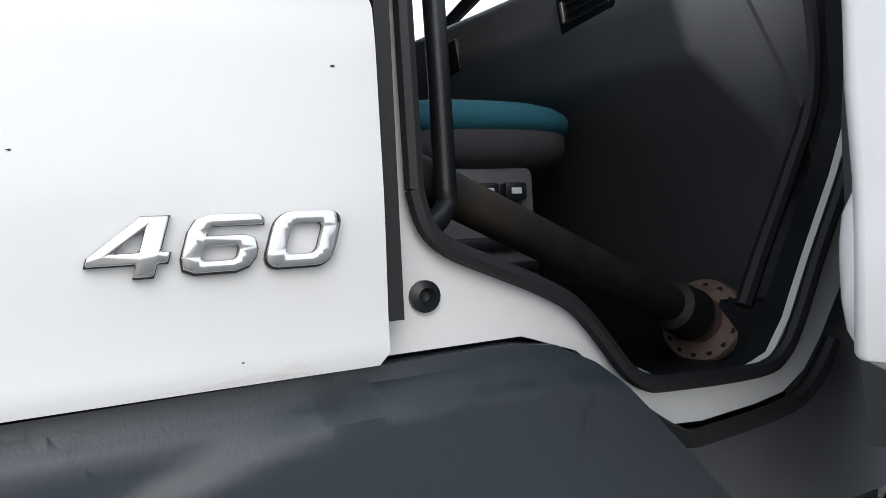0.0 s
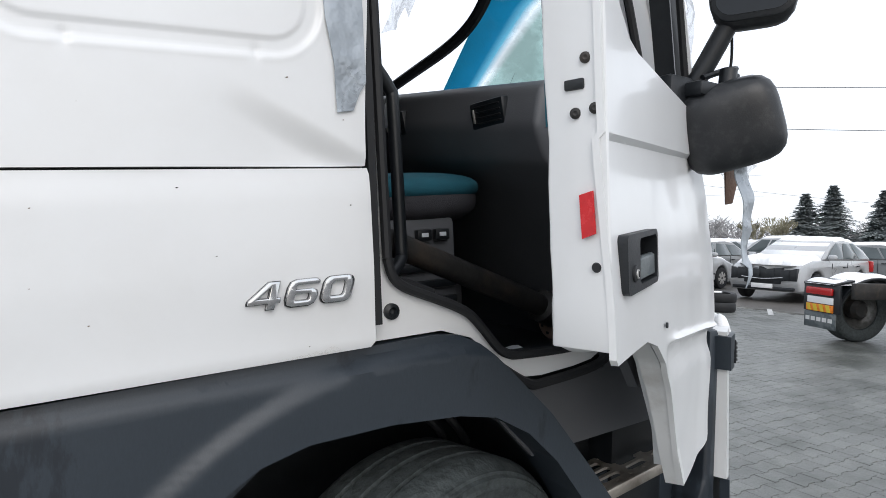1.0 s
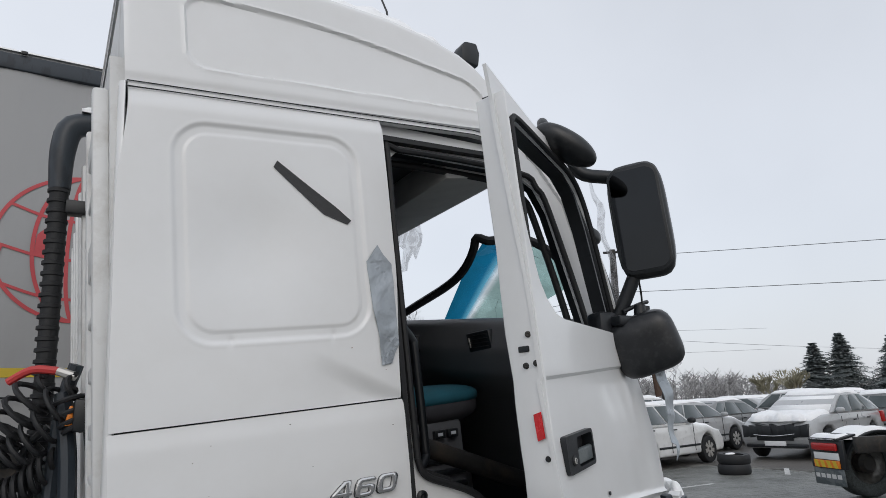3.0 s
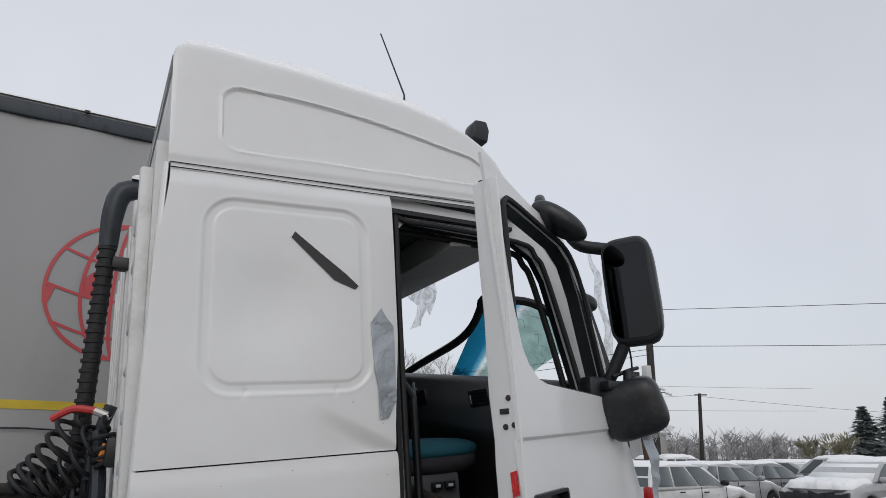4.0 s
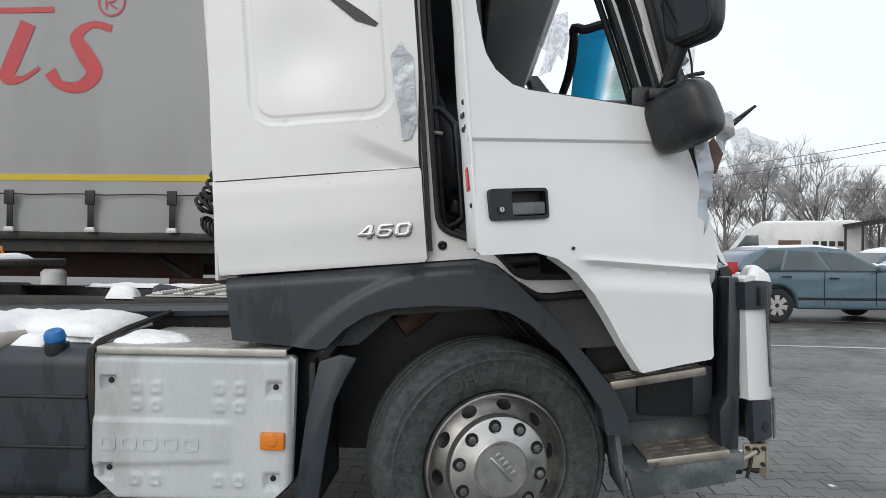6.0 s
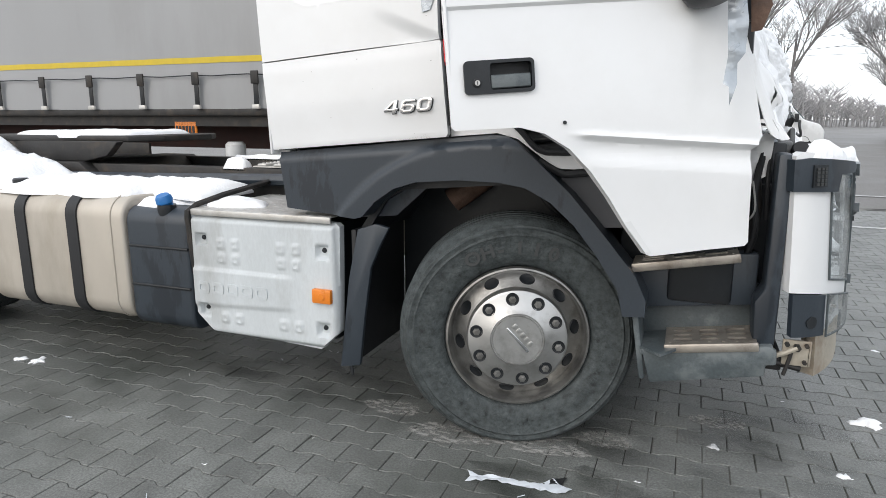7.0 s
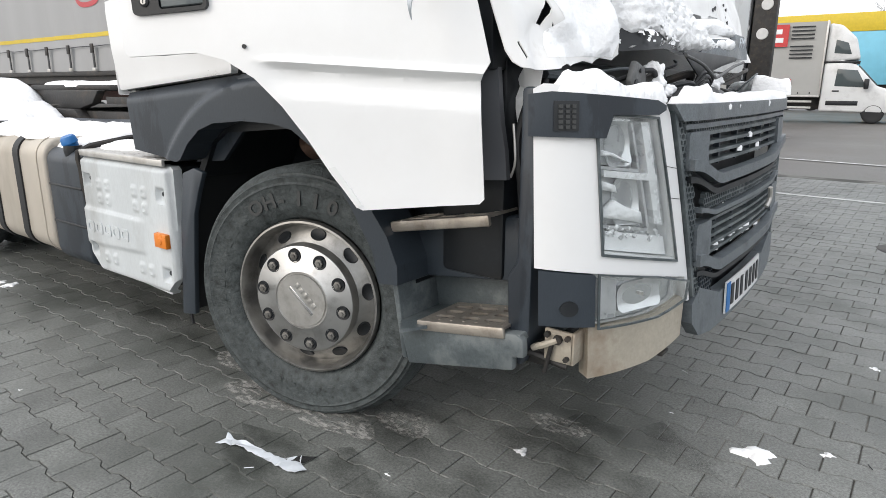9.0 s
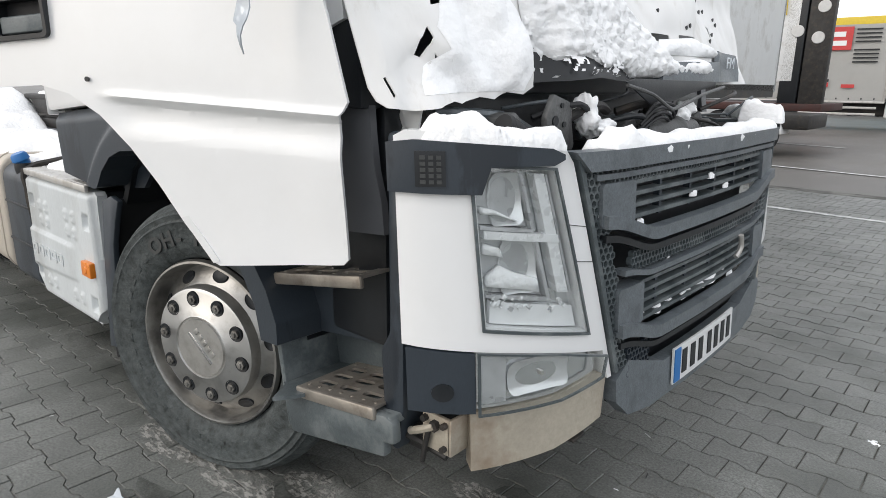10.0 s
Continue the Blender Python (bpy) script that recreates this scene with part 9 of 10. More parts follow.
# worn tyres lying by the cars
for k, (x, y, z, t) in enumerate(((11.1, 7.1, 0.10, 0), (11.15, 7.12, 0.30, 4))):
    bm = lathe([(0.20, -0.09), (0.30, -0.10), (0.325, -0.06), (0.325, 0.06), (0.30, 0.10), (0.20, 0.09)], 28, "z", None, True)
    solo("old_tyre", bm, RUBBER, "old black tyre lying in a stack", "tyre", "old tyres", m=Matrix.Translation((x, y, z)) @ Matrix.Rotation(radians(t), 4, "X"))
solo("tyre_snow", snow_heap([(11.22 + 0.13 * math.cos(a * 0.5), 7.24 + 0.08 * math.sin(a * 0.5)) for a in range(13)], 0.395, 0.015, 0.04, 3, 0.08, 1.0), SNOW, "snow on the tyre stack", "snow")

# ---- a bare truck tail with mud flap beside the cars ----
tail = thing("truck_chassis", "rear end of a bare truck chassis with snowy mudguard", "truck", at=(9.6, 3.4, 0))
TM = Matrix.Translation((9.03, 4.22, 0)) @ Matrix.Rotation(radians(-24), 4, "Z")


def on_tail(name, bm, mat, label="", parent=None):
    return part(name, bm, mat, parent or tail, label, TM)


for yy in (-0.80, -1.70):
    on_tail("frame_beam", box(0.10, 7.2, yy - 0.08, yy, 0.70, 0.93, 0.01), DARK_STEEL)
flap = on_tail("mud_flap", box(0.0, 0.02, -0.64, 0.0, 0.22, 0.46, 0.006), STEP_GREY, "dark mud flap with pale bars")
for k in range(5):
    on_tail("flap_bar", box(-0.006, 0.0, -0.58 + k * 0.115, -0.50 + k * 0.115, 0.32, 0.38), LINER, "", flap)
board = on_tail("marker_board", box(-0.02, 0.0, -0.60, -0.06, 0.47, 0.58, 0.004), ORANGE, "orange and yellow marker board")
for k in range(4):
    on_tail("board_stripe", prism([(-0.57 + k * 0.13, 0.475), (-0.50 + k * 0.13, 0.475), (-0.46 + k * 0.13, 0.575), (-0.53 + k * 0.13, 0.575)], -0.026, -0.020, "x"), YELLOW, "", board)
on_tail("tail_plate", box(-0.02, 0.0, -0.60, -0.08, 0.59, 0.69, 0.004), WHITE)
on_tail("tail_lamp", box(-0.05, 0.0, -0.60, -0.08, 0.72, 0.83, 0.02), LAMP_RED, "red tail lamp bar")
on_tail("lamp_carrier", box(0.0, 0.05, -0.70, 0.02, 0.46, 0.88, 0.01), BLACK)
guard = prism([(0.70 + 0.66 * math.cos(radians(a)), 0.46 + 0.54 * math.sin(radians(a))) for a in range(10, 171, 10)] + [(0.70 + 0.62 * math.cos(radians(a)), 0.46 + 0.50 * math.sin(radians(a))) for a in range(170, 9, -10)], -0.64, 0.0, "y", 0.01)
on_tail("mudguard", guard, BLACK)
on_tail("mudguard", prism([(-0.02, 0.86), (0.30, 0.93), (0.30, 0.96), (-0.02, 0.90)], -0.64, 0.0, "y", 0.006), BLACK)
for yy, flip in ((-0.02, True), (-2.42, False)):
    m = TM @ Matrix.Translation((0.70, yy, 0.49)) @ (Matrix.Rotation(math.pi, 4, "Z") if flip else Matrix.Identity(4))
    w = part("tail_wheel", lathe([(0.15, 0.05), (0.15, 0.25), (0.10, 0.30)], 20), DARK_STEEL, tail, "", m)
    front_wheel("tail", m, w, False)
on_tail("fifth_wheel", prism([(0.9, -0.75), (1.9, -0.70), (2.1, -0.9), (2.1, -1.6), (1.9, -1.8), (0.9, -1.75)], 1.05, 1.12, "z", 0.01), DARK_STEEL)
on_tail("fifth_mount", box(1.1, 1.8, -1.7, -0.80, 0.93, 1.05, 0.02), DARK_STEEL)
on_tail("side_tank", prism(rounded(-0.66, -0.06, 0.40, 0.95, 0.10, 5), 2.6, 3.8, "x", 0.02), DARK_STEEL)
on_tail("cab_block", box(4.9, 7.0, -2.4, 0.0, 0.6, 2.9, 0.08), PAINTS["dark"])
on_tail("cab_post", box(4.6, 4.75, -0.25, -0.10, 0.9, 3.0, 0.01), BLACK)
def tail_top(x, y):
    return max(0.90, 0.46 + 0.54 * math.sqrt(max(0, 1 - min(1, ((x - 0.70) / 0.66) ** 2)))) - 0.005


part("snow_cover", snow_heap([(-0.02, -0.62), (1.30, -0.62), (1.30, -0.02), (-0.02, -0.02)], 0, 0.06, 0.06, 61, 0.08, 0.8, tail_top), SNOW, tail, "snow on the mudguard", TM)
part("snow_cover", snow_heap([(1.0, -1.7), (1.95, -1.65), (2.0, -0.9), (1.0, -0.82)], 1.12, 0.05, 0.08, 62, 0.08, 0.8), SNOW, tail, "snow on the coupling plate", TM)

# ---- box vans and trucks in the distance ----
def box_van(x, y, turn, tarp, label, rear=-4.6, banner=False):
    """A cab with a tarpaulin box behind; its nose points to local +x, its right side to -y."""
    M = Matrix.Translation((x, y, 0)) @ Matrix.Rotation(radians(turn), 4, "Z")
    van = thing("box_van", label, "van", "vans in the yard", at=(x, y, 0))
    part("load_box", sheet([(rear, 0.95), (0.0, 0.95), (0.0, 3.55), (rear, 3.55)], (), 0.25, lambda a, b: -1.05 + 0.05 * noise.noise(Vector((a * 1.5 + b, b * 0.8, 2))), 2.1), tarp, van, "", M)
    part("box_edge", box(rear - 0.02, 0.02, -1.09, -1.06, 0.90, 0.97, 0.01), ALU, van, "", M)
    part("box_edge", box(-0.03, 0.03, -1.09, 1.09, 0.95, 3.58, 0.01), ALU, van, "", M)
    part("cab", prism([(0.05, 0.40), (0.05, 2.10), (0.60, 2.20), (1.05, 2.05), (1.75, 1.30), (2.35, 1.12), (2.55, 0.85), (2.55, 0.35)], -0.98, 0.98, "y", 0.07, 3), PAINTS["white"], van, "", M)
    part("spoiler_cab", prism([(0.05, 2.12), (0.05, 3.50), (0.45, 3.42), (0.95, 2.95), (1.15, 2.22)], -0.92, 0.92, "y", 0.10, 3), PAINTS["white"], van, "", M)
    part("spoiler_window", prism([(0.30, 2.45), (0.85, 2.40), (0.70, 2.80), (0.32, 2.92)], -0.94, -0.90, "y", 0.02), CAR_GLASS, van, "", M)
    part("cab_band", box(0.03, 1.15, -0.985, 0.985, 2.10, 2.17, 0.01), BLACK, van, "", M)
    part("side_window", prism([(0.45, 1.30), (1.45, 1.25), (1.10, 1.85), (0.48, 1.90)], -0.995, -0.97, "y", 0.02), CAR_GLASS, van, "", M)
    part("windscreen", prism([(1.10, 2.00), (1.72, 1.33), (1.76, 1.36), (1.14, 2.03)], -0.85, 0.85, "y", 0.008), CAR_GLASS, van, "", M)
    part("mirror", box(1.35, 1.50, -1.22, -1.02, 1.20, 1.55, 0.03), BLACK, van, "", M)
    part("side_moulding", box(0.25, 1.25, -1.0, -0.975, 0.62, 0.78, 0.02), BLACK, van, "", M)
    part("door_handle", box(0.40, 0.62, -1.005, -0.98, 1.10, 1.15, 0.01), BLACK, van, "", M)
    part("chassis", box(rear + 0.1, 1.0, -0.55, 0.55, 0.45, 0.92, 0.02), DARK_STEEL, van, "", M)
    part("side_rail", box(max(-2.6, rear + 0.9), -0.2, -1.02, -0.98, 0.48, 0.56, 0.01), ALU, van, "", M)
    part("side_rail", box(max(-2.6, rear + 0.9), -0.2, -1.02, -0.98, 0.70, 0.78, 0.01), ALU, van, "", M)
    for cx in (1.75, max(-2.9, rear + 0.65)):
        for s in (-1, 1):
            wm = M @ Matrix.Translation((cx, s * 0.97, 0.35)) @ (Matrix.Rotation(math.pi, 4, "Z") if s > 0 else Matrix.Identity(4))
            ty = part("wheel", lathe([(0.22, 0.0), (0.28, -0.012), (0.33, 0.0), (0.35, 0.03), (0.35, 0.2), (0.2, 0.22)], 28, "y"), RUBBER, van, "", wm)
            part("rim", lathe([(0.0, 0.02), (0.06, 0.005), (0.08, 0.03), (0.19, 0.035), (0.215, 0.0), (0.23, 0.01), (0.23, 0.1)], 24, "y"), STEP_GREY, ty, "", wm)
    for k in range(int(-rear / 0.38)):
        part("box_eyelet", box(rear + 0.1 + 0.38 * k, rear + 0.14 + 0.38 * k, -1.11, -1.085, 1.02, 1.08, 0.006), BLACK, van, "", M)
    if banner:
        part("red_field", box(-2.6, -1.22, -1.125, -1.110, 2.70, 3.48), REDPAINT, van, "red printed field with pale bars", M)
        for k in range(2):
            part("pale_bar", box(-2.3, -1.38 - 0.06 * k, -1.131, -1.124, 2.85 + 0.30 * k, 3.02 + 0.30 * k), WHITE, van, "", M)
        for k in range(8):
            part("dark_bar", box(-1.13, -0.38, -1.115, -1.105, 3.36 - 0.135 * k - (0.14 if k > 3 else 0), 3.41 - 0.135 * k - (0.14 if k > 3 else 0)), BLACK, van, "", M)
        part("dark_field", box(-2.6, -1.75, -1.115, -1.105, 1.62, 1.72), BLACK, van, "", M)
        part("red_field", box(-2.6, -1.75, -1.115, -1.105, 1.45, 1.60), REDPAINT, van, "", M)
        part("red_field", box(-1.35, -0.95, -1.115, -1.105, 1.42, 1.54), REDPAINT, van, "", M)
    return van


PALETARP = material("pale_tarpaulin", (0.40, 0.40, 0.385), 0.6, vary=0.12, scale=1.5, bump=0.1, bump_scale=8, dirt=(0.32, 0.31, 0.29), dirt_amount=0.6, dirt_scale=1.5)
box_van(-1.75, 27.1, 5, PALETARP, "white van with a pale printed tarpaulin box", banner=True)
box_van(3.3, 29.0, 3, PALETARP, "white van with a plain grey tarpaulin box", -2.2)
lorry = thing("box_lorry", "tall lorry box painted yellow over light blue", "lorry", "vans in the yard", at=(-1.5, 41, 0))
SKYBLUE = material("light_blue_paint", (0.18, 0.50, 0.66), 0.5, vary=0.1, scale=2)
part("blue_wall", box(-6.5, 1.9, 40.0, 42.4, 1.42, 4.15, 0.02), SKYBLUE, lorry)
part("yellow_band", box(-6.52, 1.92, 39.97, 42.43, 4.15, 5.1, 0.02), YELLOW, lorry)
part("lorry_frame", box(-6.4, 1.8, 40.3, 42.1, 0.5, 1.42), DARK_STEEL, lorry)
for x in (-5.0, -3.7, 0.9):
    w = part("lorry_wheel", lathe([(0.2, 0.0), (0.45, 0.0), (0.5, 0.04), (0.5, 0.28), (0.2, 0.3)], 24), RUBBER, lorry, "", Matrix.Translation((x, 40.1, 0.5)))
white_box = solo("white_container", box(2.2, 5.0, 36.5, 39.0, 0.0, 4.0, 0.03), PAINTS["white"], "white box body standing behind the vans", "container")
# dark loading trailer end, in front of the vans
ramp = thing("flat_trailer", "dark trailer headboard with hanging straps and red frame", "trailer", at=(-2.5, 16, 0))
part("headboard", box(-2.37, -1.97, 15.6, 17.8, 0.95, 4.2, 0.02), BLACK, ramp, "tall dark steel headboard")
part("headboard_post", box(-1.94, -1.45, 15.62, 15.9, 0.95, 4.2, 0.02), DARK_STEEL, ramp)
part("deck", box(-9.5, -1.42, 15.55, 17.9, 0.85, 1.02, 0.02), DARKRED, ramp, "dark red trailer frame")
part("side_wall", box(-9.5, -2.1, 15.6, 15.7, 1.5, 4.2, 0.02), WHITE_OLD, ramp, "pale side wall with hooks")
part("board_disc", lathe([(0.0, -0.01), (0.12, -0.01), (0.13, 0.0), (0.13, 0.02)], 20), LINER, ramp, "", Matrix.Translation((-1.70, 15.6, 2.45)))
part("board_disc", lathe([(0.0, -0.01), (0.12, -0.01), (0.13, 0.0), (0.13, 0.02)], 20), LINER, ramp, "", Matrix.Translation((-2.12, 15.58, 2.60)))
part("board_disc", lathe([(0.0, -0.01), (0.12, -0.01), (0.13, 0.0), (0.13, 0.02)], 20), LINER, ramp, "", Matrix.Translation((-1.66, 15.6, 3.10)))
for k in range(5):
    part("rope", tube([(-2.57 + 0.04 * k, 15.55, 3.8), (-2.56 + 0.04 * k, 15.53, 3.3), (-2.55 + 0.04 * k, 15.55, 2.95)], 0.012, 6, None, 3), YELLOW, ramp)
for x in (-3.6, -4.8):
    w = part("trailer_wheel", lathe([(0.2, 0.0), (0.38, 0.0), (0.42, 0.04), (0.42, 0.26), (0.2, 0.3)], 24), RUBBER, ramp, "", Matrix.Translation((x, 15.6, 0.42)))
low_car = thing("flatbed_tail", "dark vehicle tail with round mudguard beside the trailer", "truck", at=(-1.2, 13.8, 0))
part("tail_body", box(-2.5, -1.15, 13.4, 15.0, 0.55, 0.85, 0.05), DARK_STEEL, low_car)
part("mudguard", prism([(-2.1 + 0.5 * math.cos(radians(a)), 0.45 + 0.5 * math.sin(radians(a))) for a in range(0, 181, 15)] + [(-2.1 + 0.46 * math.cos(radians(a)), 0.45 + 0.46 * math.sin(radians(a))) for a in range(180, -1, -15)], 13.3, 13.9, "y", 0.01), WHITE_OLD, low_car)
w = part("tail_wheel", lathe([(0.2, 0.0), (0.36, 0.0), (0.40, 0.04), (0.40, 0.26), (0.2, 0.3)], 24), RUBBER, low_car, "", Matrix.Translation((-2.1, 13.35, 0.40)))

# truck seen under the trailer
far_truck = thing("far_truck", "white truck parked behind the trailer, dark chassis and wheels", "truck", at=(-5, 20, 0))
part("far_chassis", box(-9.0, -3.4, 20.5, 22.3, 0.70, 1.0, 0.02), DARK_STEEL, far_truck)
part("far_marker", box(-6.6, -6.3, 20.15, 20.2, 0.95, 1.05, 0.01), ORANGE, far_truck)
for x in (-6.5, -8.2):
    m = Matrix.Translation((x, 20.2, 0.5))
    w = part("far_wheel", lathe([(0.15, 0.05), (0.15, 0.25), (0.10, 0.30)], 20), DARK_STEEL, far_truck, "", m)
    front_wheel("far", m, w, False)

# white panel van and the long container with a canopy
pv = thing("panel_van", "white panel van with snowy roof and dark lettering bars", "van", "vans in the yard", at=(13, 24.5, 0))
PV = Matrix.Translation((13.3, 24.6, 0)) @ Matrix.Rotation(radians(152), 4, "Z")
part("van_body", prism([(-2.6, 0.35), (-2.65, 2.45), (-2.3, 2.62), (1.0, 2.58), (1.6, 2.25), (2.2, 1.45), (2.75, 1.20), (2.85, 0.4)], -0.98, 0.98, "y", 0.08, 3), PAINTS["white"], pv, "", PV)
for s in (-1, 1):
    part("side_window", prism([(1.05, 1.45), (2.0, 1.42), (1.55, 2.05), (1.08, 2.05)], s * 0.97 - 0.015, s * 0.97 + 0.015, "y", 0.01), CAR_GLASS, pv, "", PV)
    for k in range(4):
        part("dark_bar", box(-1.9 + 0.28 * k, -1.70 + 0.28 * k, s * 0.99 - 0.006, s * 0.99 + 0.006, 1.62, 1.82), BLACK, pv, "", PV)
    part("print_patch", box(-0.45, 0.35, s * 0.99 - 0.006, s * 0.99 + 0.006, 1.50, 1.85), RUST, pv, "", PV)
    for cx in (-1.7, 1.9):
        part("wheel", lathe([(0.15, 0.0), (0.30, 0.0), (0.33, 0.03), (0.33, 0.2), (0.1, 0.2)], 20), RUBBER, pv, "", PV @ Matrix.Translation((cx, s * 0.9, 0.33)))
part("snow_cover", snow_heap([(-2.5, -0.85), (1.0, -0.85), (1.2, 0), (1.0, 0.85), (-2.5, 0.85)], 2.60, 0.05, 0.25, 71, 0.15, 0.8), SNOW, pv, "", PV)
CONT = material("rust_streaked_container", (0.33, 0.34, 0.34), 0.6, vary=0.15, scale=2, dirt=(0.28, 0.17, 0.09), dirt_amount=0.8, dirt_scale=1.4, stretch=(1, 1, 0.3))
cont = thing("shipping_container", "grey shipping container with rust streaks and snow on top", "container", at=(19, 18.6, 0))
CM = Matrix.Translation((15.3, 21.3, 0)) @ Matrix.Rotation(radians(-35.5), 4, "Z")
wall_pts = [(i * 0.14, -0.03 if (i // 2) % 2 else 0.0) for i in range(43)]
part("corrugated_wall", prism(wall_pts + [(6.06, 2.4), (0, 2.4)], 0.12, 2.50, "z"), CONT, cont, "", CM, 20)
part("roof_edge", box(-0.02, 6.10, -0.06, 2.44, 2.50, 2.60, 0.02), CONT, cont, "", CM)
for yy in (0.05, 1.2):
    part("end_door", box(-0.05, 0.0, yy, yy + 1.12, 0.15, 2.48, 0.01), CONT, cont, "", CM)
    for q in (0.3, 0.8):
        part("lock_rod", tube([(-0.08, yy + q, 0.2), (-0.08, yy + q, 2.45)], 0.02, 6), ALU, cont, "", CM)
part("snow_cover", snow_heap([(0, 0), (6.06, 0), (6.06, 2.4), (0, 2.4)], 2.60, 0.07, 0.3, 81, 0.15, 0.8), SNOW, cont, "", CM)
can = thing("canopy", "dark lean-to canopy beside the container", "canopy", at=(13.5, 23, 0))
part("canopy_roof", prism([(-1.5, 2.36), (0.0, 2.62), (0.0, 2.70), (-1.5, 2.44)], 0.0, 2.4, "y"), BLACK, can, "", CM)
for xx in (-1.45, -0.9, -0.4):
    part("canopy_post", box(xx, xx + 0.08, 0.05, 0.13, 0.0, 2.4), DARK_STEEL, can, "", CM)

# ---- poles and wires ----
def pole(x, y, h, r, label, lean=(0, 0)):
    t = thing("utility_pole", label, "pole", "utility poles", at=(x, y, 0))
    part("mast", tube([(x, y, -0.05), (x + lean[0], y + lean[1], h)], [r, r * 0.7], 10), DARK_STEEL, t)
    part("cross_arm", tube([(x + lean[0] - 0.3, y + lean[1] + 0.2, h - 0.1), (x + lean[0] + 0.4, y + lean[1] - 0.3, h - 0.1)], 0.05, 6), DARK_STEEL, t)
    return t


p1 = pole(16.9, 15.5, 7.3, 0.17, "grey utility pole with boxes and cameras", (0.12, -0.18))
part("meter_box", box(16.55, 16.80, 15.2, 15.45, 4.35, 4.85, 0.02), LINER, p1)
for dx, dz in ((-0.45, 4.1), (0.25, 4.05), (0.5, 3.9), (-0.3, 3.85)):
    part("yard_camera", tube([(16.95 + dx, 15.25, dz), (16.95 + dx * 1.35, 15.1, dz - 0.08)], 0.05, 8), WHITE, p1)
    part("camera_bracket", tube([(16.95, 15.35, dz), (16.95 + dx, 15.25, dz)], 0.015, 6), DARK_STEEL, p1)
pole(36.9, 30.6, 6.0, 0.16, "thin grey utility pole far off", (0.3, -0.3))
pole(31.2, 42.7, 7.9, 0.14, "thin grey lamp pole far off")


def wire(a, b, sag, r=0.011):
    a, b = Vector(a), Vector(b)
    return tube([a.lerp(b, i / 24) - Vector((0, 0, 4 * sag * (i / 24) * (1 - i / 24))) for i in range(25)], r, 5)


for k, (a, b, s) in enumerate((((17.0, 15.3, 7.0), (60.0, -30.0, 6.6), 0.5), ((17.0, 15.3, 5.6), (60.0, -30.0, 5.2), 0.6), ((17.0, 15.3, 5.5), (2.0, 44.0, 6.0), 0.6), ((17.0, 15.3, 5.3), (2.0, 44.0, 5.3), 0.6),
                               ((37.2, 30.3, 5.9), (10.0, 52.0, 6.4), 0.6), ((37.2, 30.3, 5.8), (90.0, 5.0, 4.5), 1.0), ((-20, 60, 9.0), (60, 36, 8.0), 0.6), ((-20, 60, 6.6), (60, 36, 5.9), 0.6))):
    solo("overhead_wire", wire(a, b, s), BLACK, "thin black overhead wire between poles", "wire", "overhead wires")

# ---- trees ----
BARK = material("grey_bark", (0.21, 0.20, 0.195), 0.9, vary=0.3, scale=10, bump=0.3, bump_scale=40)
TWIG = material("frosted_twigs", (0.52, 0.515, 0.52), 0.9, vary=0.3, scale=4)
# needle colour holds real frost plus pale distance haze mixed in
NEEDLE = material("frosted_hazed_spruce_needles", (0.27, 0.305, 0.305), 0.9, vary=0.35, scale=3, dirt=(0.55, 0.58, 0.60), dirt_amount=0.65, dirt_scale=5, spread=0.3)


def branches(bm_pts, p, d, length, r, level, rng):
    if level == 0 or length < 0.15:
        return
    bend = Vector((rng.uniform(-0.2, 0.2), rng.uniform(-0.2, 0.2), rng.uniform(-0.05, 0.2)))
    q = p + (d + bend * 0.4).normalized() * length
    bm_pts.append((p, q, r, r * 0.62, level))
    n = 4
    for k in range(n):
        t = rng.uniform(0.45, 1.0) if k else 1.0
        a = rng.uniform(0, 6.283)
        spread = rng.uniform(0.35, 0.75)
        nd = (d + spread * Vector((math.cos(a), math.sin(a), rng.uniform(-0.1, 0.5)))).normalized()
        branches(bm_pts, p.lerp(q, t), nd, length * rng.uniform(0.58, 0.78), r * 0.55, level - 1, rng)


def sticks(segs):
    """Many tapered three-sided sticks in one mesh."""
    verts, faces = [], []
    for p, q, ra, rb, _ in segs:
        d = (q - p).normalized()
        s = d.cross(Vector((0.3, 0.2, 1))).normalized()
        u = d.cross(s)
        b = len(verts)
        for c, r in ((p, ra), (q, rb)):
            for k in range(3):
                a = 2.0944 * k
                verts.append(c + r * (math.cos(a) * s + math.sin(a) * u))
        faces += [(b, b + 1, b + 4, b + 3), (b + 1, b + 2, b + 5, b + 4), (b + 2, b, b + 3, b + 5)]
    return verts, faces


def mesh_part(name, verts, faces, mat, parent, label=""):
    me = bpy.data.meshes.new(name)
    me.from_pydata(verts, [], faces)
    me.materials.append(mat)
    ob = new(name, me)
    ob.parent = parent
    if parent is not None:
        ob.matrix_parent_inverse = Matrix.Translation(-parent.location)
    if label:
        ob["label"] = label
    return ob


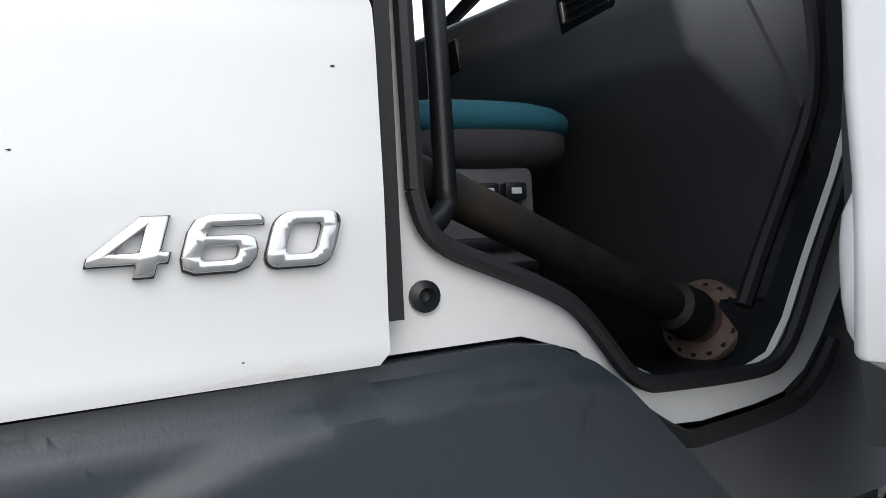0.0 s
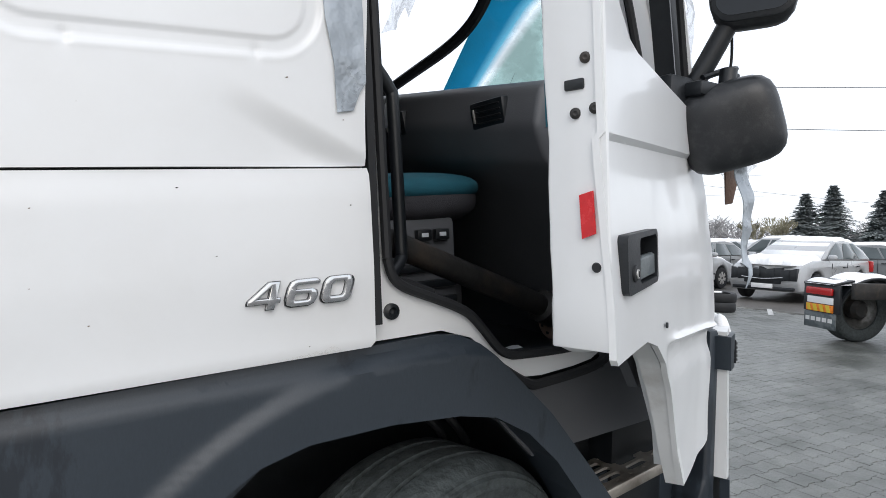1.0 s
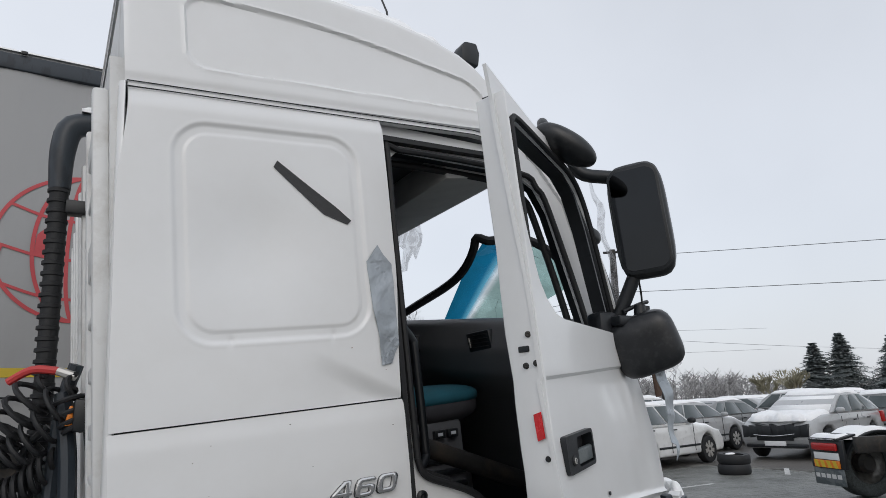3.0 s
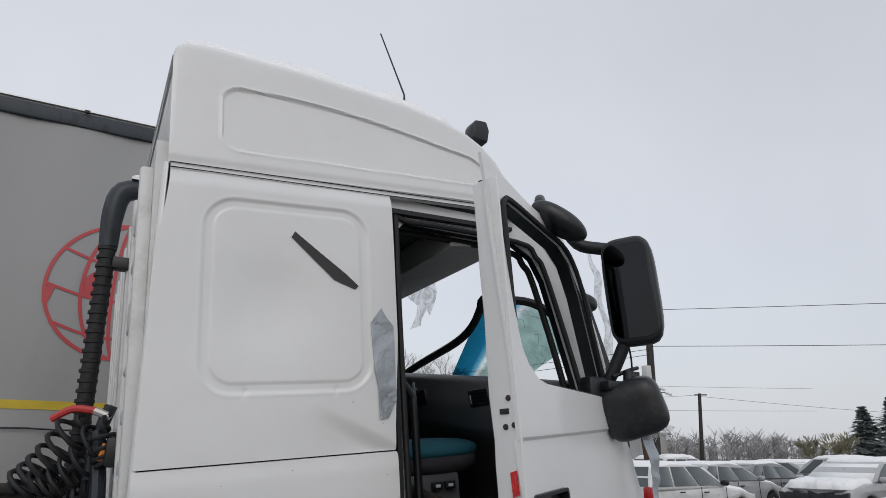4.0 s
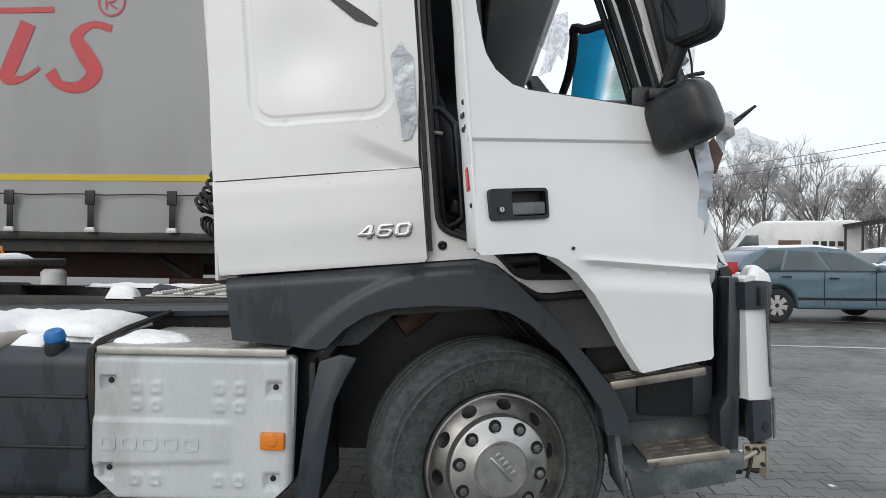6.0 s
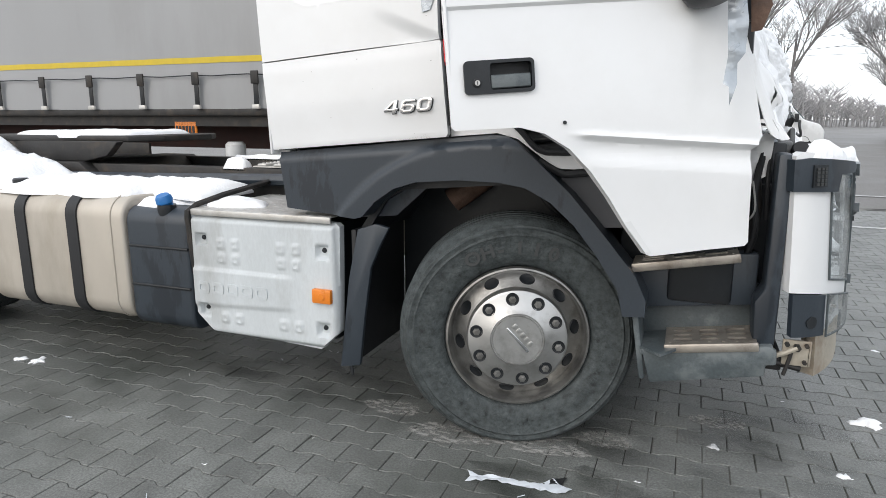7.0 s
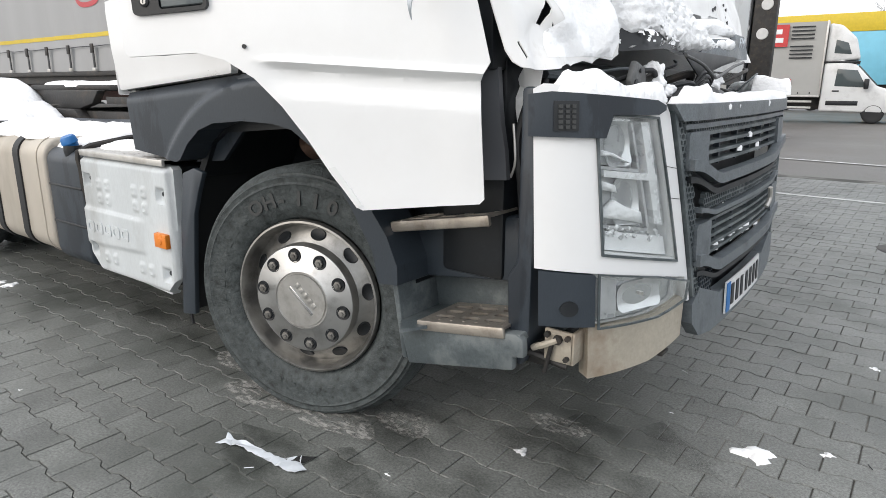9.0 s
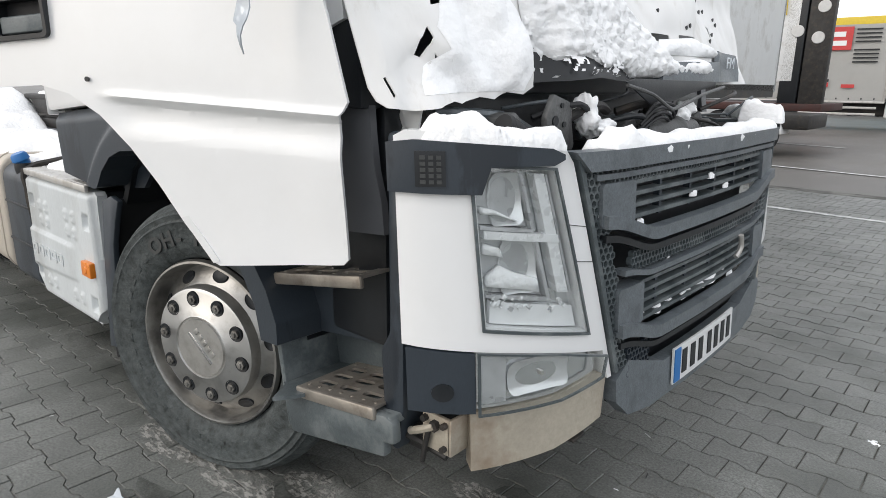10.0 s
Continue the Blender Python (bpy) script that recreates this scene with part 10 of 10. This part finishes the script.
def bare_tree(x, y, h, seed, label="bare frosted tree with thin twigs", group="bare trees"):
    rng = random.Random(seed)
    t = thing("bare_tree", label, "tree", group, at=(x, y, 0))
    segs = []
    trunk_h = h * 0.35
    top = Vector((x + rng.uniform(-0.2, 0.2), y, trunk_h))
    part("trunk", tube([(x, y, -0.1), (x + 0.05, y, trunk_h * 0.5), top, top + Vector((rng.uniform(-0.3, 0.3), 0, h * 0.4))], [h * 0.022, h * 0.018, h * 0.014, h * 0.006], 7), BARK, t)
    for k in range(6):
        a = rng.uniform(0, 6.283)
        base = Vector((x, y, trunk_h * rng.uniform(0.55, 1.9)))
        branches(segs, base, Vector((math.cos(a) * 0.55, math.sin(a) * 0.55, 0.85)).normalized(), h * rng.uniform(0.20, 0.30), h * 0.008, 5, rng)
    big = [s for s in segs if s[4] >= 3]
    small = [(p, q, max(ra, 0.012), max(rb, 0.009), l) for p, q, ra, rb, l in segs if l < 3]
    tagged(mesh_part("limb_tangle", *sticks(big), BARK, t), kind="stuff")
    tagged(mesh_part("twig_tangle", *sticks(small), TWIG, t, "frosted twigs"), kind="stuff")
    return t


for k, (x, y, h) in enumerate(((16.5, 46.5, 7.8), (19.0, 45.5, 8.2), (21.5, 44.6, 7.4), (24.2, 43.0, 8.0), (27.5, 41.0, 6.6), (2.4, 44.5, 9.5), (4.4, 45.0, 10.5), (6.6, 44.2, 9.0), (-0.5, 48.0, 9.5), (30.0, 46.0, 6.0), (36.0, 44.0, 5.5), (13.8, 48.5, 7.4), (15.2, 49.5, 7.0), (17.8, 48.8, 7.2), (20.2, 48.0, 6.8), (22.8, 47.5, 7.0), (25.6, 45.8, 6.4), (26.0, 42.2, 6.0), (28.8, 44.0, 5.4), (33.0, 47.0, 5.2), (39.0, 45.0, 5.0), (12.6, 46.0, 7.0))):
    bare_tree(x, y, h, 100 + k)


def spruce(x, y, h, seed):
    rng = random.Random(seed)
    t = thing("spruce_tree", "dark spruce tree dusted with snow, haze mixed into its colour", "tree", "spruce trees", at=(x, y, 0))
    part("trunk", tube([(x, y, -0.1), (x, y, h)], [h * 0.025, 0.02], 7), BARK, t)
    verts, faces = [], []
    z = h * 0.12
    while z < h * 0.985:
        reach = (h - z) * 0.50 + 0.25
        for k in range(20):
            a = rng.uniform(0, 6.283)
            l = reach * rng.uniform(0.45, 1.2)
            dz = rng.uniform(-0.03, 0.03) * h
            d = Vector((math.cos(a), math.sin(a), -0.18 + 0.25 * z / h))
            s = Vector((-math.sin(a), math.cos(a), 0))
            for j in range(9):
                f = (j + 0.6) / 9
                c = Vector((x, y, z + dz)) + d * l * f - Vector((0, 0, 0.12 * f * f * l))
                w = (0.18 + 0.26 * (1 - f) * l) * rng.uniform(0.6, 1.4)
                for sg in (-1, 1):
                    tip = c + sg * s * w + d * 0.18 * l * 0.5 - Vector((0, 0, rng.uniform(0.02, 0.12)))
                    b = len(verts)
                    e = d * 0.10
                    verts.extend([c - e, c + e, tip + e * 0.5, tip - e * 0.5 + Vector((0, 0, 0.04))])
                    faces.append((b, b + 1, b + 2, b + 3))
        z += h * 0.026
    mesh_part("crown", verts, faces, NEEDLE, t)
    return t


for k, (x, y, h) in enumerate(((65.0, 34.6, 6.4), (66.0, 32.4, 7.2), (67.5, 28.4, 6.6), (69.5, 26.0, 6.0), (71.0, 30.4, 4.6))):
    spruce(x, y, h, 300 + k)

# far woods: a hazy belt of twigs, too many to count
def far_woods():
    rng = random.Random(9)
    segs = []
    for k in range(2600):
        a = radians(rng.uniform(-15, 115))
        r = rng.uniform(120, 165)
        x, y = r * math.cos(a), r * math.sin(a)
        h = rng.uniform(3.0, 6.5) * (1 + 0.35 * math.sin(a * 9) + 0.2 * math.sin(a * 23))
        segs.append((Vector((x, y, 0)), Vector((x + rng.uniform(-0.6, 0.6), y, h)), 0.12, 0.03, 1))
        for j in range(16):
            b = rng.uniform(0, 6.283)
            z = h * rng.uniform(0.25, 0.95)
            segs.append((Vector((x, y, z)), Vector((x + math.cos(b) * h * 0.25, y + math.sin(b) * h * 0.25, z + h * rng.uniform(0.08, 0.3))), 0.07, 0.03, 1))
    return sticks(segs)


# distance haze is painted here as a pale, even wood colour
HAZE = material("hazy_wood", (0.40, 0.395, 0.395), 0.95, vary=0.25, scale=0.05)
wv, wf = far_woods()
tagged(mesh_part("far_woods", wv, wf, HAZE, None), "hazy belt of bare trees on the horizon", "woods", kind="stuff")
YELLOWBUSH = material("yellow_willow", (0.33, 0.31, 0.22), 0.95, vary=0.3, scale=0.6)
rng = random.Random(4)
segs = []
for k in range(4):
    branches(segs, Vector((62 + rng.uniform(-1, 2), 37.5 + rng.uniform(-2.5, 2.5), 0)), Vector((0, 0, 1)), 1.5, 0.10, 5, rng)
tagged(mesh_part("willow_bush", *sticks([(p, q, max(a, 0.03), max(b, 0.03), l) for p, q, a, b, l in segs]), YELLOWBUSH, None), "yellowish bare willow bush at the yard edge", "bush")
low_hall = solo("far_hall", box(70, 100, 12, 40, 0, 2.0, 0.1), CONT, "low grey hall behind the parked cars", "building")

# ---- interlocking bone-shaped pavers, laid last ----
PL, PW, GAP, AMP = 0.195, 0.130, 0.0042, 0.0082
ANGLE = radians(-0.6)


def paver_mesh():
    """One paver, wide at both ends and narrow in its middle, so that neighbouring rows interlock."""
    hx, hy = PL / 2 - GAP / 2, PW / 2 - GAP / 2
    steps = [(-hx, AMP), (-0.64 * hx, AMP), (-0.36 * hx, -AMP), (0.36 * hx, -AMP), (0.64 * hx, AMP), (hx, AMP)]
    pts = [(x, -hy - a) for x, a in steps] + [(x, hy + a) for x, a in reversed(steps)]
    k = len(pts)
    verts = [(x, y, -0.011) for x, y in pts] + [(x, y, -0.0025) for x, y in pts] + [(x * 0.978, y * 0.967, 0.0) for x, y in pts]
    faces = [(i, (i + 1) % k, k + (i + 1) % k, k + i) for i in range(k)] + [(k + i, k + (i + 1) % k, 2 * k + (i + 1) % k, 2 * k + i) for i in range(k)]
    top = 2 * k
    faces += [(top, top + 1, top + 10, top + 11), (top + 1, top + 2, top + 9, top + 10), (top + 2, top + 3, top + 8, top + 9), (top + 3, top + 4, top + 7, top + 8), (top + 4, top + 5, top + 6, top + 7)]
    return verts, faces


pavement = tagged(new("pavement", None), "damp grey interlocking concrete pavers with dark joints", "pavement", kind="structure")
bed = part("joint_sand", plain(-7.5, 12.5, -3.6, 9.0, -0.0050), JOINT, pavement)
shared = []
for _ in range(2):
    v, f = paver_mesh()
    me = bpy.data.meshes.new("paver")
    me.from_pydata(v, [], f)
    me.materials.append(PAVER)
    shared.append((me, np.array(v), f))
rng = random.Random(31)
rest_v, rest_f, base, singles = [], [], 0, 0
ca, sa = math.cos(ANGLE), math.sin(ANGLE)
for row in range(-62, 100):
    odd = row % 2
    for col in range(-46, 72):
        u, w = (col + 0.5 * odd) * PL + 0.046, row * PW + 0.034
        x, y = u * ca - w * sa, u * sa + w * ca
        if not (-7.2 < x < 12.2 and -3.3 < y < 8.7):
            continue
        me, va, fa = shared[odd]
        dz, tx, ty = rng.uniform(-0.0016, 0.0010), rng.uniform(-0.009, 0.009), rng.uniform(-0.009, 0.009)
        if singles < 300 and -0.8 < x < 1.9 and -0.75 < y < 0.75 and math.hypot((x - 0.75) / 1.3, y / 0.62) < 1.45:
            ob = new("paver", me)
            ob.matrix_basis = Matrix.Translation((x, y, dz)) @ Matrix.Rotation(ANGLE, 4, "Z") @ Matrix.Rotation(tx, 4, "X") @ Matrix.Rotation(ty, 4, "Y")
            ob.parent = pavement
            singles += 1
            continue
        z = va[:, 2] + dz + tx * va[:, 1] - ty * va[:, 0]
        rest_v.append(np.stack([x + va[:, 0] * ca - va[:, 1] * sa, y + va[:, 0] * sa + va[:, 1] * ca, z], 1))
        rest_f.extend([tuple(i + base for i in face) for face in fa])
        base += len(va)
me = bpy.data.meshes.new("paver_field")
me.from_pydata(np.concatenate(rest_v).tolist(), [], rest_f)
me.materials.append(PAVER)
field = new("paver_field", me)
field.parent = pavement
tagged(field, kind="stuff")
